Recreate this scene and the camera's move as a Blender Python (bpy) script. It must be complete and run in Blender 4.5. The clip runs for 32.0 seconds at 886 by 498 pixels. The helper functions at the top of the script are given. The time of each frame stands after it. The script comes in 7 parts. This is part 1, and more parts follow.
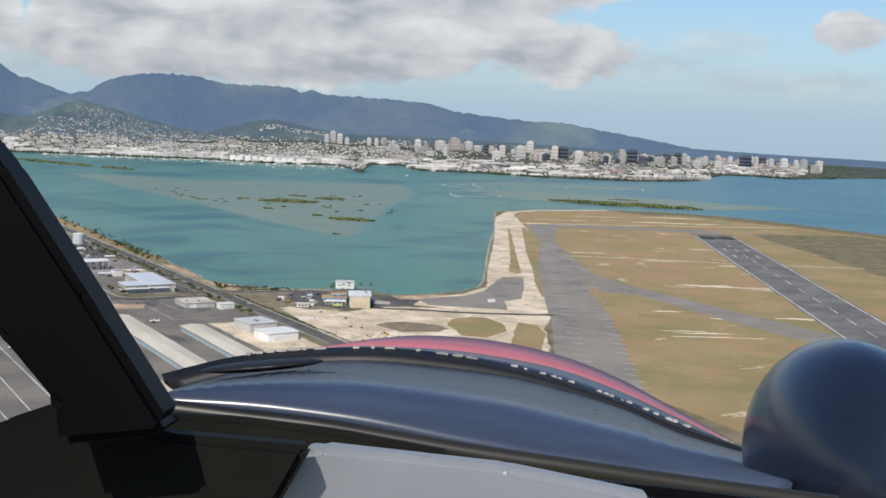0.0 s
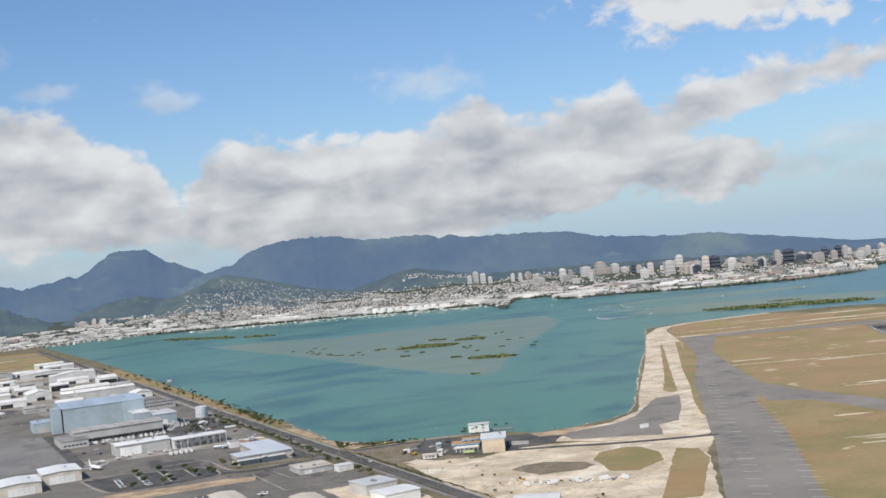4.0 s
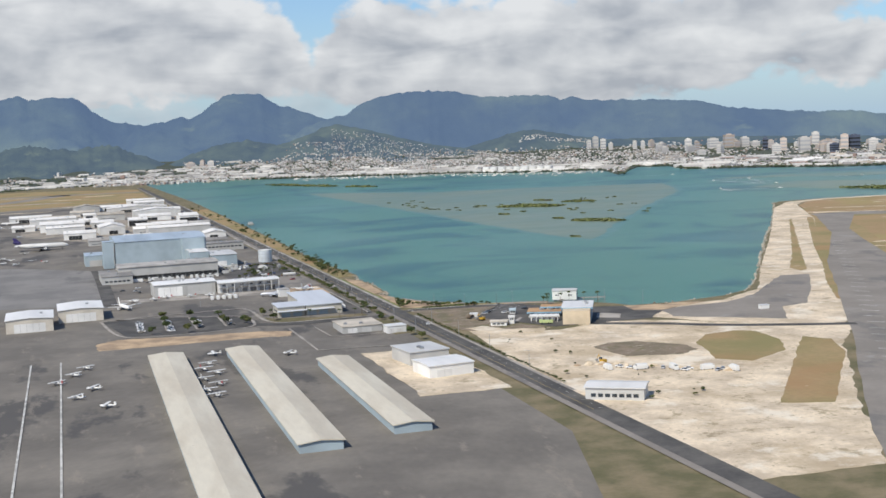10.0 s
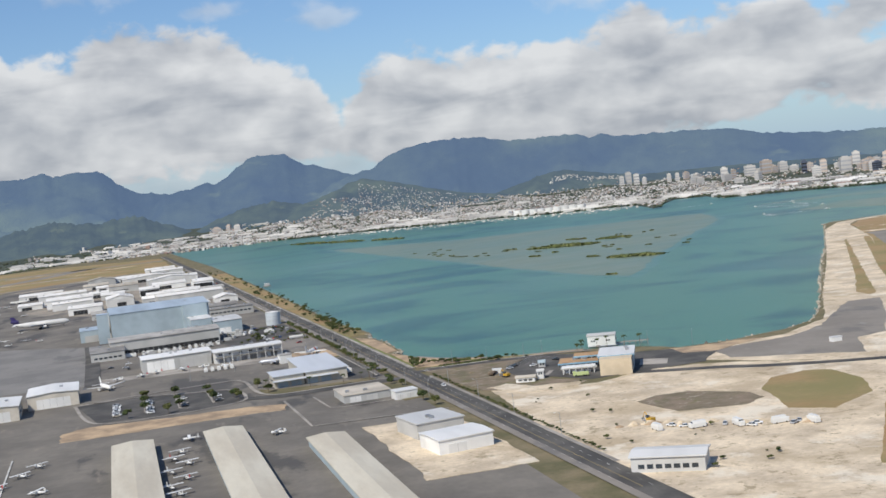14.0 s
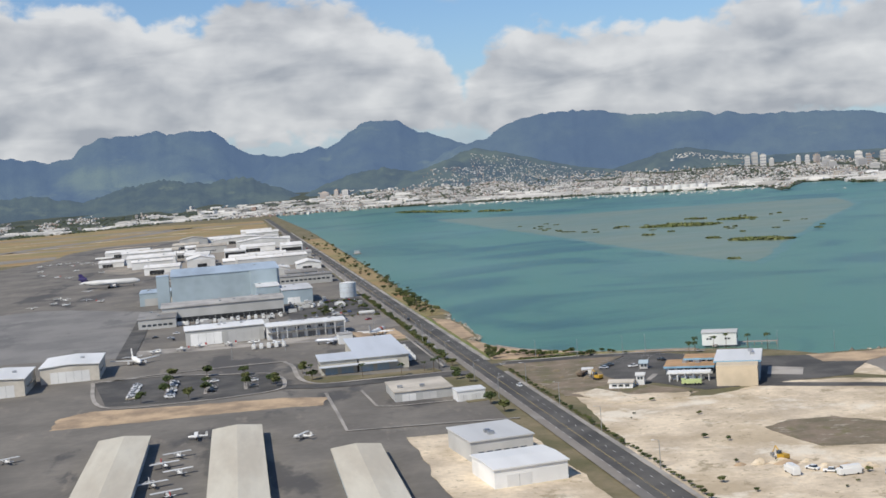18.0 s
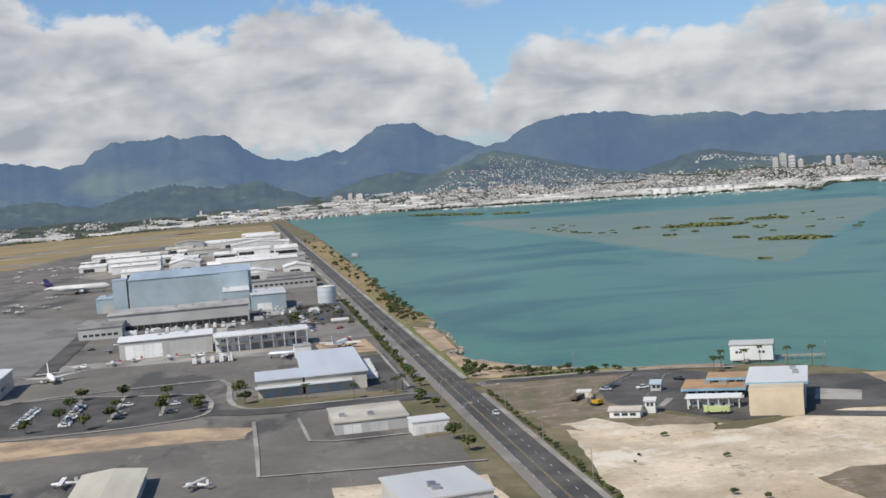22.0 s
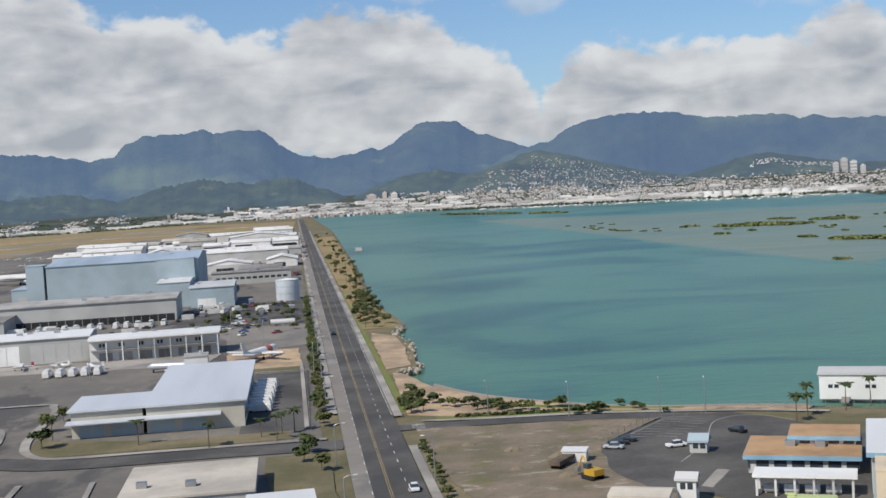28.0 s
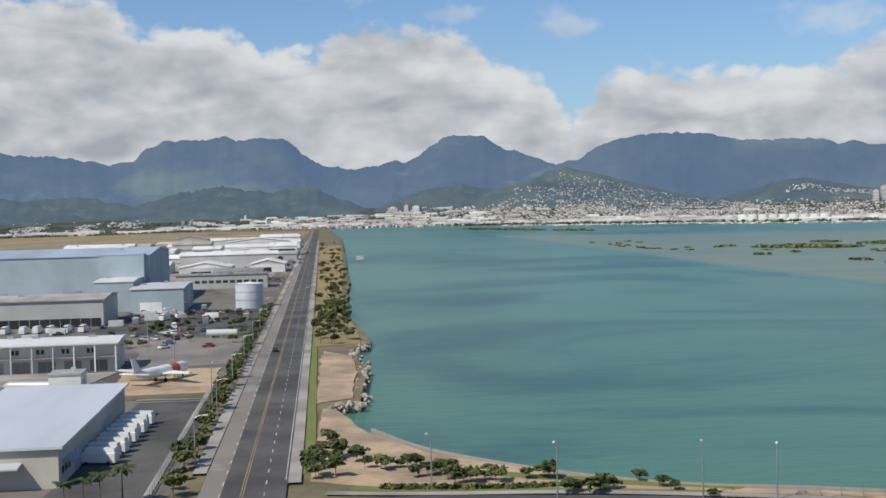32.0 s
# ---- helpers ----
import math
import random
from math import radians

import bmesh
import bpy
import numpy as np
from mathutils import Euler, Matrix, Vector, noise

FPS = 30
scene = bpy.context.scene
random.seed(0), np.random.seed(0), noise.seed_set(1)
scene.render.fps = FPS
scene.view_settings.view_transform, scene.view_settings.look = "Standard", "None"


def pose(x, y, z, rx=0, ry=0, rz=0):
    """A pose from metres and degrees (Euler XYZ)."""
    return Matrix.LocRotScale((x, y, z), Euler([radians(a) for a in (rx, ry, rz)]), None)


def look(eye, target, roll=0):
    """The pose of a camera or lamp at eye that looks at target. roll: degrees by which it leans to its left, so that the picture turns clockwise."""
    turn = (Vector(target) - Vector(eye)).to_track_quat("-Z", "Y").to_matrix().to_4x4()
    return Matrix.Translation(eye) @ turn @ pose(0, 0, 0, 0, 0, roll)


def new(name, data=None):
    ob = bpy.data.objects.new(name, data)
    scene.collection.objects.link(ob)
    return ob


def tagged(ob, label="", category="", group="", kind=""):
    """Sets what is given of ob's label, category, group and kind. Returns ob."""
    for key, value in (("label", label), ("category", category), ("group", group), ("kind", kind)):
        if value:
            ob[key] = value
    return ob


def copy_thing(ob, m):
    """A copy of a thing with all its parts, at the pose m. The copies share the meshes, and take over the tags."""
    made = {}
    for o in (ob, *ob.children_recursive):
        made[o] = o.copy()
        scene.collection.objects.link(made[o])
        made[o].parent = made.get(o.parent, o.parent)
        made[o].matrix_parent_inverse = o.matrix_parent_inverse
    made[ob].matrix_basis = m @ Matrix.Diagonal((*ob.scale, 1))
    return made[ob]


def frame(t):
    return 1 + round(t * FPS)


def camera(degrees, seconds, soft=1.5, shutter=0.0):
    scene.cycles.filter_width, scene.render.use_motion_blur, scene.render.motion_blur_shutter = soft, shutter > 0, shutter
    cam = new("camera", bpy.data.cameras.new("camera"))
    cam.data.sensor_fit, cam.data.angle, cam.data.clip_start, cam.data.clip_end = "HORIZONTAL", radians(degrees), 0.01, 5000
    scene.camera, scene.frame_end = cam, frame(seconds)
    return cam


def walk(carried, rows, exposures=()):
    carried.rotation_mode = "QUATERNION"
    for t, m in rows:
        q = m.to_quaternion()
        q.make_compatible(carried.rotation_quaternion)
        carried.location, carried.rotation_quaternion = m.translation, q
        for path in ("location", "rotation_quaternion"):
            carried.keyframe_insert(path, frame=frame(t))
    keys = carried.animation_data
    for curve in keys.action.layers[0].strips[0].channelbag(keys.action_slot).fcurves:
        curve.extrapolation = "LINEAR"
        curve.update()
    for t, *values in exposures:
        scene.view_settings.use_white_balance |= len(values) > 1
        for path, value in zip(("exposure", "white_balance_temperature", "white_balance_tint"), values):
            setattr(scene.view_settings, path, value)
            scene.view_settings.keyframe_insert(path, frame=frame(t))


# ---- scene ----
cam = camera(39.23, 32.0, soft=1.6)
PATH = [
    (0, (-355.69, -1022.11, 171.48), (-308.07, -934.90, 160.19), 1.90),
    (0.5, (-345.93, -1011.03, 169.28), (-300.36, -922.49, 160.09), 1.86),
    (1, (-336.16, -999.95, 167.08), (-292.78, -910.18, 159.43), 1.32),
    (1.5, (-326.53, -988.68, 164.86), (-284.17, -898.27, 159.27), 0.65),
    (2, (-316.90, -977.42, 162.64), (-277.74, -885.56, 157.21), -0.58),
    (2.5, (-307.69, -965.88, 159.94), (-270.41, -873.31, 153.50), -2.10),
    (3, (-298.48, -954.34, 157.24), (-260.22, -861.98, 155.01), -1.78),
    (3.5, (-289.37, -942.84, 154.79), (-252.08, -850.06, 155.55), -5.93),
    (5.5, (-258.77, -894.81, 145.21), (-224.12, -801.01, 143.66), -4.63),
    (6, (-251.40, -883.06, 143.11), (-217.61, -788.95, 142.34), -4.11),
    (6.5, (-244.16, -871.30, 140.98), (-211.14, -776.91, 141.20), -4.15),
    (7, (-236.93, -859.53, 138.84), (-204.48, -764.94, 138.93), -5.15),
    (7.5, (-230.30, -847.45, 136.70), (-199.21, -752.42, 138.52), -5.29),
    (8, (-223.67, -835.37, 134.56), (-193.55, -740.02, 135.97), -5.12),
    (8.5, (-217.40, -823.45, 132.40), (-187.30, -728.12, 134.64), -4.61),
    (9, (-211.13, -811.54, 130.23), (-180.45, -716.36, 130.27), -3.57),
    (9.5, (-205.48, -799.33, 127.50), (-175.49, -703.95, 125.97), -2.24),
    (10, (-199.84, -787.13, 124.78), (-173.11, -691.25, 115.12), -2.48),
    (10.5, (-193.78, -774.64, 122.24), (-168.64, -678.35, 112.45), -2.98),
    (11, (-187.72, -762.15, 119.71), (-162.91, -665.39, 114.92), -3.59),
    (11.5, (-182.16, -749.66, 117.91), (-156.27, -653.30, 111.23), -5.34),
    (12, (-176.59, -737.17, 116.12), (-149.45, -641.30, 107.58), -6.98),
    (12.5, (-171.28, -724.75, 115.00), (-146.06, -628.28, 107.39), -6.66),
    (13, (-165.97, -712.33, 113.88), (-142.23, -615.52, 105.83), -6.00),
    (13.5, (-160.93, -699.96, 112.81), (-136.49, -603.26, 105.64), -6.40),
    (14, (-155.89, -687.59, 111.75), (-131.84, -590.68, 106.41), -6.54),
    (14.5, (-150.50, -674.46, 110.54), (-129.17, -576.86, 106.12), -7.09),
    (15, (-145.12, -661.33, 109.34), (-124.48, -563.59, 104.66), -6.41),
    (15.5, (-139.33, -647.26, 108.00), (-121.83, -548.83, 105.49), -5.72),
    (17.5, (-116.78, -582.07, 102.83), (-101.69, -483.60, 94.18), -4.02),
    (18, (-111.39, -567.28, 100.47), (-96.64, -468.59, 93.90), -4.23),
    (18.5, (-106.38, -553.20, 98.59), (-91.85, -454.38, 93.62), -4.87),
    (19, (-101.37, -539.12, 96.70), (-87.55, -440.21, 91.61), -5.58),
    (19.5, (-96.34, -525.52, 94.65), (-82.69, -426.54, 90.58), -5.90),
    (20, (-91.32, -511.92, 92.61), (-77.74, -412.88, 90.01), -5.52),
    (20.5, (-86.17, -497.81, 90.55), (-72.38, -398.83, 86.96), -5.66),
    (21, (-81.02, -483.70, 88.49), (-67.10, -384.80, 83.59), -4.69),
    (21.5, (-75.83, -469.31, 86.72), (-63.02, -370.25, 81.93), -4.43),
    (22, (-70.64, -454.92, 84.95), (-57.85, -355.91, 79.13), -4.47),
    (22.5, (-65.72, -440.23, 83.12), (-53.53, -341.23, 76.09), -3.87),
    (23, (-60.80, -425.55, 81.29), (-49.23, -326.34, 76.38), -3.23),
    (23.5, (-55.90, -411.09, 79.46), (-45.56, -311.79, 73.82), -3.42),
    (24, (-50.99, -396.64, 77.64), (-42.25, -297.18, 71.91), -3.63),
    (24.5, (-46.17, -381.80, 75.80), (-38.06, -282.29, 70.26), -3.91),
    (26.5, (-27.88, -318.88, 67.35), (-20.97, -219.34, 60.66), -4.63),
    (27, (-23.90, -305.12, 65.22), (-15.17, -205.74, 58.44), -4.28),
    (27.5, (-19.91, -291.40, 63.09), (-11.30, -191.98, 56.60), -3.99),
    (28, (-16.18, -277.48, 61.13), (-7.22, -178.01, 56.09), -3.34),
    (28.5, (-12.39, -263.65, 58.91), (-4.71, -164.14, 52.69), -3.31),
    (29, (-8.75, -249.86, 57.69), (0.20, -150.38, 52.79), -3.47),
    (29.5, (-5.65, -236.03, 56.14), (3.82, -136.54, 52.55), -3.83),
    (30, (-2.59, -221.77, 55.29), (5.32, -122.12, 52.57), -2.20),
    (30.5, (1.10, -207.40, 53.86), (8.86, -107.77, 50.17), -1.56),
    (31, (4.25, -193.19, 52.22), (12.17, -93.64, 47.15), -1.59),
    (31.5, (7.46, -178.34, 50.51), (15.02, -78.69, 47.05), -1.34),
    (32, (10.13, -165.41, 47.90), (16.95, -65.70, 44.48), -1.41),
]
walk(cam, [(t, look(eye, target, roll)) for t, eye, target, roll in PATH],
     exposures=[(0, 0.12), (3, 0.12), (6, 0.12), (9, 0.15), (14, 0.07), (20, 0.05), (25, 0.02), (32, 0.02)])

# ---- light ----
SUN_AZ, SUN_EL = radians(228), radians(46)          # clockwise from +y, above the horizon


def mth(nt, op, a, b=None, clamp=False):
    n = nt.nodes.new("ShaderNodeMath")
    n.operation, n.use_clamp = op, clamp
    for k, v in ((0, a), (1, b)):
        if v is None:
            continue
        if isinstance(v, (int, float)):
            n.inputs[k].default_value = v
        else:
            nt.links.new(v, n.inputs[k])
    return n.outputs[0]


def mixc(nt, f, a, b, blend="MIX"):
    n = nt.nodes.new("ShaderNodeMixRGB")
    n.blend_type = blend
    for k, v in ((0, f), (1, a), (2, b)):
        if isinstance(v, (int, float)):
            n.inputs[k].default_value = v
        elif isinstance(v, tuple):
            n.inputs[k].default_value = (*v[:3], 1)
        else:
            nt.links.new(v, n.inputs[k])
    return n.outputs[0]


def ramp(nt, f, lo, hi):
    n = nt.nodes.new("ShaderNodeMapRange")
    n.interpolation_type = "SMOOTHSTEP"
    nt.links.new(f, n.inputs[0])
    n.inputs[1].default_value, n.inputs[2].default_value = lo, hi
    return n.outputs[0]


def noisy(nt, vec, scale, detail=4.0, rough=0.55, dist=0.0):
    n = nt.nodes.new("ShaderNodeTexNoise")
    n.inputs["Scale"].default_value, n.inputs["Detail"].default_value = scale, detail
    n.inputs["Roughness"].default_value, n.inputs["Distortion"].default_value = rough, dist
    if vec is not None:
        nt.links.new(vec, n.inputs["Vector"])
    return n.outputs[0]


world = bpy.data.worlds.new("sky")
scene.world = world
world.use_nodes = True
wt = world.node_tree
wt.nodes.clear()
sky = wt.nodes.new("ShaderNodeTexSky")
sky.sky_type, sky.sun_disc = "NISHITA", False
sky.sun_elevation, sky.sun_rotation, sky.altitude = SUN_EL, SUN_AZ, 100
sky.air_density, sky.dust_density, sky.ozone_density = 1.0, 0.6, 2.0
co = wt.nodes.new("ShaderNodeTexCoord").outputs["Generated"]
sp = wt.nodes.new("ShaderNodeSeparateXYZ")
wt.links.new(co, sp.inputs[0])
az = mth(wt, "MULTIPLY", mth(wt, "ARCTAN2", sp.outputs[0], sp.outputs[1]), 57.2958)
el = mth(wt, "MULTIPLY", mth(wt, "ARCSINE", sp.outputs[2]), 57.2958)
cv = wt.nodes.new("ShaderNodeCombineXYZ")
wt.links.new(az, cv.inputs[0])
wt.links.new(mth(wt, "MULTIPLY", el, 1.45), cv.inputs[1])
cvec = cv.outputs[0]


def bump_at(a0, e0, wa, we):
    """A soft cloud mass round one direction."""
    x = mth(wt, "DIVIDE", mth(wt, "SUBTRACT", az, a0), wa)
    y = mth(wt, "DIVIDE", mth(wt, "SUBTRACT", el, e0), we)
    q = mth(wt, "ADD", mth(wt, "MULTIPLY", x, x), mth(wt, "MULTIPLY", y, y))
    return mth(wt, "EXPONENT", mth(wt, "MULTIPLY", q, -1.0))


def profile(rows, full):
    """A height in degrees that changes along the horizon, by azimuth from -40 to 60 degrees."""
    n = wt.nodes.new("ShaderNodeValToRGB")
    wt.links.new(mth(wt, "MULTIPLY", mth(wt, "ADD", az, 40.0), 0.01, True), n.inputs[0])
    for k, (a, h) in enumerate(rows):
        e = n.color_ramp.elements[k] if k < 2 else n.color_ramp.elements.new(0.99)
        e.position, e.color = (a + 40) / 100, (h / full, h / full, h / full, 1)
    return mth(wt, "MULTIPLY", n.outputs[0], full)


def shifted(x, y, kx=1.0, ky=1.0):
    """Cloud coordinates moved and stretched."""
    n = wt.nodes.new("ShaderNodeMapping")
    n.inputs["Location"].default_value, n.inputs["Scale"].default_value = (x, y, 0), (kx, ky, 1)
    wt.links.new(cvec, n.inputs[0])
    return n.outputs[0]


def centred(f, k):
    return mth(wt, "MULTIPLY", mth(wt, "SUBTRACT", f, 0.5), k)


# the cumulus bank over the mountains: its crown and its base along the horizon
CROWN = [(-40, 9.4), (-11.4, 9.5), (-10.1, 8.8), (-9.5, 8.2), (-6.5, 8.3), (-5.4, 7.9), (-4.0, 6.9), (-3.2, 7.3), (-1.8, 7.0), (-0.5, 8.1), (1, 8.3), (3, 8.0), (5.6, 7.6), (7.5, 6.5), (8.6, 5.8), (9.4, 4.6),
         (9.9, 3.2), (10.5, 4.3), (11.3, 5.9), (13, 6.1), (16, 5.9), (18.5, 5.6), (20.5, 5.9), (24.2, 6.8), (25, 6.0), (29, 6.2), (30.6, 6.9), (31.8, 5.5), (34, 6.8), (40, 7.2), (46, 6.4), (60, 5)]
BASE = [(-40, 0.6), (-8, 0.8), (-2, 1.5), (4, 1.6), (8, 1.5), (10, 1.9), (12, 0.9), (20, 0.7), (28, 1.0), (31, 2.3), (33.5, 4.0), (37.5, 5.4), (43, 6.2), (60, 3.5)]
billow = noisy(wt, shifted(0, 0), 0.36, 5.0, 0.46, 0.3)
puffs = noisy(wt, shifted(3, 9), 1.1, 4.0, 0.5, 0.3)
crown, foot = profile(CROWN, 12.0), profile(BASE, 12.0)
depth = mth(wt, "SUBTRACT", crown, el)
inside = mth(wt, "MINIMUM", depth, mth(wt, "MULTIPLY", mth(wt, "SUBTRACT", el, foot), 1.3))
ragged = mth(wt, "ADD", centred(billow, 2.6), centred(puffs, 1.9))
cover = ramp(wt, mth(wt, "ADD", inside, ragged), -0.35, 0.55)
# single clouds and thin wisps, by azimuth, elevation and half widths in degrees
# last five of SINGLE lie out of view, added for the sky's light
SINGLE = [(36, 10.9, 7.0, 2.6), (46.2, 3.9, 1.7, 0.9), (33.6, 2.6, 3.9, 1.5), (-70, 8, 20, 5), (130, 7, 25, 4), (180, 6, 25, 4), (-130, 9, 25, 4), (80, 6, 9, 3)]
THIN = [(37.5, 2.2, 3.0, 0.8), (21.6, 7.9, 2.6, 1.0), (9.8, 8.1, 1.6, 0.7), (0, 10.2, 3.0, 0.9), (4.6, 8.8, 1.5, 0.5), (41, 3.2, 3.6, 0.8), (44, 1.6, 6, 0.7), (9.8, 1.6, 1.8, 1.6), (2, 1.2, 5, 1.2)]
solo = wisp = None
for bank in SINGLE:
    q = bump_at(*bank)
    solo = q if solo is None else mth(wt, "MAXIMUM", solo, q)
for bank in THIN:
    q = bump_at(*bank)
    wisp = q if wisp is None else mth(wt, "MAXIMUM", wisp, q)
cover = mth(wt, "MAXIMUM", cover, ramp(wt, mth(wt, "ADD", solo, mth(wt, "MULTIPLY", ragged, 0.34)), 0.34, 0.60))
cover = mth(wt, "MAXIMUM", cover, mth(wt, "MULTIPLY", ramp(wt, mth(wt, "ADD", wisp, mth(wt, "MULTIPLY", ragged, 0.55)), 0.25, 1.1), 0.42))
# billows lit from above and from the west, bright crowns, long grey folds below
relief = mth(wt, "MULTIPLY", mth(wt, "SUBTRACT", noisy(wt, shifted(0, 0), 0.36, 2.5, 0.42, 0.3), noisy(wt, shifted(-0.5, 1.3), 0.36, 2.5, 0.42, 0.3)), 1.35)
folds = noisy(wt, shifted(20, 4, 0.40, 1.0), 0.42, 4.0, 0.5, 0.6)
rim = mth(wt, "EXPONENT", mth(wt, "MULTIPLY", mth(wt, "MAXIMUM", mth(wt, "ADD", depth, centred(billow, 2.0)), 0.0), -0.75))
lit = mth(wt, "ADD", mth(wt, "ADD", mth(wt, "MULTIPLY", rim, 0.42), relief), mth(wt, "ADD", centred(folds, 1.75), mth(wt, "ADD", centred(puffs, 0.42), 0.40)), True)
cloud = mixc(wt, lit, (3.75, 4.0, 4.45), (7.3, 7.4, 7.5))
haze = mth(wt, "EXPONENT", mth(wt, "MULTIPLY", mth(wt, "MAXIMUM", el, 0.0), -0.28))
blue = mixc(wt, 1.0, sky.outputs[0], (0.76, 0.93, 1.14), "MULTIPLY")
clear = mixc(wt, mth(wt, "MULTIPLY", haze, 0.72), blue, (3.9, 5.4, 7.0))
bg = wt.nodes.new("ShaderNodeBackground")
wt.links.new(mixc(wt, mth(wt, "MULTIPLY", cover, 0.95), clear, cloud), bg.inputs[0])
bg.inputs[1].default_value = 0.096
wt.links.new(bg.outputs[0], wt.nodes.new("ShaderNodeOutputWorld").inputs[0])

sun = new("sun", bpy.data.lights.new("sun", "SUN"))
sun.data.energy, sun.data.angle, sun.data.color = 4.1, radians(0.53), (1.0, 0.93, 0.81)
sun.matrix_world = look((0, 0, 0), (-math.sin(SUN_AZ) * math.cos(SUN_EL), -math.cos(SUN_AZ) * math.cos(SUN_EL), -math.sin(SUN_EL)))


# ---- materials ----
def surface(name, colour, rough=0.8, metal=0.0, fine=0.5, broad=0.03, vary=0.25, bump=0.0, other=None, random_by="", spec=0.3, stretch=(1, 1, 1)):
    """A weathered surface: a colour that drifts at two scales (1/m), towards a second one where given, with fine relief."""
    m = bpy.data.materials.new(name)
    m.use_nodes = True
    nt = m.node_tree
    p = nt.nodes["Principled BSDF"]
    tc = nt.nodes.new("ShaderNodeTexCoord").outputs["Object"]
    if stretch != (1, 1, 1):
        mp = nt.nodes.new("ShaderNodeMapping")
        mp.inputs["Scale"].default_value = stretch
        nt.links.new(tc, mp.inputs[0])
        tc = mp.outputs[0]
    a, b = noisy(nt, tc, broad, 5.0, 0.6), noisy(nt, tc, fine, 4.0, 0.6)
    second = other or tuple(c * (1 - vary * 1.6) for c in colour)
    c = mixc(nt, ramp(nt, a, 0.35, 0.68), colour, second)
    f = mth(nt, "ADD", 1 - vary / 2, mth(nt, "MULTIPLY", b, vary))
    c = mixc(nt, 1.0, c, f, "MULTIPLY")
    if random_by:
        if random_by == "island":
            r = nt.nodes.new("ShaderNodeNewGeometry").outputs["Random Per Island"]
        else:
            r = nt.nodes.new("ShaderNodeObjectInfo").outputs["Random"]
        c = mixc(nt, 1.0, c, mth(nt, "ADD", 0.68, mth(nt, "MULTIPLY", r, 0.5)), "MULTIPLY")
    nt.links.new(c, p.inputs["Base Color"])
    p.inputs["Metallic"].default_value = metal
    p.inputs["Specular IOR Level"].default_value = spec
    nt.links.new(mth(nt, "ADD", rough - 0.1, mth(nt, "MULTIPLY", b, 0.2), True), p.inputs["Roughness"])
    if bump:
        bn = nt.nodes.new("ShaderNodeBump")
        bn.inputs["Strength"].default_value, bn.inputs["Distance"].default_value = 1.0, bump
        nt.links.new(b, bn.inputs["Height"])
        nt.links.new(bn.outputs[0], p.inputs["Normal"])
    return m


def speckle(m, colour, scale, lo, hi, amount=1.0, stretch=(1, 1, 1), rough=0.6):
    """Patches of a second colour with ragged edges laid into a surface."""
    nt = m.node_tree
    p = nt.nodes["Principled BSDF"]
    old = p.inputs["Base Color"].links[0].from_socket
    mp = nt.nodes.new("ShaderNodeMapping")
    mp.inputs["Scale"].default_value, mp.inputs["Location"].default_value = stretch, (scale * 300, 41, 7)
    nt.links.new(nt.nodes.new("ShaderNodeTexCoord").outputs["Object"], mp.inputs[0])
    f = mth(nt, "MULTIPLY", ramp(nt, noisy(nt, mp.outputs[0], scale, 6.0, rough), lo, hi), amount)
    nt.links.new(mixc(nt, f, old, colour), p.inputs["Base Color"])
    return m


ASPHALT = surface("asphalt", (0.066, 0.064, 0.061), 0.9, fine=0.8, broad=0.05, vary=0.35, other=(0.125, 0.118, 0.108))
OLD_ASPHALT = surface("old_asphalt", (0.215, 0.195, 0.17), 0.9, fine=0.3, broad=0.02, vary=0.3, other=(0.265, 0.24, 0.21))
RUNWAY = surface("runway_asphalt", (0.115, 0.113, 0.11), 0.9, fine=0.3, broad=0.03, vary=0.35, other=(0.19, 0.185, 0.175), stretch=(1, 1, 1))
CONCRETE = surface("concrete", (0.40, 0.37, 0.33), 0.85, fine=0.6, broad=0.04, vary=0.3)
APRON = surface("apron", (0.142, 0.130, 0.113), 0.85, fine=0.35, broad=0.022, vary=0.45, other=(0.205, 0.187, 0.160))
speckle(APRON, (0.075, 0.072, 0.070), 0.02, 0.56, 0.62, 0.8, (1, 0.45, 1))
speckle(APRON, (0.26, 0.23, 0.19), 0.035, 0.58, 0.68, 0.6, (2.2, 0.7, 1), 0.72)
PALE_APRON = surface("pale_apron", (0.235, 0.225, 0.21), 0.85, fine=0.35, broad=0.022, vary=0.35, other=(0.175, 0.168, 0.16))
speckle(PALE_APRON, (0.12, 0.118, 0.115), 0.03, 0.58, 0.66, 0.6, (1, 0.5, 1))
speckle(CONCRETE, (0.25, 0.235, 0.215), 0.03, 0.54, 0.62, 0.7)
speckle(OLD_ASPHALT, (0.135, 0.131, 0.127), 0.035, 0.55, 0.66, 0.6, (1, 0.6, 1))
speckle(OLD_ASPHALT, (0.30, 0.29, 0.265), 0.05, 0.62, 0.68, 0.6)
DIRT = surface("bare_earth", (0.50, 0.37, 0.24), 0.95, fine=0.5, broad=0.07, vary=0.45, other=(0.28, 0.21, 0.145), bump=0.2)
CORAL = surface("coral_gravel", (0.72, 0.605, 0.45), 0.95, fine=0.45, broad=0.045, vary=0.6, other=(0.47, 0.39, 0.29), bump=0.3)
speckle(CORAL, (0.42, 0.335, 0.225), 0.02, 0.46, 0.66, 0.8, (1, 1, 1), 0.7)
speckle(CORAL, (0.27, 0.22, 0.135), 0.08, 0.58, 0.66, 0.75, (1, 1, 1), 0.7)
speckle(CORAL, (0.30, 0.25, 0.17), 0.3, 0.60, 0.66, 0.7)
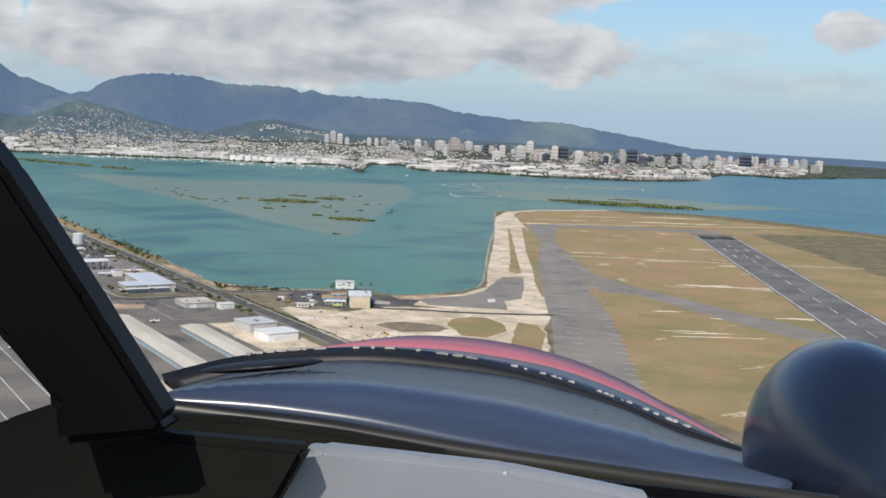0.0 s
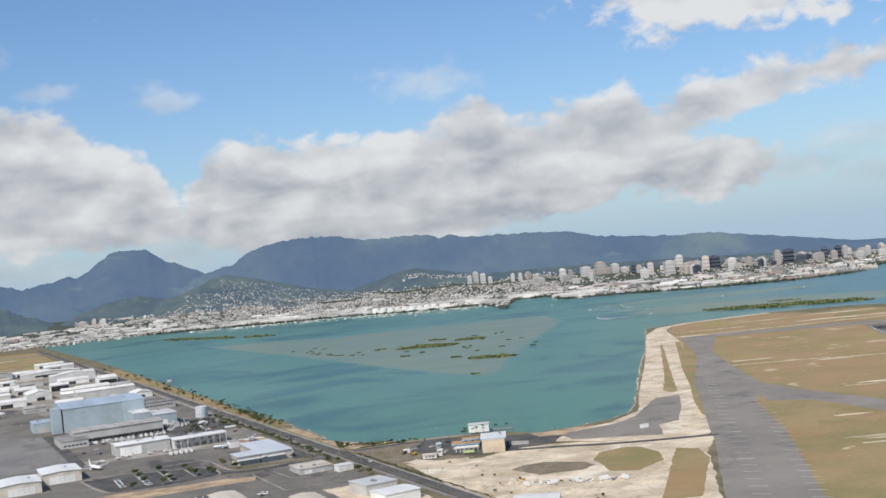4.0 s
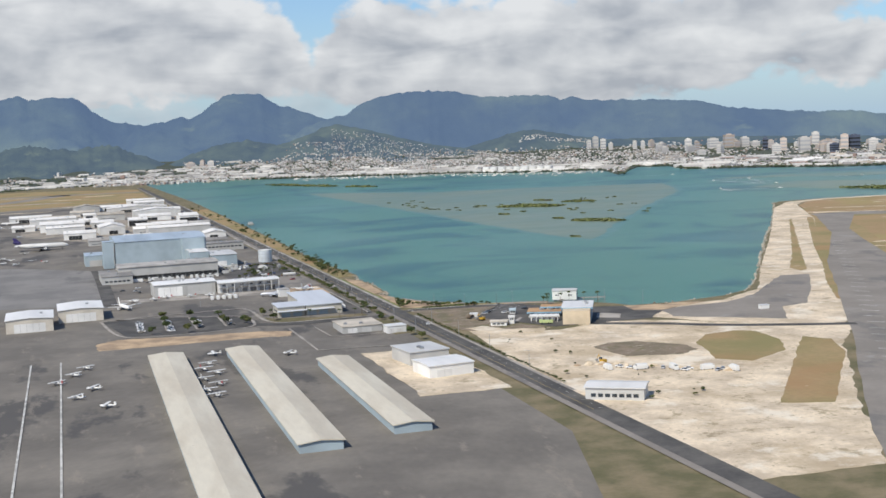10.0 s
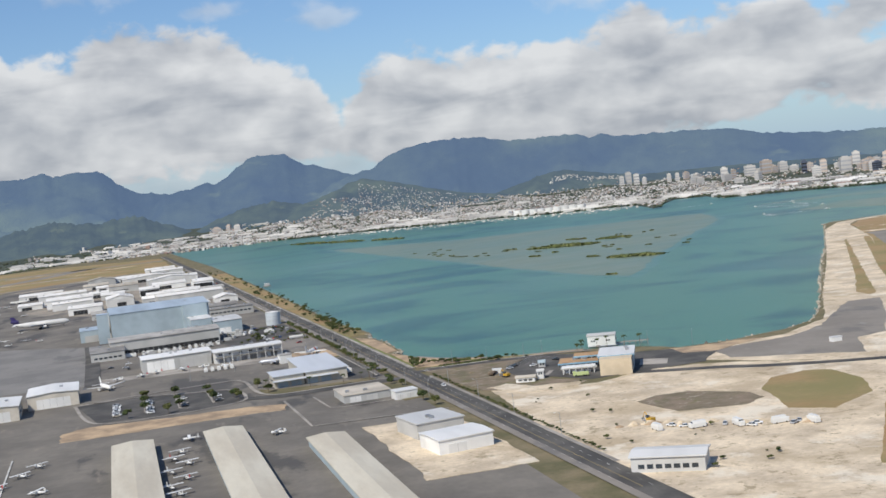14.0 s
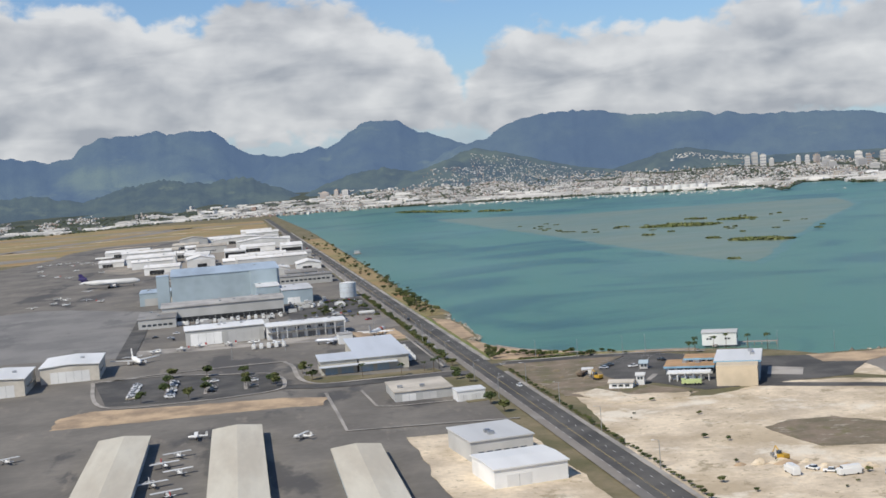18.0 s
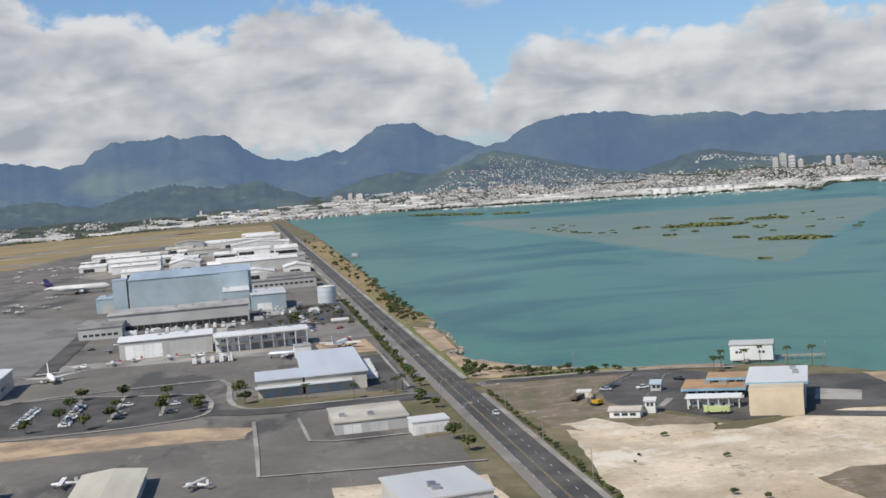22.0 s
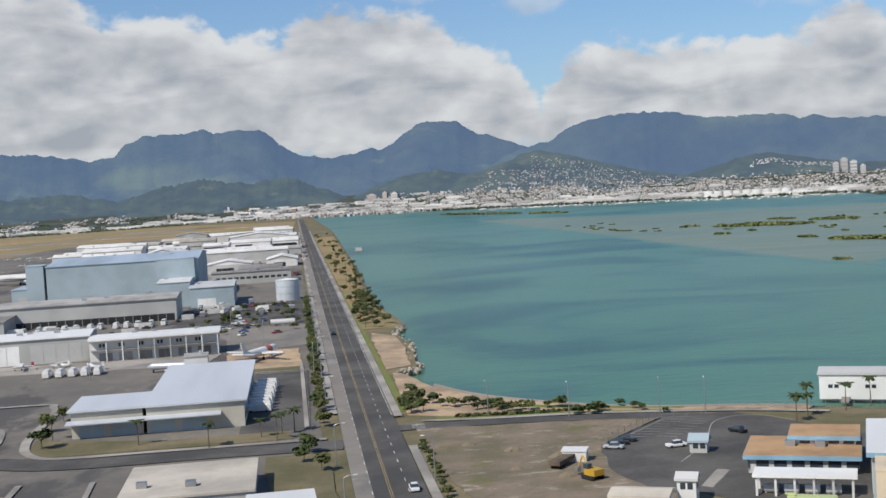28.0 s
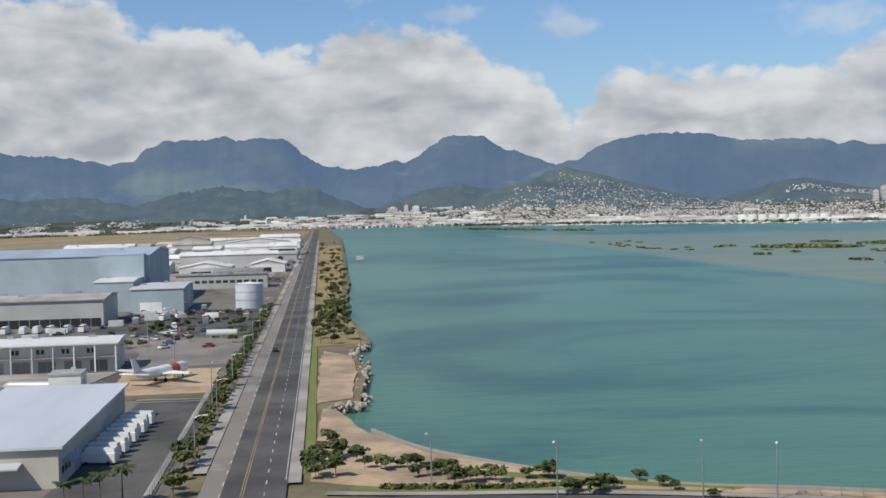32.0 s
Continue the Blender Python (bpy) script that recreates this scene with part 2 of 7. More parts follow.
speckle(CORAL, (0.74, 0.68, 0.57), 0.035, 0.54, 0.64, 0.7, (1, 1, 1), 0.7)
LOT = surface("lot_earth", (0.235, 0.185, 0.135), 0.95, fine=0.7, broad=0.09, vary=0.5, other=(0.15, 0.13, 0.085), bump=0.15)
speckle(LOT, (0.42, 0.37, 0.30), 0.11, 0.56, 0.66, 0.7, (1, 2, 1), 0.7)
speckle(LOT, (0.13, 0.13, 0.05), 0.09, 0.54, 0.66, 0.75, (1, 1, 1), 0.7)
DRY = surface("dry_grass", (0.33, 0.24, 0.125), 0.95, fine=0.35, broad=0.014, vary=0.45, other=(0.23, 0.20, 0.09), bump=0.15)
speckle(DRY, (0.33, 0.185, 0.09), 0.011, 0.46, 0.70, 0.55)
speckle(DRY, (0.22, 0.195, 0.085), 0.016, 0.50, 0.66, 0.75)
speckle(DRY, (0.56, 0.45, 0.31), 0.05, 0.66, 0.70, 0.8, (0.5, 1, 1))
RUST = surface("rusty_grass", (0.335, 0.225, 0.125), 0.95, fine=0.35, broad=0.014, vary=0.4, other=(0.27, 0.21, 0.10), bump=0.15)
speckle(RUST, (0.31, 0.255, 0.11), 0.009, 0.50, 0.64, 0.7)
speckle(RUST, (0.56, 0.45, 0.33), 0.03, 0.60, 0.68, 0.7)
LAWN = surface("lawn", (0.145, 0.19, 0.045), 0.95, fine=0.6, broad=0.04, vary=0.4, other=(0.20, 0.18, 0.07))
SCRUB = surface("scrub", (0.12, 0.112, 0.058), 0.95, fine=0.5, broad=0.05, vary=0.45, other=(0.22, 0.18, 0.11), bump=0.2)
WHITE = surface("white_paint", (0.74, 0.74, 0.72), 0.55, fine=0.5, broad=0.06, vary=0.12, random_by="object")
MARK = surface("road_paint", (0.62, 0.61, 0.57), 0.7, fine=1.2, broad=0.2, vary=0.3)
YELLOW = surface("yellow_paint", (0.45, 0.34, 0.15), 0.7, fine=1.2, broad=0.2, vary=0.3)
CREAM = surface("cream_wall", (0.62, 0.52, 0.38), 0.8, fine=0.6, broad=0.08, vary=0.14)
GREYWALL = surface("grey_metal_wall", (0.47, 0.47, 0.455), 0.6, fine=0.4, broad=0.05, vary=0.14)
BLUEWALL = surface("pale_blue_wall", (0.37, 0.45, 0.495), 0.6, fine=0.4, broad=0.05, vary=0.14)
ROOFW = surface("white_metal_roof", (0.70, 0.70, 0.685), 0.45, fine=0.4, broad=0.05, vary=0.14, random_by="object", stretch=(1, 0.15, 1))
ROOFB = surface("blue_grey_roof", (0.40, 0.48, 0.56), 0.5, fine=0.4, broad=0.05, vary=0.16, stretch=(1, 0.15, 1))
ROOFN = surface("chalky_white_roof", (0.80, 0.785, 0.75), 0.6, fine=0.3, broad=0.05, vary=0.2, other=(0.64, 0.62, 0.58))
ROOFG = surface("grey_roof", (0.40, 0.385, 0.36), 0.7, fine=0.4, broad=0.06, vary=0.25, random_by="object")
ROOFT = surface("tan_roof", (0.50, 0.455, 0.385), 0.8, fine=0.4, broad=0.06, vary=0.2, random_by="object")
ORANGE = surface("orange_roof", (0.47, 0.30, 0.165), 0.8, fine=0.5, broad=0.1, vary=0.2)
BLUEROOF = surface("blue_roof_trim", (0.25, 0.42, 0.55), 0.5, fine=0.5, broad=0.1, vary=0.15)
# dark paint, also used on sheets that stand in for shaded open bays
DARK = surface("dark_paint_and_shade", (0.03, 0.033, 0.036), 0.6, fine=0.5, broad=0.1, vary=0.3)
GLASS = surface("window_glass", (0.05, 0.065, 0.08), 0.12, fine=0.3, broad=0.1, vary=0.3, spec=0.6)
STEEL = surface("galvanised_steel", (0.45, 0.46, 0.47), 0.45, 0.8, vary=0.12)
ROCK = surface("shore_rock", (0.44, 0.395, 0.325), 0.95, fine=0.8, broad=0.1, vary=0.4, bump=0.2, random_by="island")
LEAF = surface("leaf", (0.042, 0.066, 0.020), 0.8, fine=0.9, broad=0.15, vary=0.45, other=(0.075, 0.085, 0.03), random_by="island")
LEAF2 = surface("olive_leaf", (0.088, 0.104, 0.034), 0.85, fine=0.9, broad=0.15, vary=0.4, other=(0.135, 0.135, 0.048), random_by="island")
BARK = surface("bark", (0.16, 0.12, 0.085), 0.9, fine=2, broad=0.4, vary=0.3)
RUBBER = surface("rubber", (0.03, 0.03, 0.03), 0.8, vary=0.2)
LIME = surface("lime_paint", (0.48, 0.55, 0.26), 0.4, vary=0.1)
TRUCK_Y = surface("digger_paint", (0.55, 0.33, 0.04), 0.5, vary=0.2)
RED = surface("red_paint", (0.45, 0.05, 0.05), 0.45, vary=0.2)
NAVY = surface("navy_paint", (0.05, 0.04, 0.14), 0.4, vary=0.2)
MOUNT = surface("hazed_forest_ridge", (0.016, 0.023, 0.026), 0.95, fine=0.02, broad=0.0032, vary=0.6, other=(0.038, 0.049, 0.034), spec=0.0, bump=11.0)
# paler green patches paint in sunlit slopes between cloud shade
speckle(MOUNT, (0.085, 0.10, 0.05), 0.0045, 0.60, 0.72, 0.55, (1, 1, 2.5), 0.62)
speckle(MOUNT, (0.10, 0.12, 0.05), 0.0017, 0.54, 0.70, 0.6, (1, 1, 2), 0.5)
MOUNT.node_tree.nodes["Principled BSDF"].inputs["Emission Color"].default_value = (0.25, 0.39, 0.66, 1)   # far backdrop: blue air haze painted in as emission
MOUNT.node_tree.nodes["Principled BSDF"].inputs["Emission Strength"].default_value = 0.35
SLOPE = surface("hazed_green_slope", (0.018, 0.026, 0.022), 0.95, fine=0.03, broad=0.009, vary=0.6, other=(0.044, 0.056, 0.034), spec=0.0, bump=7.0)
# paler patches again stand in for sunlit parts of the slope
speckle(SLOPE, (0.105, 0.12, 0.06), 0.008, 0.58, 0.70, 0.45, (1, 1, 2), 0.65)
speckle(SLOPE, (0.10, 0.115, 0.05), 0.003, 0.54, 0.70, 0.3, (1, 1, 2), 0.5)
# bluish emission puts the haze of distance on the foothills
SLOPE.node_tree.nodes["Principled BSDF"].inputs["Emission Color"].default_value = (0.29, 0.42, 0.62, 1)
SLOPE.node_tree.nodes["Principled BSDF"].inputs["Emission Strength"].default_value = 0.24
CITYG = surface("built_up_ground", (0.042, 0.056, 0.042), 0.95, fine=0.03, broad=0.008, vary=0.5, other=(0.09, 0.10, 0.078))


def house_paint():
    m = surface("house_paint", (0.62, 0.60, 0.56), 0.8, fine=0.05, broad=0.005, vary=0.2)
    nt = m.node_tree
    p = nt.nodes["Principled BSDF"]
    r = nt.nodes.new("ShaderNodeNewGeometry").outputs["Random Per Island"]
    cr = nt.nodes.new("ShaderNodeValToRGB")
    cr.color_ramp.interpolation = "CONSTANT"
    shades = [(0.0, (0.50, 0.49, 0.47)), (0.28, (0.28, 0.27, 0.26)), (0.42, (0.46, 0.41, 0.35)), (0.56, (0.20, 0.20, 0.20)), (0.74, (0.64, 0.63, 0.61)), (0.90, (0.30, 0.22, 0.19))]
    for k, (pos, c) in enumerate(shades):
        e = cr.color_ramp.elements[k] if k < 2 else cr.color_ramp.elements.new(pos)
        e.position, e.color = pos, (*c, 1)
    nt.links.new(r, cr.inputs[0])
    nt.links.new(cr.outputs[0], p.inputs["Base Color"])
    return m


HOUSES = house_paint()


def sea_material():
    """Lagoon water: turquoise body colour, darker patches painted in for depth and cloud shade, small waves."""
    m = bpy.data.materials.new("lagoon_water")
    m.use_nodes = True
    nt = m.node_tree
    p = nt.nodes["Principled BSDF"]
    tc = nt.nodes.new("ShaderNodeTexCoord").outputs["Object"]
    mp = nt.nodes.new("ShaderNodeMapping")
    mp.inputs["Scale"].default_value, mp.inputs["Rotation"].default_value = (0.8, 1, 1), (0, 0, radians(20))
    nt.links.new(tc, mp.inputs[0])
    a = noisy(nt, mp.outputs[0], 0.0068, 6.0, 0.62, 0.9)
    b = noisy(nt, tc, 0.0022, 3.0, 0.5)
    c = mixc(nt, ramp(nt, a, 0.45, 0.62), (0.077, 0.186, 0.124), (0.034, 0.104, 0.090))
    c = mixc(nt, mth(nt, "MULTIPLY", ramp(nt, b, 0.45, 0.7), 0.6), c, (0.115, 0.225, 0.18))
    sx = nt.nodes.new("ShaderNodeSeparateXYZ")
    nt.links.new(tc, sx.inputs[0])
    deep = ramp(nt, mth(nt, "SUBTRACT", sx.outputs[0], mth(nt, "MULTIPLY", sx.outputs[1], 0.45)), 450.0, 900.0)
    c = mixc(nt, mth(nt, "MULTIPLY", deep, 0.5), c, (0.014, 0.105, 0.20))
    nt.links.new(c, p.inputs["Base Color"])
    p.inputs["Roughness"].default_value, p.inputs["IOR"].default_value = 0.28, 1.33
    p.inputs["Specular IOR Level"].default_value = 0.18
    bn = nt.nodes.new("ShaderNodeBump")
    bn.inputs["Strength"].default_value, bn.inputs["Distance"].default_value = 0.8, 0.25
    mw = nt.nodes.new("ShaderNodeMapping")
    mw.inputs["Scale"].default_value, mw.inputs["Rotation"].default_value = (0.4, 1, 1), (0, 0, radians(25))
    nt.links.new(tc, mw.inputs[0])
    nt.links.new(noisy(nt, mw.outputs[0], 0.22, 5.0, 0.65), bn.inputs["Height"])
    nt.links.new(bn.outputs[0], p.inputs["Normal"])
    return m


SEA = sea_material()
SHOAL = surface("sand_shoal", (0.190, 0.218, 0.130), 0.35, fine=0.03, broad=0.009, vary=0.3, other=(0.140, 0.200, 0.135), stretch=(0.6, 1, 1))
SHOAL_RIM = surface("deeper_shoal", (0.115, 0.205, 0.158), 0.35, fine=0.03, broad=0.009, vary=0.3, other=(0.085, 0.195, 0.16), stretch=(0.6, 1, 1))



# ---- building helpers ----
def mesh_of(name, bm, material=None):
    me = bpy.data.meshes.new(name)
    bm.normal_update()
    bm.to_mesh(me)
    bm.free()
    if material:
        me.materials.append(material)
    return me


def part(name, bm, material, parent, label=""):
    ob = new(name, mesh_of(name, bm, material))
    ob.parent = parent
    return tagged(ob, label)


def thing(name, label, category, m=None, group="", kind=""):
    ob = new(name)
    ob.empty_display_size = 0.5
    if m is not None:
        ob.matrix_basis = m
    return tagged(ob, label, category, group, kind)


def box(bm, x0, y0, z0, x1, y1, z1, turn=None):
    v = [bm.verts.new((x, y, z)) for z in (z0, z1) for x, y in ((x0, y0), (x1, y0), (x1, y1), (x0, y1))]
    if turn is not None:
        for q in v:
            q.co = turn @ q.co
    for f in ((3, 2, 1, 0), (4, 5, 6, 7), (0, 1, 5, 4), (1, 2, 6, 5), (2, 3, 7, 6), (3, 0, 4, 7)):
        bm.faces.new([v[k] for k in f])
    return v


def boxes(*list_of):
    bm = bmesh.new()
    for b in list_of:
        box(bm, *b)
    return bm


def tube(bm, a, b, r0, r1=None, n=8, caps=True):
    a, b = Vector(a), Vector(b)
    r1 = r0 if r1 is None else r1
    q = (b - a).to_track_quat("Z", "Y")
    rings = [[bm.verts.new(p + q @ Vector((r * math.cos(6.2832 * k / n), r * math.sin(6.2832 * k / n), 0))) for k in range(n)] for p, r in ((a, r0), (b, r1))]
    for k in range(n):
        bm.faces.new((rings[0][k], rings[0][(k + 1) % n], rings[1][(k + 1) % n], rings[1][k]))
    if caps:
        bm.faces.new(rings[0][::-1])
        bm.faces.new(rings[1])
    return rings


def slab_points(points, z, depth):
    """A flat sheet with an outline and a skirt."""
    bm = bmesh.new()
    top = [bm.verts.new((x, y, z)) for x, y in points]
    low = [bm.verts.new((x, y, z - depth)) for x, y in points]
    edges = [bm.edges.new((top[k], top[(k + 1) % len(top)])) for k in range(len(top))]
    bmesh.ops.triangle_fill(bm, edges=edges, use_beauty=True)
    for k in range(len(top)):
        j = (k + 1) % len(top)
        bm.faces.new((top[k], low[k], low[j], top[j]))
    bmesh.ops.recalc_face_normals(bm, faces=bm.faces[:])
    if sum(f.normal.z * f.calc_area() for f in bm.faces) < 0:
        bmesh.ops.reverse_faces(bm, faces=bm.faces[:])
    return bm


def rough_line(points, step, wobble, seed):
    """The outline cut into short lengths and moved a little, as a real edge runs."""
    out, n = [], len(points)
    for k in range(n):
        a, b = Vector(points[k]), Vector(points[(k + 1) % n])
        m = max(1, int((b - a).length / step))
        for i in range(m):
            p = a.lerp(b, i / m)
            d = Vector((noise.noise((p.x / step / 2, p.y / step / 2, seed)), noise.noise((p.y / step / 2, p.x / step / 2, seed + 7))))
            out.append(tuple(p + d * wobble))
    return out


LAYER = [0.0]
COVER = []


def ground_z(x, y):
    """The top of the ground covers at a place."""
    best = 2.0
    for pts, z in COVER:
        inside = False
        for (xa, ya), (xb, yb) in zip(pts, pts[1:] + pts[:1]):
            if (ya > y) != (yb > y) and x < (xb - xa) * (y - ya) / (yb - ya) + xa:
                inside = not inside
        if inside and z > best:
            best = z
    if abs(x - road_x(y)) < 7.1:
        best = max(best, 2.37)
    return best


def patch(name, label, points, z, material, wobble=0.0, step=15.0, depth=0.4, kind="structure"):
    """A named sheet of ground cover, a little above the last."""
    LAYER[0] += 0.0025
    z = 2.03 + LAYER[0] if z > 1 else z + LAYER[0] * 0.1
    COVER.append((points, z))
    pts = rough_line(points, step, wobble, len(name)) if wobble else points
    ob = new(name, mesh_of(name, slab_points(pts, z, depth), material))
    return tagged(ob, label, name.split("_")[0] if kind != "structure" else "ground", "", kind)


def strip(bm, points, width, z):
    """A flat ribbon along a line."""
    pts = [Vector(p) for p in points]
    left, right = [], []
    for k, p in enumerate(pts):
        d = (pts[min(k + 1, len(pts) - 1)] - pts[max(k - 1, 0)]).normalized()
        s = Vector((-d.y, d.x)) * width / 2
        left.append(bm.verts.new((*(p + s), z)))
        right.append(bm.verts.new((*(p - s), z)))
    for k in range(len(pts) - 1):
        bm.faces.new((right[k], right[k + 1], left[k + 1], left[k]))


def path_patch(name, label, points, width, z, material):
    LAYER[0] += 0.0025
    bm = bmesh.new()
    strip(bm, points, width, max(z, 2.03 + LAYER[0]))
    return tagged(new(name, mesh_of(name, bm, material)), label, "ground", "", "structure")


def curve_points(points, n=8):
    """A smooth line through the points."""
    pts = [Vector(p) for p in points]
    out = []
    for k in range(len(pts) - 1):
        p0, p1, p2, p3 = pts[max(k - 1, 0)], pts[k], pts[k + 1], pts[min(k + 2, len(pts) - 1)]
        for i in range(n):
            t = i / n
            out.append(0.5 * (2 * p1 + (p2 - p0) * t + (2 * p0 - 5 * p1 + 4 * p2 - p3) * t * t + (3 * p1 - p0 - 3 * p2 + p3) * t ** 3))
    return [tuple(p) for p in out + [pts[-1]]]


def road_x(y):
    return -8.6 - 0.0283 * y          # centre line of the lagoon road


# ---- the setting: water and land ----
bm = bmesh.new()
bmesh.ops.create_grid(bm, x_segments=1, y_segments=1, size=30000)
tagged(new("water", mesh_of("water", bm, SEA)), "ruffled turquoise lagoon water with depth and cloud shade painted darker", "water", "", "structure")

SHORE = [(-60, 2900), (-34, 2200), (-14, 1715), (-6, 1250), (-1, 933), (4, 602), (4, 420), (6, 354), (11, 313), (13, 262), (6, 238), (9, 222), (11, 190), (10, 163), (10, 130), (3, 122),
         (10, 92), (22, 66), (44, 42), (64, 29), (80, 24), (100, 16), (119, 6), (134, -16), (141, -29), (170, -31), (212, -22), (240, -4), (258, 18), (304, 90), (440, 312), (560, 500), (682, 703),
         (705, 745), (730, 768), (800, 775), (936, 757), (1040, 690), (1090, 600), (1110, 480), (1125, 300), (1150, 100), (1200, -300), (1100, -1600)]
LAND = SHORE + [(-1600, -1800), (-3200, 400), (-3200, 3600), (-1200, 3500), (-300, 3080)]
land = new("ground", mesh_of("ground", slab_points(rough_line(LAND, 12, 2.0, 3), 2.0, 3.0), SCRUB))
tagged(land, "dry scrubby airport ground with a low shore edge", "ground", "", "structure")

patch("grass_airfield", "dry tan grass between the taxiways", [(-75, 1500), (-90, 2500), (-330, 2700), (-1500, 2800), (-2200, 1500), (-800, 1250), (-420, 1330)], 2.05, DRY, 8, 40)
patch("apron_pavement", "grey asphalt apron with worn patches", [(-22, -330), (-21, 20), (-32, 420), (-48, 1000), (-62, 1490), (-420, 1400), (-560, 900), (-380, 300), (-420, -700), (-150, -800)], 2.06, APRON)
patch("taxi_pavement", "dark grey taxiway asphalt", [(-420, 1420), (-700, 1350), (-1700, 1500), (-1700, 1600), (-700, 1480), (-430, 1500)], 2.10, OLD_ASPHALT, 2, 30)
patch("concrete_pavement", "pale concrete apron slab", [(-430, 500), (-300, 540), (-276, 529), (-205, 455), (-203, 361), (-197, 181), (-238, 196), (-420, 230)], 2.10, PALE_APRON, 0.8, 12)
for pts, width in ((((-1000, 1150), (-700, 1560), (-577, 1761), (-464, 1960), (-377, 2101), (-260, 2400)), 50), (((-1700, 2500), (-800, 2420), (-90, 2330)), 45), (((-560, 1780), (-430, 1690), (-330, 1730), (-150, 1820)), 26)):
    path_patch("airfield_strip", "grey taxiway across the dry grass", curve_points(list(pts)), width, 2.16, OLD_ASPHALT)
patch("north_apron", "grey apron beyond the hangars", [(-64, 1470), (-80, 1640), (-139, 1688), (-262, 1750), (-376, 1712), (-420, 1554), (-422, 1208), (-440, 1070), (-560, 860), (-380, 800), (-90, 1000)], 2.13, APRON, 2, 30)
HARDSTAND = surface("hangar_hardstand", (0.33, 0.29, 0.235), 0.9, fine=0.4, broad=0.03, vary=0.4, other=(0.21, 0.19, 0.165))
speckle(HARDSTAND, (0.13, 0.125, 0.115), 0.035, 0.56, 0.64, 0.75, (1, 0.6, 1))
patch("hangar_hardstand", "tan worn hardstand between the hangars", [(-48, 640), (-58, 1000), (-68, 1480), (-250, 1470), (-306, 1240), (-300, 985), (-240, 880), (-200, 800), (-190, 690), (-120, 640)], 2.13, HARDSTAND, 2, 12)
for k in range(22):
    x, y = -130 - (k * 137 % 900), 1540 + (k * 211 % 800)
    patch("airfield_patch", "bare pale patch in the airfield grass", [(x + (30 + k * 13 % 40) * math.cos(q * 0.698), y + (8 + k * 7 % 14) * math.sin(q * 0.698)) for q in range(9)], 2.13, CORAL if k % 3 else CONCRETE, 3, 8)
patch("earth_strip", "bare tan earth beside the car park", [(-204, -4), (-191, 7), (-167, 2), (-137, -3), (-104, -7), (-86, -15), (-88, -34), (-106, -31), (-140, -30), (-170, -31), (-204, -30)], 2.13, DIRT, 2.2, 3)
patch("parking_pavement", "dark car park asphalt", [(-200, 92), (-186, 16), (-148, 8), (-112, 14), (-105, 30), (-106, 50), (-112, 68), (-134, 78), (-165, 92)], 2.13, ASPHALT, 0.3, 8)
patch("hangar_yard", "dark asphalt yard round the storage tank", [(-96, 424), (-34, 424), (-30, 296), (-60, 300), (-96, 330)], 2.13, ASPHALT, 0.6, 8)
patch("plot_pavement", "worn grey pavement beside the road trees", [(-76, 290), (-29, 290), (-25, 214), (-58, 206), (-62, 246)], 2.13, OLD_ASPHALT, 0.6, 8)
patch("yard_pavement", "dark asphalt truck yard", [(-42, 34), (-24, 36), (-26, 138), (-44, 138)], 2.13, ASPHALT)

# peninsula with the taxiway and the runway
patch("coral_ground", "white crushed coral ground", [(14, -60), (30, -84), (62, -98), (100, -84), (126, -92), (150, -113), (187, -148), (218, -165), (177, -217), (110, -330), (60, -420), (0, -420), (4, -200)], 2.06, CORAL, 3, 6)
patch("grass_peninsula", "dry tan grass on the airfield peninsula", [(330, 40), (440, 250), (610, 530), (700, 660), (1010, 640), (1070, 400), (1100, -200), (900, -1400), (60, -1400), (110, -420), (180, -240)], 2.05, DRY, 3, 25)
patch("coral_bank", "white coral bank and track along the sea wall", [(147, -50), (202, -40), (247, -6), (262, 16), (304, 88), (447, 316), (657, 662), (729, 750), (800, 772), (936, 755), (936, 742), (800, 755), (745, 735), (708, 690), (640, 555), (610, 495), (440, 215), (368, 90), (312, -4), (270, -78), (235, -142), (215, -160), (187, -146), (150, -111), (130, -80)], 2.07, CORAL, 1.2, 5)
patch("lot_pavement", "old dark asphalt lot by the lagoon", [(255, -1), (300, 51), (322, 46), (283, -18), (240, -82), (220, -86), (196, -130), (143, -87), (147, -55), (202, -49), (232, -28)], 2.10, OLD_ASPHALT, 1.6, 5)
patch("grass_bank", "strip of dry grass between coral tracks", [(582, 497), (575, 490), (390, 182), (331, 88), (327, 66), (336, 72), (418, 214)], 2.10, DRY, 1.5, 6)
patch("grass_edge", "narrow grass edge beside the taxiway", [(612, 500), (440, 212), (368, 86), (312, -8), (270, -82), (266, -76), (307, 0), (362, 90), (435, 218), (606, 503)], 2.10, DRY, 1.2, 5)
patch("rust_grass", "reddish dry grass at the end of the peninsula", [(704, 680), (650, 566), (859, 492), (946, 598), (940, 738), (800, 750), (755, 738)], 2.10, RUST, 2, 12)
patch("rust_field", "reddish dry grass beside the taxiway", [(636, 470), (575, 345), (500, 200), (424, 70), (402, -30), (398, -150), (470, -150), (560, -60), (700, 110), (850, 320), (820, 400), (680, 480)], 2.11, RUST, 5, 14)
path_patch("end_track", "white coral track across the peninsula end", curve_points([(1060, 420), (980, 440), (859, 484), (700, 538), (648, 556)]), 7, 2.14, CORAL)
patch("end_pavement", "grey taxiway across the end of the peninsula", [(636, 545), (624, 512), (668, 500), (800, 418), (846, 372), (880, 372), (880, 410), (830, 452), (700, 535)], 2.12, OLD_ASPHALT, 1.5, 20)
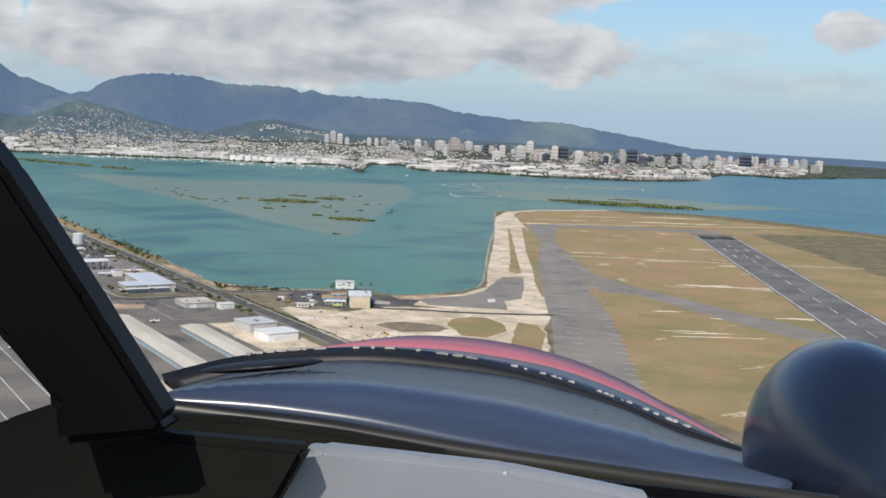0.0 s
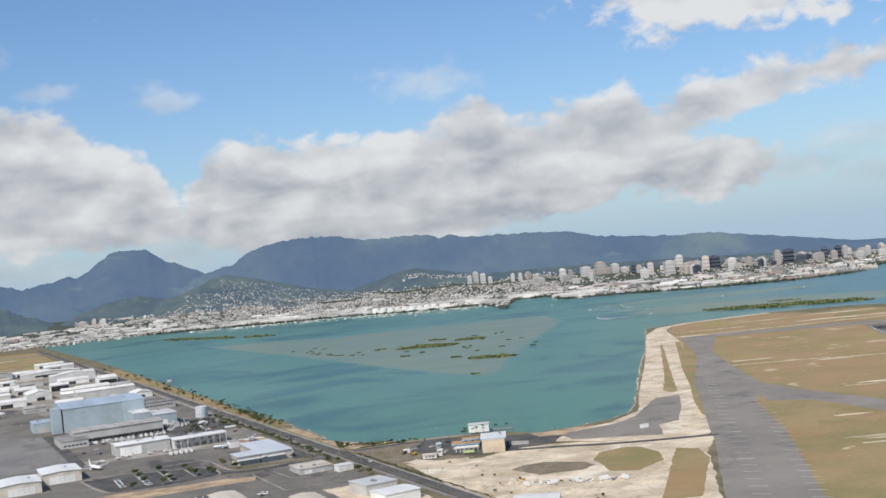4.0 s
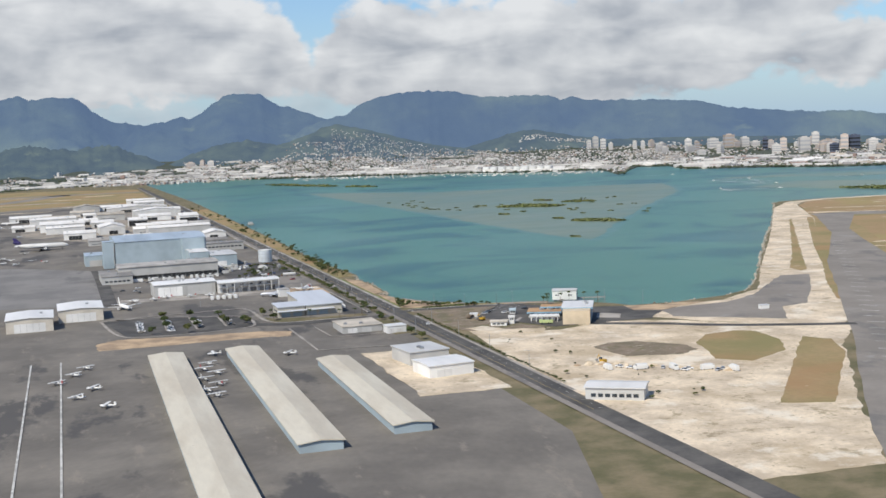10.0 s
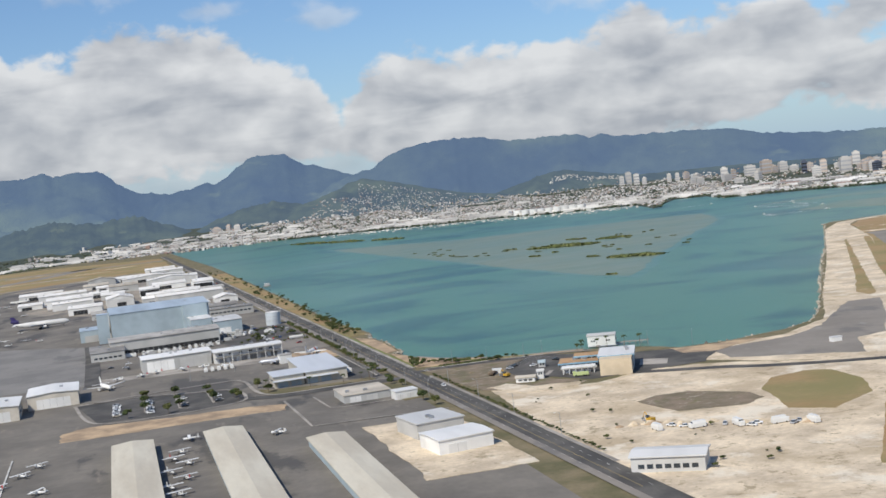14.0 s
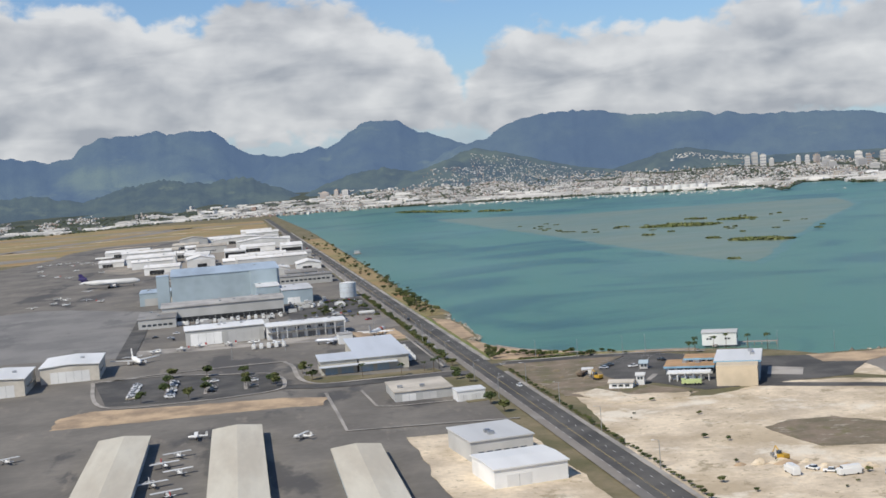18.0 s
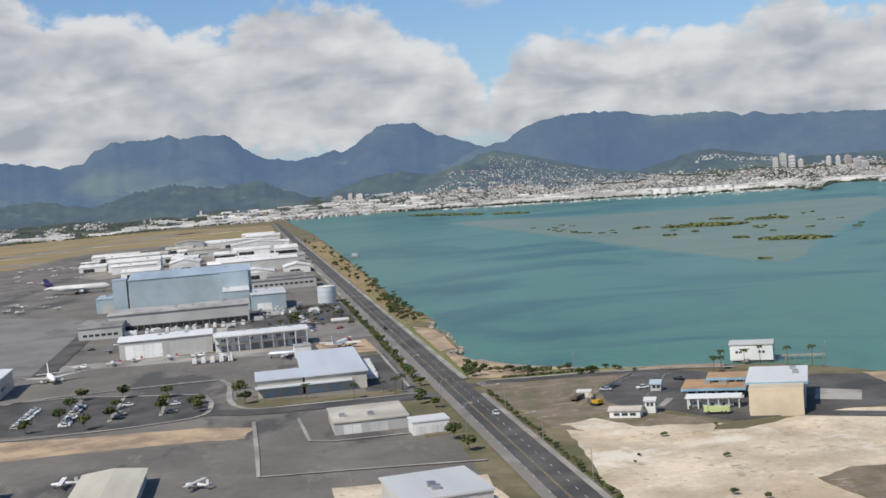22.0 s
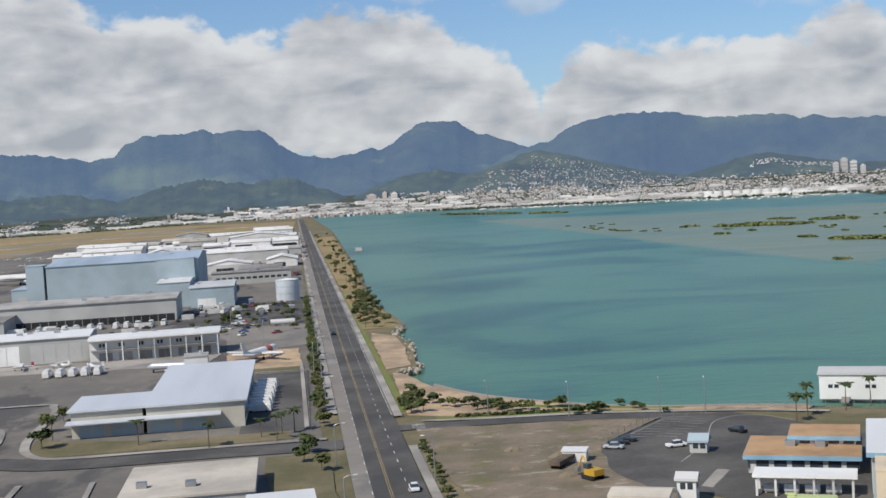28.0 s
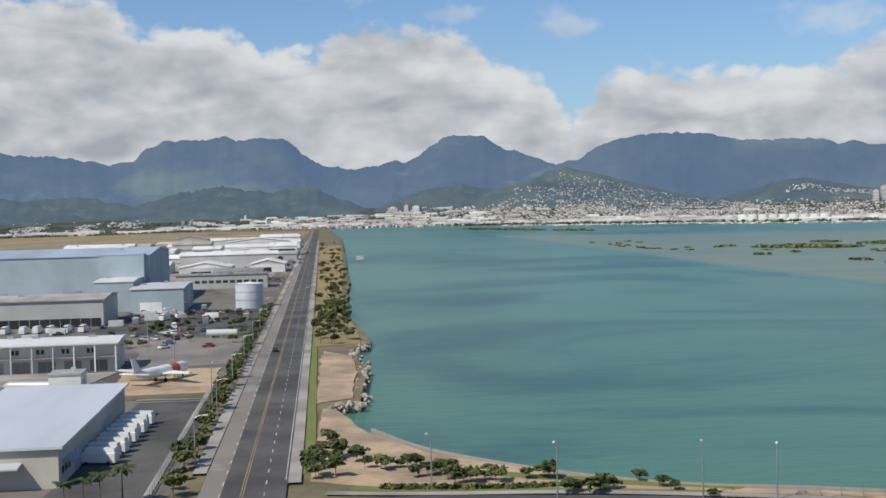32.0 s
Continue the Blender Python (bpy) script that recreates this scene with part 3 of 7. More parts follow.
patch("runway_shoulder", "bare dark ground beside the runway", [(905, 350), (1060, 300), (1080, 80), (900, -60), (640, -300), (560, -330), (700, -120)], 2.12, SCRUB, 8, 25)
for k, (x, y, w, d) in enumerate(((470, -60, 26, 7), (500, -84, 40, 5), (520, -110, 30, 4), (560, 120, 24, 4), (610, 60, 20, 4), (660, 560, 30, 5), (740, 600, 40, 5), (840, 640, 36, 5), (420, -250, 22, 5), (460, -290, 18, 4), (330, -180, 16, 3), (360, -230, 22, 4), (700, 200, 26, 4), (520, 210, 20, 5), (900, 520, 60, 12), (960, 600, 50, 9), (278, -262, 18, 3), (288, -276, 24, 3), (270, -285, 16, 2.5), (300, -300, 20, 3), (440, -60, 14, 2))):
    patch("bare_streak", "pale bare streak in the dry grass", [(x + w * math.cos(q * 0.698) + d * 0.9 * math.sin(q * 2.1 + k), y - 0.5 * w * math.cos(q * 0.698) + d * math.sin(q * 0.698)) for q in range(9)], 2.12, CORAL, 1.6, 5)
path_patch("cross_track", "pale track across dry grass", [(478, 187), (540, 150), (630, 79), (760, 0)], 4, 2.14, CORAL)
patch("taxiway_pavement", "wide grey taxiway with old markings", [(624, 512), (520, 320), (374, 102), (198, -194), (91, -364), (-40, -600), (-20, -660), (95, -455), (247, -213), (330, -60), (407, 43), (495, 223), (560, 350), (668, 500)], 2.12, OLD_ASPHALT, 1.5, 20)
patch("link_pavement", "grey cross taxiway", [(410, 55), (396, -28), (390, -155), (386, -330), (376, -520), (318, -520), (344, -330), (351, -198), (362, -95), (343, -65)], 2.11, OLD_ASPHALT, 2, 20)
patch("round_pavement", "bare trampled round in the coral", [(57, -161), (70, -154), (86, -156), (104, -180), (103, -194), (90, -203), (62, -194)], 2.12, LOT, 1.5, 3)
patch("link_fillet", "grey taxiway junction", [(450, 130), (412, 62), (396, -28), (340, -66), (360, -20), (390, 60)], 2.12, OLD_ASPHALT, 0.5, 12)
patch("grass_oval", "oval of dry grass in the coral", [(107, -198), (112, -176), (128, -156), (148, -152), (158, -160), (156, -190), (142, -218), (112, -236), (99, -222)], 2.12, DRY, 1.2, 4)
patch("grass_lobe", "dry grass beside the coral track", [(171, -187), (180, -202), (165, -237), (97, -332), (76, -323), (133, -241)], 2.12, DRY, 1.5, 5)
path_patch("curved_path", "white coral path round the grass oval", curve_points([(94, -232), (104, -241), (120, -242), (140, -226), (156, -200), (166, -182)]), 3.5, 2.14, CORAL)
path_patch("service_road", "grey service road on coral ground", curve_points([(82, -82), (105, -97), (126, -110), (146, -127), (178, -146), (220, -166)]), 8, 2.15, ASPHALT)
RUN_A, RUN_B = Vector((830, 345)), Vector((330, -470))
rd = (RUN_B - RUN_A).normalized()
rn = Vector((-rd.y, rd.x))
path_patch("runway", "dark grey runway with black tyre marks", [tuple(RUN_A - rd * 20), tuple(RUN_B + rd * 900)], 60, 2.13, RUNWAY)
bm = bmesh.new()
for side in (-27, 27):
    strip(bm, [tuple(RUN_A + rn * side), tuple(RUN_B + rd * 900 + rn * side)], 1.6, 2.30)
for k in range(12):
    for side in (-1, 1):
        strip(bm, [tuple(RUN_A + rn * side * (4 + 3.6 * (k % 6)) + rd * 8), tuple(RUN_A + rn * side * (4 + 3.6 * (k % 6)) + rd * 50)], 1.8, 2.30)
for k in range(2):
    for side in (-14, 14):
        strip(bm, [tuple(RUN_A + rn * side + rd * (160 + 75 * k)), tuple(RUN_A + rn * side + rd * (190 + 75 * k))], 4.5 if k == 2 else 1.8, 2.30)
for k in range(14):
    strip(bm, [tuple(RUN_A + rd * (110 + 60 * k)), tuple(RUN_A + rd * (140 + 60 * k))], 1.2, 2.30)
tagged(new("runway_marking", mesh_of("runway_marking", bm, MARK)), "white painted runway markings", "marking", "", "structure")
bm = bmesh.new()
for k in range(33):
    a = Vector((472, 247)).lerp(Vector((118, -349)), k / 32)
    strip(bm, [tuple(a), tuple(a + Vector((7, -8.4)))], 0.9, 2.30)
for k in range(27):
    a = Vector((343, -36)).lerp(Vector((97, -442)), k / 26)
    strip(bm, [tuple(a), tuple(a + Vector((7, -8.4)))], 0.9, 2.30)
tagged(new("taxiway_marking", mesh_of("taxiway_marking", bm, MARK)), "faded white taxiway edge markings", "marking", "", "structure")

# shoals, islets and the long island
def grown(points, k):
    cx, cy = sum(p[0] for p in points) / len(points), sum(p[1] for p in points) / len(points)
    return [(cx + (x - cx) * k, cy + (y - cy) * k) for x, y in points]


SHOAL_LINE = [(230, 1800), (272, 956), (292, 500), (309, 440), (330, 470), (459, 694), (609, 929), (781, 1181), (860, 1420), (700, 1500), (444, 1593), (330, 1720)]
patch("shoal_rim", "deeper rim of the reef shoal", grown(SHOAL_LINE, 1.045), 0.05, SHOAL_RIM, 12, 22, 0.05)
patch("shoal", "pale sandy reef shoal under shallow water", SHOAL_LINE, 0.10, SHOAL, 9, 26, 0.1)
patch("shoal_east", "pale sandy shoal round a mangrove island", [(900, 1150), (980, 940), (1080, 800), (1240, 740), (1400, 720), (1350, 830), (1200, 1080), (1050, 1250)], 0.10, SHOAL, 9, 26, 0.1)
patch("shoal_sliver", "thin pale shoal by the far shore", [(1010, 1480), (1250, 1300), (1500, 1240), (1350, 1380), (1150, 1490)], 0.10, SHOAL, 9, 26, 0.1)


# ---- far shore, town ground and mountains ----
CX, CY = -200.0, -740.0


def polar(a, r):
    return CX + r * math.sin(radians(a)), CY + r * math.cos(radians(a))


def lerp_list(rows, a):
    if a <= rows[0][0]:
        return rows[0][1]
    for (a0, h0), (a1, h1) in zip(rows, rows[1:]):
        if a <= a1:
            t = (a - a0) / (a1 - a0)
            return h0 + (h1 - h0) * t
    return rows[-1][1]


FAR_SHORE = [(-42, 3500), (-14, 3250), (-6, 3400), (-2, 3640), (2, 3700), (5, 3720), (6.6, 3640), (8, 3560), (10.5, 3500), (13, 3420), (16.5, 3350), (19.3, 3215), (21.5, 3185), (23.4, 3165), (24.0, 2860), (24.4, 2870), (24.7, 3300), (26.6, 3270), (26.95, 3050),
             (28.5, 3022), (31.0, 2980), (33.5, 2900), (38.5, 2895), (40.2, 2975), (41.4, 3060), (41.7, 3290), (42.6, 3470), (45.5, 3400), (52, 3900), (62, 4300)]


def town_z(a, r):
    """Height of the town ground: flat by the shore, rising inland to the foot of the hills."""
    s = max(0.0, r - 3650.0)
    lift = lerp_list([(-40, 0.045), (-5, 0.045), (3, 0.05), (8, 0.07), (11.5, 0.07), (14, 0.045), (20, 0.055), (27, 0.045), (34, 0.03), (40, 0.012), (60, 0.0)], a)
    hump = 10 * math.exp(-((a - 9.6) / 1.5) ** 2 - ((r - 3960) / 190) ** 2) + 8 * math.exp(-((a - 12.2) / 1.3) ** 2 - ((r - 4020) / 230) ** 2) + 8 * math.exp(-((a - 22.6) / 1.6) ** 2 - ((r - 4060) / 150) ** 2)
    return 2.5 + s * lift * min(1.0, s / 300) + hump + 5 * noise.noise((a * 0.8, r * 0.004, 2)) * min(1, s / 200)


def town_ground():
    na, nr = 220, 26
    bm = bmesh.new()
    rows = []
    for i in range(na + 1):
        a = -40 + 100 * i / na
        r0 = lerp_list(FAR_SHORE, a) + 14 * noise.noise((a * 2.1, 0, 5))
        col = []
        for j in range(nr + 1):
            r = r0 + (4700 - r0) * (j / nr) ** 1.2
            x, y = polar(a, r)
            col.append(bm.verts.new((x, y, town_z(a, r) if j else -1.0)))
        rows.append(col)
    for i in range(na):
        for j in range(nr):
            bm.faces.new((rows[i][j], rows[i + 1][j], rows[i + 1][j + 1], rows[i][j + 1]))
    bmesh.ops.recalc_face_normals(bm, faces=bm.faces[:])
    return bm


tagged(new("ground_town", mesh_of("ground_town", town_ground(), CITYG)), "built-up town ground rising from the far shore", "ground", "", "structure")


SURF = {}


def hill_z(a, r):
    """The height of the highest slope at a place of the far land."""
    best = town_z(a, r)
    for a0, a1, na, radius, run, nr, z in SURF.values():
        i, j = (a - a0) / (a1 - a0) * na, (radius - r) / run * nr
        if 0 <= i <= na and 0 <= j <= nr:
            i0, j0 = min(int(i), na - 1), min(int(j), nr - 1)
            u, v = i - i0, j - j0
            best = max(best, (z[i0][j0] * (1 - u) + z[i0 + 1][j0] * u) * (1 - v) + (z[i0][j0 + 1] * (1 - u) + z[i0 + 1][j0 + 1] * u) * v)
    return best


def mountain(name, label, ridge, radius, run, seed, back=250.0, material=None, rough=9.0, steep=2.2):
    """A ridge seen across the town: crest line by azimuth and height, with spurs and gullies down its face."""
    bm = bmesh.new()
    a0, a1 = ridge[0][0], ridge[-1][0]
    na, nr = int((a1 - a0) / 0.11), 44
    rows = []
    for i in range(na + 1):
        a = a0 + (a1 - a0) * i / na
        h = lerp_list(ridge, a)
        h += rough * (noise.fractal((a * 2.2, seed, 0), 0.6, 2.0, 6) - 0.1) * min(1.0, h / 160)
        col = []
        for j in range(-6, nr + 1):
            s = j / nr
            if j < 0:
                r, z = radius - back * s * 7, h * max(0.0, 1 + s * 5.5)
            else:
                r = radius - run * s
                u, v = a * 0.08, r * 0.001                       # kilometres along and across
                u += 0.22 * noise.noise((u * 2.3, v * 2.6, seed + 3))
                spur = abs(noise.noise((u * 2.6, v * 1.5, seed))) * 1.2 + 0.55 * abs(noise.noise((u * 6.1 + v, v * 4.4, seed + 9))) + 0.3 * abs(noise.noise((u * 13 - v * 2, v * 11, seed + 5)))
                z = h * (1 - s) ** steep - h * 0.34 * spur * math.sin(math.pi * min(1.0, s * 1.1 + 0.01)) + 12 * noise.fractal((u * 9, v * 9, seed), 1.0, 2.0, 4) * min(1.0, s * 4) * (1 - s)
                z = max(z, -4 + 10 * (1 - s))
            x, y = polar(a, r)
            col.append(bm.verts.new((x, y, z + (1.5 if j >= 0 else 0))))
        rows.append(col)
    SURF[name] = (a0, a1, na, radius, run, nr, [[v.co.z for v in c[6:]] for c in rows])
    for i in range(na):
        for j in range(len(rows[0]) - 1):
            bm.faces.new((rows[i][j], rows[i + 1][j], rows[i + 1][j + 1], rows[i][j + 1]))
    bmesh.ops.recalc_face_normals(bm, faces=bm.faces[:])
    for f in bm.faces:
        f.smooth = True
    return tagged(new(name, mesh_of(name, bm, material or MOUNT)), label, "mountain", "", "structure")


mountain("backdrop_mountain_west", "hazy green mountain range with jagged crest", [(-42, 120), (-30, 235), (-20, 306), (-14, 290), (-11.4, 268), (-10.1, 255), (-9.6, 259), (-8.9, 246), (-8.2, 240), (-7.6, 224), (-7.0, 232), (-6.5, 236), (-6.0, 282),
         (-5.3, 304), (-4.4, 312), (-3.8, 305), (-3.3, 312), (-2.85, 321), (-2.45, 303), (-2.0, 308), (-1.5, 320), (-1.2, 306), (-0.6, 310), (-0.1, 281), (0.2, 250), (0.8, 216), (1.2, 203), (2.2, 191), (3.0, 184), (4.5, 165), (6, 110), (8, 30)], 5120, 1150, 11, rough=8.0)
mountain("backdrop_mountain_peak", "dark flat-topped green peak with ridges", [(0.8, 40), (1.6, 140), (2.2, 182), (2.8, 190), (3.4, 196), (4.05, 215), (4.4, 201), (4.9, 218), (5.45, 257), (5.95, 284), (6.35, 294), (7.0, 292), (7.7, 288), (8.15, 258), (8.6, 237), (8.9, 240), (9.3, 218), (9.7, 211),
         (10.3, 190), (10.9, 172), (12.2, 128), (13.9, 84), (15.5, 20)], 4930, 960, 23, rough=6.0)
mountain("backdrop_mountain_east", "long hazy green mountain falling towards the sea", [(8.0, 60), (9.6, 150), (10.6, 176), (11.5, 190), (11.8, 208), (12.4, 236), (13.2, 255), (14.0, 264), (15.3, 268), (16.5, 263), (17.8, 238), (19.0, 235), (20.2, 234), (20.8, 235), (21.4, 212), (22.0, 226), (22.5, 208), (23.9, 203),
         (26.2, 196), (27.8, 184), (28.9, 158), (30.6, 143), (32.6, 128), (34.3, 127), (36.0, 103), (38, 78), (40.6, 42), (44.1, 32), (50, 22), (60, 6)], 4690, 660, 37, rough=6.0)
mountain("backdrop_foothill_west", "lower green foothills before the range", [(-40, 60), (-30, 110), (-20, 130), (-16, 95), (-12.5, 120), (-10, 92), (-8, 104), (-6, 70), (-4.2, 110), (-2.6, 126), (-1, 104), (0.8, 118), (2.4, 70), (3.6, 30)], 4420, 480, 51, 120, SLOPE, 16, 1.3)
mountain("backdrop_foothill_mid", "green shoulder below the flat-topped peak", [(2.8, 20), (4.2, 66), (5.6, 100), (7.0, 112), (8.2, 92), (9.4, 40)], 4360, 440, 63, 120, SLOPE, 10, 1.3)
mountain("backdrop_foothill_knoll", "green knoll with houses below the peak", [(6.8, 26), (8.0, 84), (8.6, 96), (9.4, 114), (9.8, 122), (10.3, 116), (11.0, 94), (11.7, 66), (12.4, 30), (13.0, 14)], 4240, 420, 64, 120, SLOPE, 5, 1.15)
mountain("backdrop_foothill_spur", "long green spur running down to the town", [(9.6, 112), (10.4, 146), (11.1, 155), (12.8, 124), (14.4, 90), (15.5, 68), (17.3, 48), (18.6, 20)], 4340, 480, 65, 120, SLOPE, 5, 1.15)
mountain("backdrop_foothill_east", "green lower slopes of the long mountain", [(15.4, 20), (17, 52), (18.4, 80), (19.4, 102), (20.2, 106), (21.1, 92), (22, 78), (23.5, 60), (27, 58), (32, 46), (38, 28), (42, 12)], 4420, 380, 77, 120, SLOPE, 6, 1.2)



# ---- buildings ----
def face_map(w, d, face, u, z, out):
    """A point on a wall: u along it from its left end as seen from outside."""
    return {"s": (-w / 2 + u, -d / 2 - out, z), "e": (w / 2 + out, -d / 2 + u, z), "n": (w / 2 - u, d / 2 + out, z), "w": (-w / 2 - out, d / 2 - u, z)}[face]


def wall_box(w, d, face, u0, u1, z0, z1, out, inn=0.15):
    a, b = face_map(w, d, face, u0, z0, out), face_map(w, d, face, u1, z1, -inn)
    return (min(a[0], b[0]), min(a[1], b[1]), z0, max(a[0], b[0]), max(a[1], b[1]), z1)


def building(name, label, x, y, w, d, h, rot=1.6, wall=GREYWALL, roof=ROOFW, rise=0.6, over=0.6, ridge="x", doors=(), windows=(), category="building", z=2.0, group="", trim=None, units=0, leaf=WHITE):
    """A shed, hangar or office with its walls, pitched or flat roof, doors and windows."""
    b = thing(name, label, category, pose(x, y, z, 0, 0, rot), group)
    part("wall", boxes((-w / 2, -d / 2, -0.5, w / 2, d / 2, h)), wall, b)
    bm = bmesh.new()
    t = 0.45
    if ridge == "flat":
        box(bm, -w / 2 - over, -d / 2 - over, h, w / 2 + over, d / 2 + over, h + t)
    else:
        run_y = ridge == "y"
        W, D = (d, w) if run_y else (w, d)
        prof = [(-D / 2 - over, h - 0.05), (0, h + rise), (D / 2 + over, h - 0.05)] if ridge in "xy" else [(-D / 2 - over, h - 0.05), (D / 2 + over, h + rise)]
        lo = [[], []]
        hi = [[], []]
        for e, u in enumerate((-W / 2 - over, W / 2 + over)):
            for v, zz in prof:
                p = (v, u) if run_y else (u, v)
                lo[e].append(bm.verts.new((*p, zz)))
                hi[e].append(bm.verts.new((*p, zz + t)))
        n = len(prof)
        for k in range(n - 1):
            bm.faces.new((hi[0][k], hi[1][k], hi[1][k + 1], hi[0][k + 1]))
            bm.faces.new((lo[0][k + 1], lo[1][k + 1], lo[1][k], lo[0][k]))
            for e in (0, 1):
                bm.faces.new((lo[e][k], lo[e][k + 1], hi[e][k + 1], hi[e][k]))
        for k in (0, n - 1):
            bm.faces.new((lo[0][k], hi[0][k], hi[1][k], lo[1][k]))
        bmesh.ops.recalc_face_normals(bm, faces=bm.faces[:])
        if ridge in "xy":
            for e in (-1, 1):
                gb = bmesh.new()
                ux = e * (W / 2 - 0.1)
                pts = [(-D / 2, h - 0.02), (0, h + rise * 0.97), (D / 2, h - 0.02)]
                gb.faces.new([gb.verts.new((v, ux, zz) if run_y else (ux, v, zz)) for v, zz in pts])
                part("gable", gb, wall, b)
        else:
            gb = bmesh.new()
            vs = {}
            for ux in (-W / 2, W / 2):
                for v, zz in ((-D / 2, h - 0.02), (D / 2, h - 0.02), (D / 2, h + rise * 0.97)):
                    vs[ux, v, zz] = gb.verts.new((ux, v, zz))
            q = list(vs.values())
            gb.faces.new(q[0:3])
            gb.faces.new(q[3:6])
            gb.faces.new((q[1], q[4], q[5], q[2]))
            part("gable", gb, wall, b)
    part("roof", bm, roof, b)
    if trim:
        part("fascia", boxes(*(wall_box(w + 2 * over, d + 2 * over, f, 0, (w if f in "ns" else d) + 2 * over, h - 0.5, h + 0.35, 0.06, 0.02) for f in "sewn")), trim, b)
    for f, u0, u1, dh in doors:
        dd = part("door", boxes(wall_box(w, d, f, u0, u1, 0.0, dh, 0.08)), leaf, b)
        n = max(2, int((u1 - u0) / 4))
        for k in range(1, n):
            part("rail", boxes(wall_box(w, d, f, u0 + (u1 - u0) * k / n - 0.08, u0 + (u1 - u0) * k / n + 0.08, 0, dh, 0.14)), GREYWALL, dd)
    for f, u0, u1, z0, z1, n in windows:
        step = (u1 - u0) / n
        for k in range(n):
            part("window", boxes(wall_box(w, d, f, u0 + step * (k + 0.14), u0 + step * (k + 0.86), z0, z1, 0.05)), GLASS, b)
    for k in range(units):
        ux, uy = random.uniform(-w * 0.4, w * 0.4), random.uniform(-d * 0.3, d * 0.3)
        uz = h + 0.2 + (rise * 0.5 if ridge != "flat" else 0.2)
        part("roof_unit", boxes((ux - 1, uy - 0.8, uz, ux + 1, uy + 0.8, uz + 1.2)), STEEL, b)
    return b


# the workshop with the white roof by the junction
CREAMW = surface("pale_cream_wall", (0.60, 0.555, 0.48), 0.8, fine=0.5, broad=0.07, vary=0.14)
TANWALL = surface("tan_metal_wall", (0.50, 0.475, 0.41), 0.65, fine=0.5, broad=0.06, vary=0.16)
ROOFL = surface("pale_blue_grey_roof", (0.56, 0.59, 0.63), 0.5, fine=0.4, broad=0.05, vary=0.12, stretch=(1, 0.15, 1))
building("workshop", "tan workshop with a broad pale metal roof", -54.5, 81, 25, 70, 6.9, 1.5, TANWALL, ROOFL, 0.7, 0.9, "mono", doors=[("s", 1, 7, 4.0), ("s", 9, 15, 4.0), ("e", 14, 26, 4.2), ("e", 40, 52, 4.2)], windows=[("e", 2, 10, 2, 3.2, 3)], leaf=BLUEWALL)
building("workshop_wing", "low tan wing with a pale metal roof", -76.3, 56.6, 18, 21.6, 6.88, 1.5, TANWALL, ROOFL, 0.2, 0.88, "mono", doors=[("s", 2, 8, 4.0), ("s", 10, 16, 4.0)], windows=[("w", 3, 18, 3, 4.2, 5)], leaf=BLUEWALL)
ca = thing("eave_canopy", "pale canopy along the workshop front", "canopy", pose(-66.5, 44.2, 6.4, 6, 0, 1.5))
part("roof", boxes((-19.5, -1.9, -0.2, 19.5, 1.7, 0.1)), ROOFL, ca)
for k in range(8):
    part("bracket", boxes((-18.8 + 5.35 * k, -1.6, -0.45, -18.6 + 5.35 * k, 1.7, -0.2)), STEEL, ca)
aw = thing("side_awning", "pale blue awning on the workshop side", "awning", pose(-40.8, 53, 6.2, 0, 12, 1.5))
part("roof", boxes((-1.4, -3.2, -0.12, 1.6, 3.2, 0.06)), BLUEWALL, aw)
for k in (-2.8, 2.8):
    part("arm", boxes((-1.4, k - 0.08, -0.5, 0.4, k + 0.08, -0.12)), STEEL, aw)
building("long_hangar", "white hangar with closed sliding doors", -136, 222, 48, 26, 9.5, 3.5, GREYWALL, ROOFW, 0.9, 0.7, "x", doors=[("s", 3, 22, 7.4), ("s", 26, 45, 7.4)], units=4)
building("office_block", "white two-storey office with window bands", -86, 213, 48, 16, 8.4, 3.5, WHITE, ROOFW, 0.5, 0.9, "x", doors=[("s", 3 + 7.4 * k, 8 + 7.4 * k, 3.2) for k in range(6)], windows=[("s", 3 + 7.2 * k, 5.6 + 7.2 * k, 5.4, 6.8, 2) for k in range(6)] + [("e", 3, 13, 5.2, 6.5, 3)], units=3, leaf=ROOFG)
og = thing("gallery", "white posts and roof edge before the office windows", "canopy", pose(-86, 213, 2.0, 0, 0, 3.5))
part("roof", boxes((-24.5, -11.2, 8.0, 24.5, -8.6, 8.35)), ROOFW, og)
part("floor", boxes((-24, -10.6, 4.2, 24, -8.2, 4.45)), CONCRETE, og)
for k in range(9):
    part("post", boxes((-24 + 5.95 * k, -10.9, -0.2, -23.6 + 5.95 * k, -10.5, 8.0)), WHITE, og)
# its dark door sheet paints the shade of an open ground floor
building("grey_hangar", "long low grey hangar with a pale roof", -140, 372, 88, 40, 11, 2.5, GREYWALL, ROOFG, 1.2, 0.8, "x", doors=[("s", 1, 87, 3.6)], units=9, leaf=DARK)
building("grey_annex", "low grey annex with a flat roof", -186, 350, 26, 56, 7, 2.5, GREYWALL, ROOFG, 0.5, 0.5, "x", windows=[("s", 2, 24, 2, 3.5, 6)], units=2)
building("great_hangar", "huge pale blue aircraft hangar", -141, 515, 88, 92, 25, 2.5, BLUEWALL, ROOFB, 2.6, 0.5, "x", doors=[("w", 8, 84, 20)], units=5)
building("hangar_bay", "pale blue projecting bay of a great hangar", -108, 468, 22, 8, 25.5, 2.5, BLUEWALL, ROOFB, 0.5, 0.2, "flat")
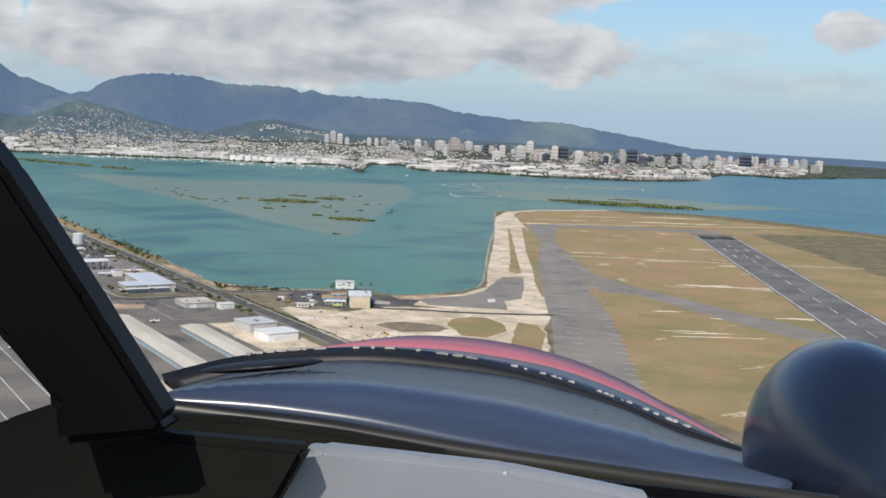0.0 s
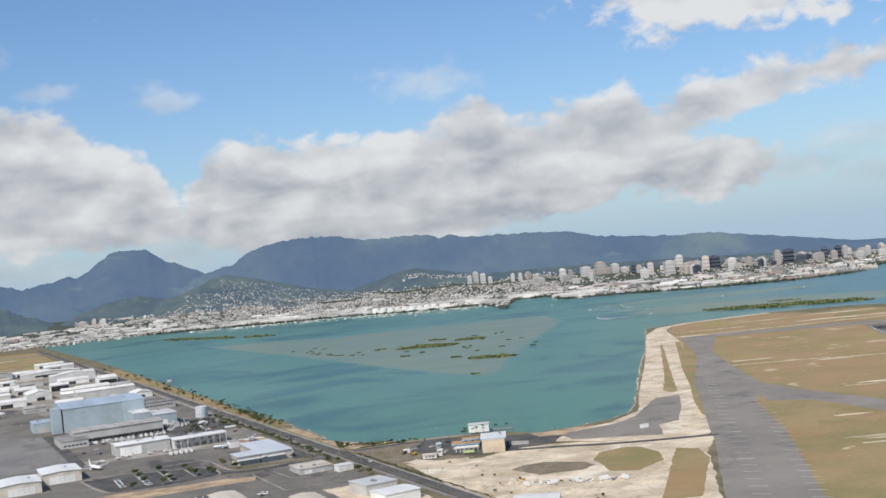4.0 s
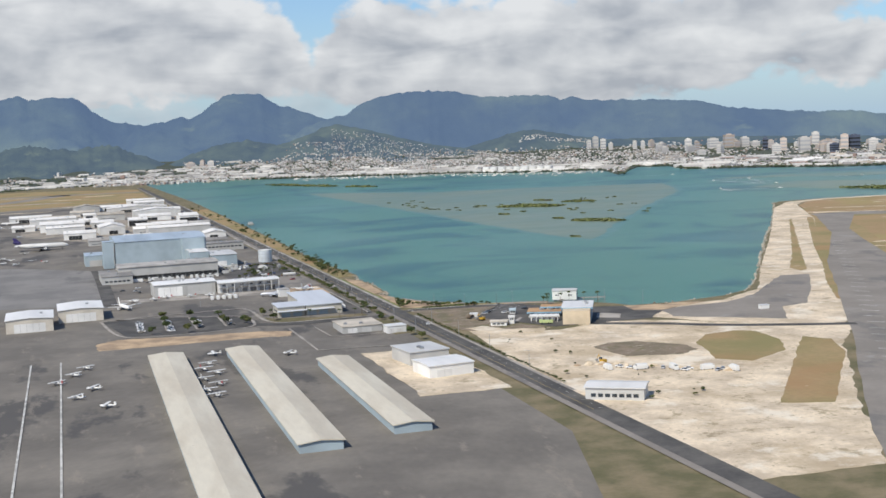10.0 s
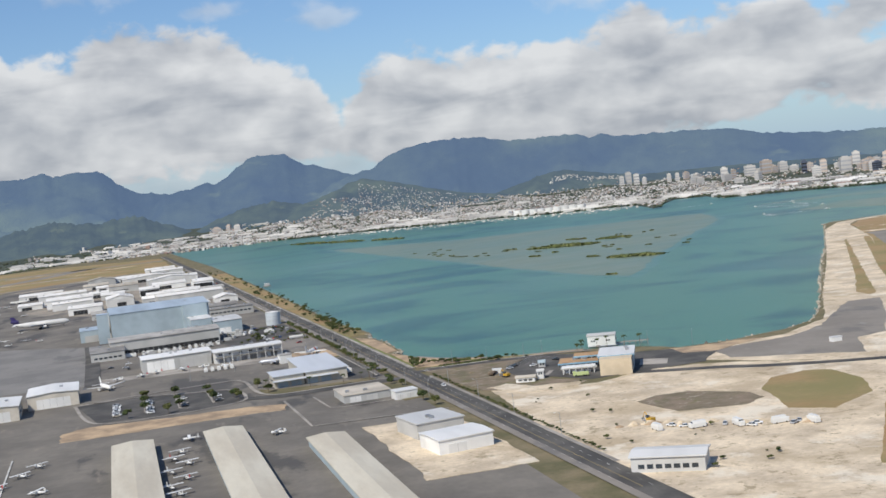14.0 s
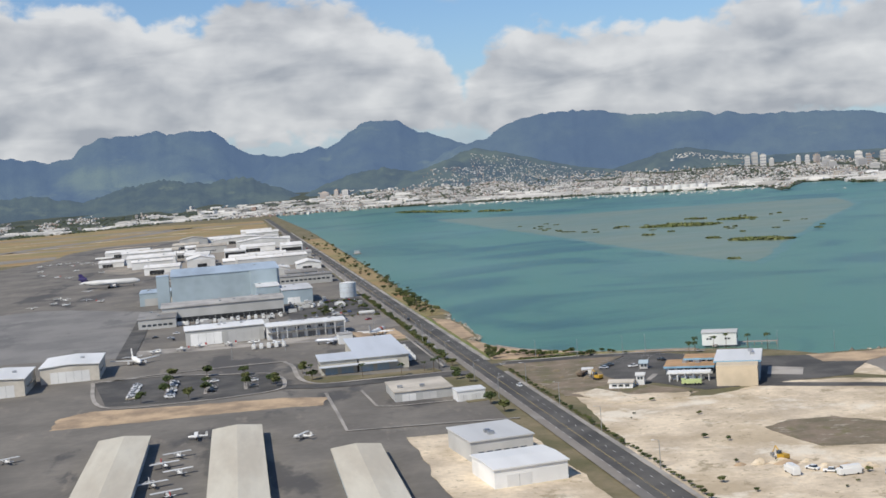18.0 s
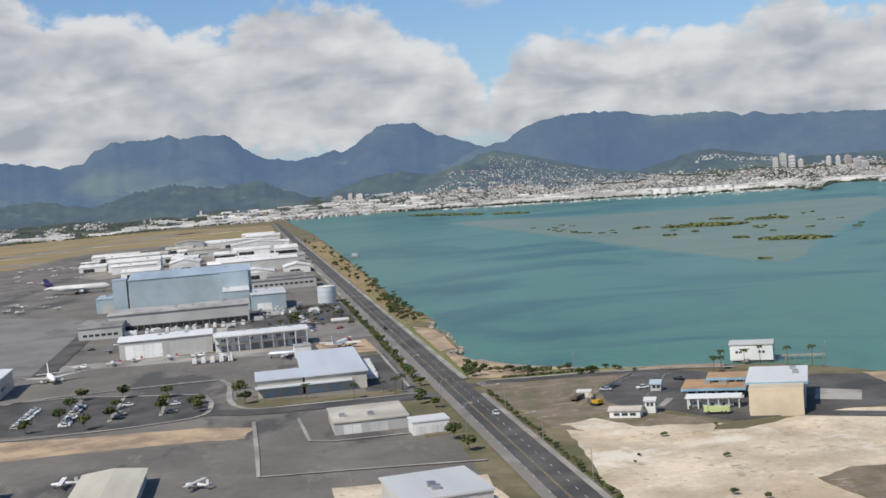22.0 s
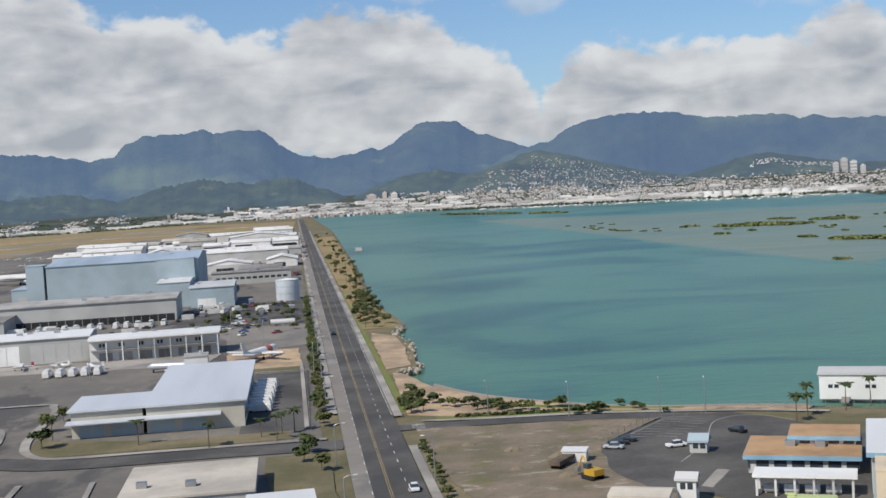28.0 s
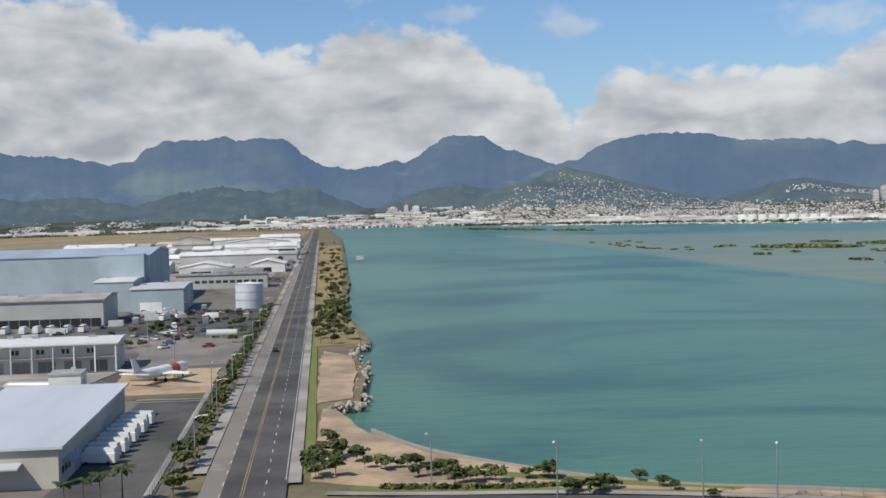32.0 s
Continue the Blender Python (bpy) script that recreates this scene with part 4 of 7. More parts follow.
building("hangar_tower", "pale blue stair tower on a hangar corner", -190, 475, 10, 14, 26, 2.5, BLUEWALL, ROOFB, 0.3, 0.2, "flat")
building("hangar_side_block", "low blue-grey block beside the great hangar", -200, 522, 26, 40, 10.5, 2.5, BLUEWALL, ROOFB, 0.6, 0.3, "flat", doors=[("s", 4, 16, 6), ("s", 22, 36, 6)], units=3, leaf=GREYWALL)
building("blue_annex", "pale blue annex with a white roof", -84, 440, 24, 50, 11, 2.5, BLUEWALL, ROOFW, 0.7, 0.5, "x", doors=[("s", 4, 14, 5)], windows=[("e", 4, 44, 3, 4.4, 8)], units=2)
building("side_store", "grey store with a white roof", -106, 448, 18, 40, 14, 2.5, BLUEWALL, ROOFW, 0.6, 0.4, "x", units=1)
for cx, cy in ((-214.5, 124), (-247, 92)):
    building("cream_hangar", "pale cream hangar with a white roof by the apron", cx, cy, 30, 40, 8.6, 2, CREAMW, ROOFW, 1.0, 0.6, "y", doors=[("s", 5, 25, 6)], windows=[("e", 8, 30, 3, 4.2, 4)], group="cream hangars", units=1)
building("long_store", "long grey store with roof units", -72, 596, 54, 22, 8, 2.0, GREYWALL, ROOFG, 0.5, 0.5, "flat", windows=[("s", 2, 52, 3.4, 5, 12)], units=7)
# the dark door leaves here paint the shade inside open hangars
for nm, bx, by, bw, bd, bh, ml in (("white_store", -98, 735, 42, 34, 7, ROOFN), ("white_hall", -96, 872, 76, 30, 8, ROOFN), ("small_hangar", -140, 1100, 34, 40, 10, ROOFN), ("dark_mouth_hangar", -66, 1120, 30, 50, 9, ROOFN),
        ("west_hall", -246, 1075, 66, 46, 10, ROOFN), ("west_store", -180, 968, 34, 56, 8, ROOFN), ("far_hall", -104, 1290, 74, 40, 9, ROOFN), ("far_store", -176, 1260, 46, 40, 9, ROOFT), ("north_hall", -128, 1470, 120, 36, 8, ROOFN),
        ("north_store", -100, 1640, 70, 40, 9, ROOFN), ("tan_store", -250, 1260, 70, 44, 10, ROOFT), ("west_shed", -300, 1110, 40, 30, 7, ROOFN), ("lean_store", -60, 985, 36, 24, 7, ROOFG), ("mid_store", -130, 985, 40, 26, 8, ROOFN),
        ("mid_shed", -210, 1180, 34, 26, 8, ROOFN), ("road_store", -70, 680, 40, 24, 6, ROOFG), ("inner_store", -150, 800, 44, 30, 7, ROOFN), ("row_hall", -100, 1000, 60, 44, 8, ROOFN), ("apron_hall", -220, 900, 50, 40, 9, ROOFN), ("corner_hall", -190, 1120, 40, 50, 8, ROOFN), ("north_shed", -80, 1380, 50, 50, 8, ROOFN),
        ("north_hall", -160, 1560, 80, 50, 8, ROOFN), ("outer_hall", -300, 1330, 80, 40, 9, ROOFN), ("lane_shed", -58, 790, 30, 40, 6, ROOFN), ("lane_hall", -110, 1210, 60, 46, 8, ROOFN), ("end_store", -110, 1760, 70, 40, 8, ROOFN), ("strip_hall", -118, 916, 74, 14, 6, ROOFN), ("bay_store", -241, 1012, 48, 18, 6, ROOFN), ("yard_hall", -178, 1040, 26, 34, 7, ROOFN), ("arch_hall", -262, 1190, 64, 36, 9, ROOFN), ("apron_store", -205, 1360, 34, 26, 6, ROOFN), ("tan_hall", -214, 1535, 46, 34, 8, ROOFT), ("lot_store", -196, 770, 30, 22, 5, ROOFG), ("grass_store", -220, 1420, 50, 36, 8, ROOFT)):
    kk = int(abs(bx) * 7 + by) % 5
    building(nm, "white airport hangar among others" if ml is ROOFN else "airport store with a dull roof", bx, by, bw * (0.8 + 0.06 * kk), bd, bh + kk * 0.9 - 1, 2.0 + (kk - 2) * 1.2, WHITE if ml is ROOFN else GREYWALL, ml, (2.4, 3.4, 3.0, 4.2, 2.0)[kk], 0.6, "y" if kk in (1, 3) else "x",
             doors=[("s", bw * (0.12 + 0.08 * kk), bw * (0.45 + 0.08 * kk), bh * 0.6)] if kk in (0, 1, 3) else (), windows=[("s", bw * 0.1, bw * 0.6, bh * 0.35, bh * 0.5, 9)] if kk == 2 else (), group="airport hangars", units=2 + kk, leaf=DARK)
# flat dark boxes stand in for the shaded inside of two hangars
for bx, by, bw, bh in ((-140, 1079, 26, 7.5), (-66, 1094, 26, 7)):
    ob = new("hangar_opening", mesh_of("hangar_opening", boxes((bx - bw / 2, by, 2.2, bx + bw / 2, by + 0.6, 2.2 + bh)), DARK))
    tagged(ob, "dark sheet painted as the shade in an open hangar mouth", "opening", "", "structure")

# hangar rows on the south apron
ROOFC = surface("cream_metal_roof", (0.60, 0.56, 0.46), 0.6, fine=0.5, broad=0.08, vary=0.22, other=(0.50, 0.45, 0.36), stretch=(1, 0.2, 1))
speckle(ROOFC, (0.40, 0.32, 0.24), 0.5, 0.66, 0.72, 0.7)
for sx, y0, y1, sw in ((-123, -318, -84, 17.5), (-82, -304, -140, 16), (-165, -400, -84, 18)):
    building("hangar_row", "long cream-roofed hangar row with pale blue walls", sx, (y0 + y1) / 2, sw, y1 - y0, 3.7, 0.8, BLUEWALL, ROOFC, 0.9, 0.8, "y",
             doors=[("e", 6 + 12 * k, 15 + 12 * k, 3.0) for k in range(int((y1 - y0 - 8) / 12))], group="hangar rows")
building("flat_depot", "tan flat-roofed depot beside the road", -46.5, -30, 25, 28, 4.0, 2, GREYWALL, ROOFT, 0.3, 0.4, "flat", doors=[("s", 3, 9, 3), ("s", 12, 18, 3)], units=2)
building("white_sheds", "small white sheds with open bays", -28, -53, 12, 9, 4.2, 4, WHITE, ROOFW, 0.3, 0.3, "flat", doors=[("s", 1, 4, 2.8), ("s", 6, 10, 2.8)])
building("roadside_office", "white roadside office with stepped roofs", -38, -152, 22, 26, 7, 8, WHITE, ROOFW, 0.5, 0.5, "flat", windows=[("s", 2, 20, 2, 3.5, 6)], units=2)
building("roadside_store", "white store beside the road", -36, -190, 24, 22, 6, 8, WHITE, ROOFW, 0.5, 0.5, "x", doors=[("s", 4, 12, 4)])
patch("forecourt", "pale worn pavement before the long hangar", [(-190, 206), (-60, 200), (-64, 172), (-110, 178), (-186, 184)], 2.12, CONCRETE, 1.0, 6)
building("yard_office", "white yard office on coral ground", 19, -281, 26, 14, 5.5, -32, WHITE, ROOFW, 0.9, 0.7, "x", windows=[("s", 2, 24, 1.4, 3.0, 7)])

# fire station by the lagoon
building("fire_hall", "pale blue fire hall with a white roof and blue roof edge", 88.2, -63.2, 17.6, 28, 8.8, -24, BLUEWALL, ROOFW, 0.3, 0.9, "flat", doors=[("w", 3, 11, 5), ("w", 14, 22, 5)], windows=[("s", 2, 16, 7.2, 8.2, 5)], trim=BLUEROOF, units=2)
building("fire_annex", "cream windowless block in front of the fire hall", 80.3, -81.0, 16.6, 10, 8.2, -24, CREAM, CREAM, 0.3, 0.1, "flat")
building("fire_office", "low fire station office with an orange flat roof", 74, -42, 20, 16, 3.6, -24, WHITE, ORANGE, 0.3, 0.9, "flat", windows=[("s", 1, 21, 1.4, 2.8, 6), ("w", 1, 17, 1.4, 2.8, 5)], trim=BLUEROOF, units=2)
building("fire_lounge", "upper room of the fire station with an orange roof", 80, -38, 12, 10, 5.5, -24, WHITE, ORANGE, 0.3, 0.8, "flat", windows=[("s", 1, 12, 4.2, 5.2, 4)], trim=BLUEROOF)
cn = thing("canopy", "white flat canopy on posts over parked bays", "canopy", pose(66, -63, 2.1, 0, 0, -24))
part("roof", boxes((-9, -3.2, 3.6, 9, 3.2, 4.1)), WHITE, cn)
for k in range(6):
    for s in (-2.6, 2.6):
        part("post", boxes((-8.5 + 3.3 * k, s - 0.2, 0, -8.1 + 3.3 * k, s + 0.2, 3.6)), WHITE, cn)
for k in range(4):
    ct = thing("gas_tank", "white cylindrical tank under the canopy", "tank", pose(60.5 + 3.3 * k, -60.6 - 1.5 * k, ground_z(60.5 + 3.3 * k, -60.6 - 1.5 * k), 0, 0, -24), "canopy tanks")
    bm = bmesh.new()
    tube(bm, (-1.3, 0, 1.2), (1.3, 0, 1.2), 0.85, 0.85, 16)
    part("shell", bm, WHITE, ct)
    for s in (-0.9, 0.9):
        part("cradle", boxes((s - 0.15, -0.6, 0, s + 0.15, 0.6, 0.7)), CONCRETE, ct)
building("small_house", "small tan-roofed hut on coral ground", 36, -63, 10, 6, 2.6, -25, WHITE, ROOFT, 0.6, 0.5, "x", windows=[("s", 1, 9, 1.0, 1.9, 3)])
building("watch_cabin", "small white two-storey cabin", 45, -61, 3.4, 3.4, 4.2, -25, WHITE, ROOFW, 0.8, 0.4, "x", windows=[("s", 0.4, 3.0, 2.6, 3.8, 2), ("e", 0.4, 3.0, 2.6, 3.8, 2)])
building("gate_cabin", "small white cabin with a pitched blue roof", 58.5, -23.5, 3.6, 3.6, 2.5, -25, WHITE, BLUEWALL, 1.2, 0.4, "x", windows=[("s", 0.5, 3.5, 1.2, 2.4, 2)])
building("pump_house", "small white box cabin on the car park", 32, -23, 5, 3, 2.4, -20, WHITE, ROOFW, 0.2, 0.2, "flat")

# pump building over the water with its pier
bh = building("boat_house", "white two-storey building on the lagoon edge", 116, 30, 17, 11, 5.8, -26, WHITE, WHITE, 0.8, 0.4, "x", windows=[("s", 2, 5, 2.4, 3.3, 2), ("s", 11, 14, 2.4, 3.3, 2), ("e", 1, 10, 2.2, 3.4, 3)], z=1.6)
part("ramp", boxes((-3, -12, -0.2, -1, -5.5, 0.2)), CONCRETE, bh)
pr = thing("pier", "low concrete pier on piles", "pier", pose(124, 27, 0.0, 0, 0, -24))
part("deck", boxes((0, -1.3, 1.5, 20, 1.3, 1.9)), CONCRETE, pr)
for k in range(6):
    for s in (-1, 1):
        bm = bmesh.new()
        tube(bm, (1 + 3.6 * k, s, -1.5), (1 + 3.6 * k, s, 1.5), 0.22)
        part("pile", bm, CONCRETE, pr)

# water tank
tk = thing("storage_tank", "whitish-blue cylindrical storage tank", "tank", pose(-42, 430, 2.1))
bm = bmesh.new()
tube(bm, (0, 0, 0), (0, 0, 11.5), 6.6, 6.6, 40)
part("shell", bm, surface("tank_paint", (0.56, 0.61, 0.645), 0.55, fine=0.5, broad=0.08, vary=0.14), tk)
bm = bmesh.new()
tube(bm, (0, 0, 11.5), (0, 0, 12.3), 6.7, 0.6, 40)
part("roof", bm, WHITE, tk)
bm = bmesh.new()
for z in (3.8, 7.6, 11.3):
    tube(bm, (0, 0, z), (0, 0, z + 0.2), 6.68, 6.68, 40, False)
part("hoop", bm, STEEL, tk)


# ---- the lagoon road ----
def road_line(off, y0, y1, n=40):
    return [(road_x(y0 + (y1 - y0) * k / n) + off, y0 + (y1 - y0) * k / n) for k in range(n + 1)]


path_patch("road", "dark asphalt road along the lagoon", road_line(0, -700, 2600), 14.2, 2.37, ASPHALT)
path_patch("road_old_lane", "greyer older lane along the road", road_line(-5.2, -700, 2600), 3.6, 2.375, OLD_ASPHALT)
bm = bmesh.new()
for off, w in ((-8.4, 2.4), (8.3, 2.2)):
    pts = road_line(off, 42 if off > 0 else 52, 1700)
    strip(bm, pts, w, 2.46)
    for s in (-w / 2, w / 2):
        for (xa, ya), (xb, yb) in zip(pts, pts[1:]):
            v = [bm.verts.new(q) for q in ((xa + s, ya, 2.0), (xb + s, yb, 2.0), (xb + s, yb, 2.46), (xa + s, ya, 2.46))]
            bm.faces.new(v)
tagged(new("pavement", mesh_of("pavement", bm, CONCRETE)), "pale concrete pavements beside the road", "pavement", "", "structure")
bm = bmesh.new()
for y in range(-300, 1500, 9):
    for off in (-3.6, 3.6):
        strip(bm, [(road_x(y) + off, y), (road_x(y + 3) + off, y + 3)], 0.18, 2.39)
strip(bm, road_line(6.8, 45, 1500), 0.16, 2.39)
for k in range(4):
    strip(bm, [(1.0, 24.2 + 1.5 * k), (4.2, 24.1 + 1.5 * k)], 0.6, 2.40)
tagged(new("road_marking", mesh_of("road_marking", bm, MARK)), "white dashed lane lines", "marking", "", "structure")
bm = bmesh.new()
for off in (-0.2, 0.2):
    strip(bm, road_line(off, -300, 1500), 0.13, 2.39)
tagged(new("centre_marking", mesh_of("centre_marking", bm, YELLOW)), "double yellow centre line", "marking", "", "structure")
path_patch("side_road", "dark side road into the car park", curve_points([(-16, 12), (-45, 13), (-80, 13), (-98, 20), (-112, 24)]), 11, 2.19, ASPHALT)
path_patch("shore_road", "dark road along the lagoon corner", curve_points([(-6, 27), (20, 26), (43, 22.5), (60, 18.5), (72, 12)]), 7, 2.2, ASPHALT)
path_patch("kerb_strip", "pale kerb walk along the side road", curve_points([(-20, 20), (-60, 20), (-84, 20.5), (-92, 28), (-95.5, 40), (-97, 55), (-98, 84), (-101, 98), (-109, 105), (-166, 101), (-194, 92)]), 2.4, 2.34, CONCRETE)
path_patch("shore_walk", "pale shore walk along the lagoon", curve_points([(4, 34), (20, 31), (44, 28), (66, 22), (84, 16), (100, 8)]), 2.4, 2.30, CONCRETE)

patch("shore_sand", "bare orange earth beside the lagoon", [(1, 120), (1, 44), (20, 34.5), (44, 31), (66, 25), (80, 20.5), (97, 13), (99, 15.5), (80, 23), (62, 28.5), (44, 41), (22, 64), (10, 90), (5, 115)], 2.15, DIRT, 0.7, 3)
patch("shore_grass", "green verge by the shore walk", [(22, 52), (40, 42), (60, 31), (58, 28.8), (40, 37.5), (24, 46)], 2.16, LAWN, 0.7, 3)
patch("corner_grass", "bright green grass along the sea wall", [(50, 33.5), (54, 32), (69, 25), (70, 26.6), (60, 31.5), (51.5, 36)], 2.16, LAWN, 0.4, 3)
patch("walk_grass", "thin green strip beside the shore walk", [(8, 38), (20, 35.2), (44, 31), (66, 25), (65, 23.8), (43, 29.4), (19, 33.4), (8, 36)], 2.16, LAWN, 0.3, 4)
patch("shore_point", "bare earth on the rocky point", [(-2, 236), (-1, 128), (8, 134), (8, 160), (9, 190), (7, 220)], 2.15, DIRT, 1.2, 4)
patch("verge_grass", "green verge beside the pavement", [(road_x(y) + o, y) for y, o in ((50, 9.6), (240, 9.6), (430, 9.6), (430, 11.2), (240, 11.4), (50, 11.8))], 2.17, LAWN, 0.3, 8)
patch("yard_lot", "grey car park by the lagoon corner", [(61, 15), (78, 16), (86, 4), (98, -22), (106, -44), (66, -36), (52, -58), (40, -52), (36, -34), (40, -12), (46.4, -3)], 2.13, ASPHALT, 0.5, 4)
patch("tank_slab", "pale concrete slab under the tank canopy", [(50, -52), (60, -62), (74, -56), (66, -46), (57, -40)], 2.16, CONCRETE, 0.2, 4)
patch("yard_earth", "bare earth lot beside the junction", [(2, 24), (28, 21), (46, 18), (60.6, 15.2), (46, -3), (39.6, -12), (37, -34), (41, -52), (60, -86), (30, -90), (10, -70), (4, -22)], 2.11, LOT, 1.2, 3)
patch("station_apron", "dark asphalt in front of the fire station", [(50, -58), (64, -86), (128, -86), (160, -44), (138, -34), (118, -24), (98, -22), (60, -40)], 2.13, ASPHALT, 1.6, 6)
patch("station_slab", "pale concrete slab beside the fire hall", [(99, -67), (107, -50), (119, -60), (111, -76)], 2.19, CONCRETE, 0.1, 6)
path_patch("road_hedge_bed", "kerb edge along the south road", road_line(8.4, -260, 5), 2.0, 2.28, CONCRETE)

patch("coral_heap", "pale coral rubble by the lot", [(14, -66), (26, -60), (34, -80), (60, -88), (52, -98), (24, -96)], 2.12, CORAL, 2.5, 3)

patch("earth_bank", "orange earth bank near the pier", [(134, -30), (150, -35), (172, -36), (188, -41), (165, -50), (148, -60), (132, -52)], 2.12, DIRT, 1.5, 4)
patch("south_earth", "bare tan ground round the south offices", [(-62, -118), (-20, -120), (-16, -240), (-60, -240)], 2.1, CORAL, 3, 7)
patch("plot_earth", "bare ground beside the parked airliner", [(-58, 200), (-31, 202), (-28, 146), (-54, 146)], 2.1, DIRT, 1.5, 3)
patch("plot_scrub", "patchy grass before the parked airliner", [(-52, 150), (-28, 152), (-28, 142.5), (-49, 143.5)], 2.1, SCRUB, 0.8, 3)
path_patch("plot_kerb", "pale kerb behind the truck yard", [(-45, 142), (-26, 141)], 1.6, 2.34, CONCRETE)
building("plane_shed", "plain white box shed beside the parked planes", -65, 158, 8, 10, 5.5, 4, WHITE, ROOFG, 0.3, 0.2, "flat", doors=[("e", 2, 8, 4)])
patch("bank_grass", "dry yellow grass on the road bank", [(road_x(y) + 10.5, y) for y in (250, 420, 700, 1000, 1400)] + [(-12, 1400), (-5, 1000), (0, 700), (2, 420), (9, 300), (10, 255)], 2.1, DRY, 1.0, 6)
patch("plot_lawn", "patchy dry lawn beside the road", [(-34, 4), (-20, 4), (-17, -60), (-30, -62)], 2.1, SCRUB, 1, 5)
patch("island_lawn", "planted strip before the workshop", [(-92, 23), (-40, 23), (-28, 24), (-30, 34), (-60, 33), (-88, 42), (-94, 50)], 2.12, SCRUB, 0.8, 4)
path_patch("lot_kerb", "pale kerb round the car park", curve_points([(-201, 92), (-187, 14.5), (-148, 6.5), (-118, 11), (-106, 18), (-103.5, 32), (-104.5, 50), (-111, 69), (-134, 79.5), (-165, 93.5), (-200, 93.5)]), 2.0, 2.34, CONCRETE)
path_patch("plot_edge", "pale low kerb round the depot plot", [(-86, -6), (-84, -60), (-83, -94), (-50, -98), (-17, -103)], 1.5, 2.34, CONCRETE)
path_patch("plot_edge", "pale low kerb round the depot plot", [(-70, -8), (-67, -50), (-60, -54), (-34, -54)], 1.2, 2.34, CONCRETE)
path_patch("lot_kerb", "pale kerb between the car park rows", [(-160, 88), (-160, 28)], 1.6, 2.3, CONCRETE)
path_patch("lot_kerb", "pale kerb between the car park rows", [(-142, 80), (-141, 24)], 1.6, 2.3, CONCRETE)
path_patch("lot_kerb", "pale kerb between the car park rows", [(-123, 72), (-122, 26)], 1.6, 2.3, CONCRETE)
path_patch("yard_kerb", "pale kerb between the yard and the trees", [(-25, 36), (-29, 160)], 1.2, 2.32, CONCRETE)
path_patch("yard_kerb", "pale kerb between the yard and the trees", [(-44, 138.6), (-27, 138.4)], 1.0, 2.32, CONCRETE)
path_patch("apron_lane", "dark asphalt lane beside the pale apron", [(-193, 176), (-198, 361), (-202, 455)], 11, 2.3, ASPHALT)
bm = bmesh.new()
for x0 in (-176, -157.5, -138, -118.5):
    for k in range(18):
        strip(bm, [(x0 - 2.4, 22 + 2.9 * k), (x0 + 2.4, 22 + 2.9 * k)], 0.14, 2.34)
for k in range(8):
    xa, ya = 60.8 - 1.9 * k, 13.0 - 2.35 * k
    strip(bm, [(xa, ya), (xa + 4.6, ya - 2.6)], 0.14, 2.34)
    strip(bm, [(xa + 10.5, ya - 4.6), (xa + 6.6, ya - 2.4)], 0.14, 2.34)
strip(bm, [(60.8, 13.0), (47.5, -3.45)], 0.14, 2.34)
strip(bm, curve_points([(88, 0), (84, 8), (77, 10), (70, 4), (62, -16), (52, -32)]), 0.16, 2.34)
for x0, x1 in ((-258, -247), (-240, -233), (-224, -216)):
    strip(bm, [(x0, -60), (x1, -420)], 0.9, 2.34)
tagged(new("apron_marking", mesh_of("apron_marking", bm, MARK)), "white bay and apron lines", "marking", "", "structure")



# ---- plants ----
def leaf_cloud(bm, rng, centre, radii, count, size, shape=1.0):
    """Small leaf clumps spread over an uneven crown."""
    cx, cy, cz = centre
    for _ in range(count):
        d = Vector((rng.gauss(0, 1), rng.gauss(0, 1), rng.gauss(0, 0.8))).normalized() * (rng.random() ** 0.45) * (0.75 + 0.45 * rng.random())
        p = Vector((cx + d.x * radii[0], cy + d.y * radii[1], cz + d.z * radii[2]))
        q = Euler((rng.uniform(-0.9, 0.9), rng.uniform(-0.9, 0.9), rng.uniform(0, 6.3))).to_matrix()
        s = size * rng.uniform(0.6, 1.35)
        v = [bm.verts.new(p + q @ Vector(c) * s) for c in ((-1, -0.6, 0), (0.9, -0.8, 0.15), (1, 0.7, -0.1), (-0.7, 0.9, 0.12), (0, 0, 0.55 * shape))]
        bm.faces.new((v[0], v[1], v[4]))
        bm.faces.new((v[1], v[2], v[4]))
        bm.faces.new((v[2], v[3], v[4]))
        bm.faces.new((v[3], v[0], v[4]))


def tree(seed, h, spread, leaf=LEAF, count=150, name="shore_tree", label="small leafy tree with a round uneven crown"):
    rng = random.Random(seed)
    t = thing(name, label, "tree", pose(0, 0, -60))
    bm = bmesh.new()
    tube(bm, (0, 0, -0.3), (0.1, 0, h * 0.5), 0.05 * h * 0.5, 0.03 * h * 0.5, 6)
    for k in range(4):
        a = k * 1.57 + rng.random()
        tube(bm, (0.1, 0, h * 0.38), (math.cos(a) * spread * 0.5, math.sin(a) * spread * 0.5, h * 0.72), 0.015 * h, 0.006 * h, 5)
    part("trunk", bm, BARK, t)
    bm = bmesh.new()
    for k in range(5):
        a = rng.random() * 6.3
        leaf_cloud(bm, rng, (math.cos(a) * spread * 0.42, math.sin(a) * spread * 0.42, h * rng.uniform(0.55, 0.82)), (spread * 0.5, spread * 0.5, h * 0.2), count // 5, 0.11 * h ** 0.7 + 0.12)
    part("crown", bm, leaf, t)
    return t


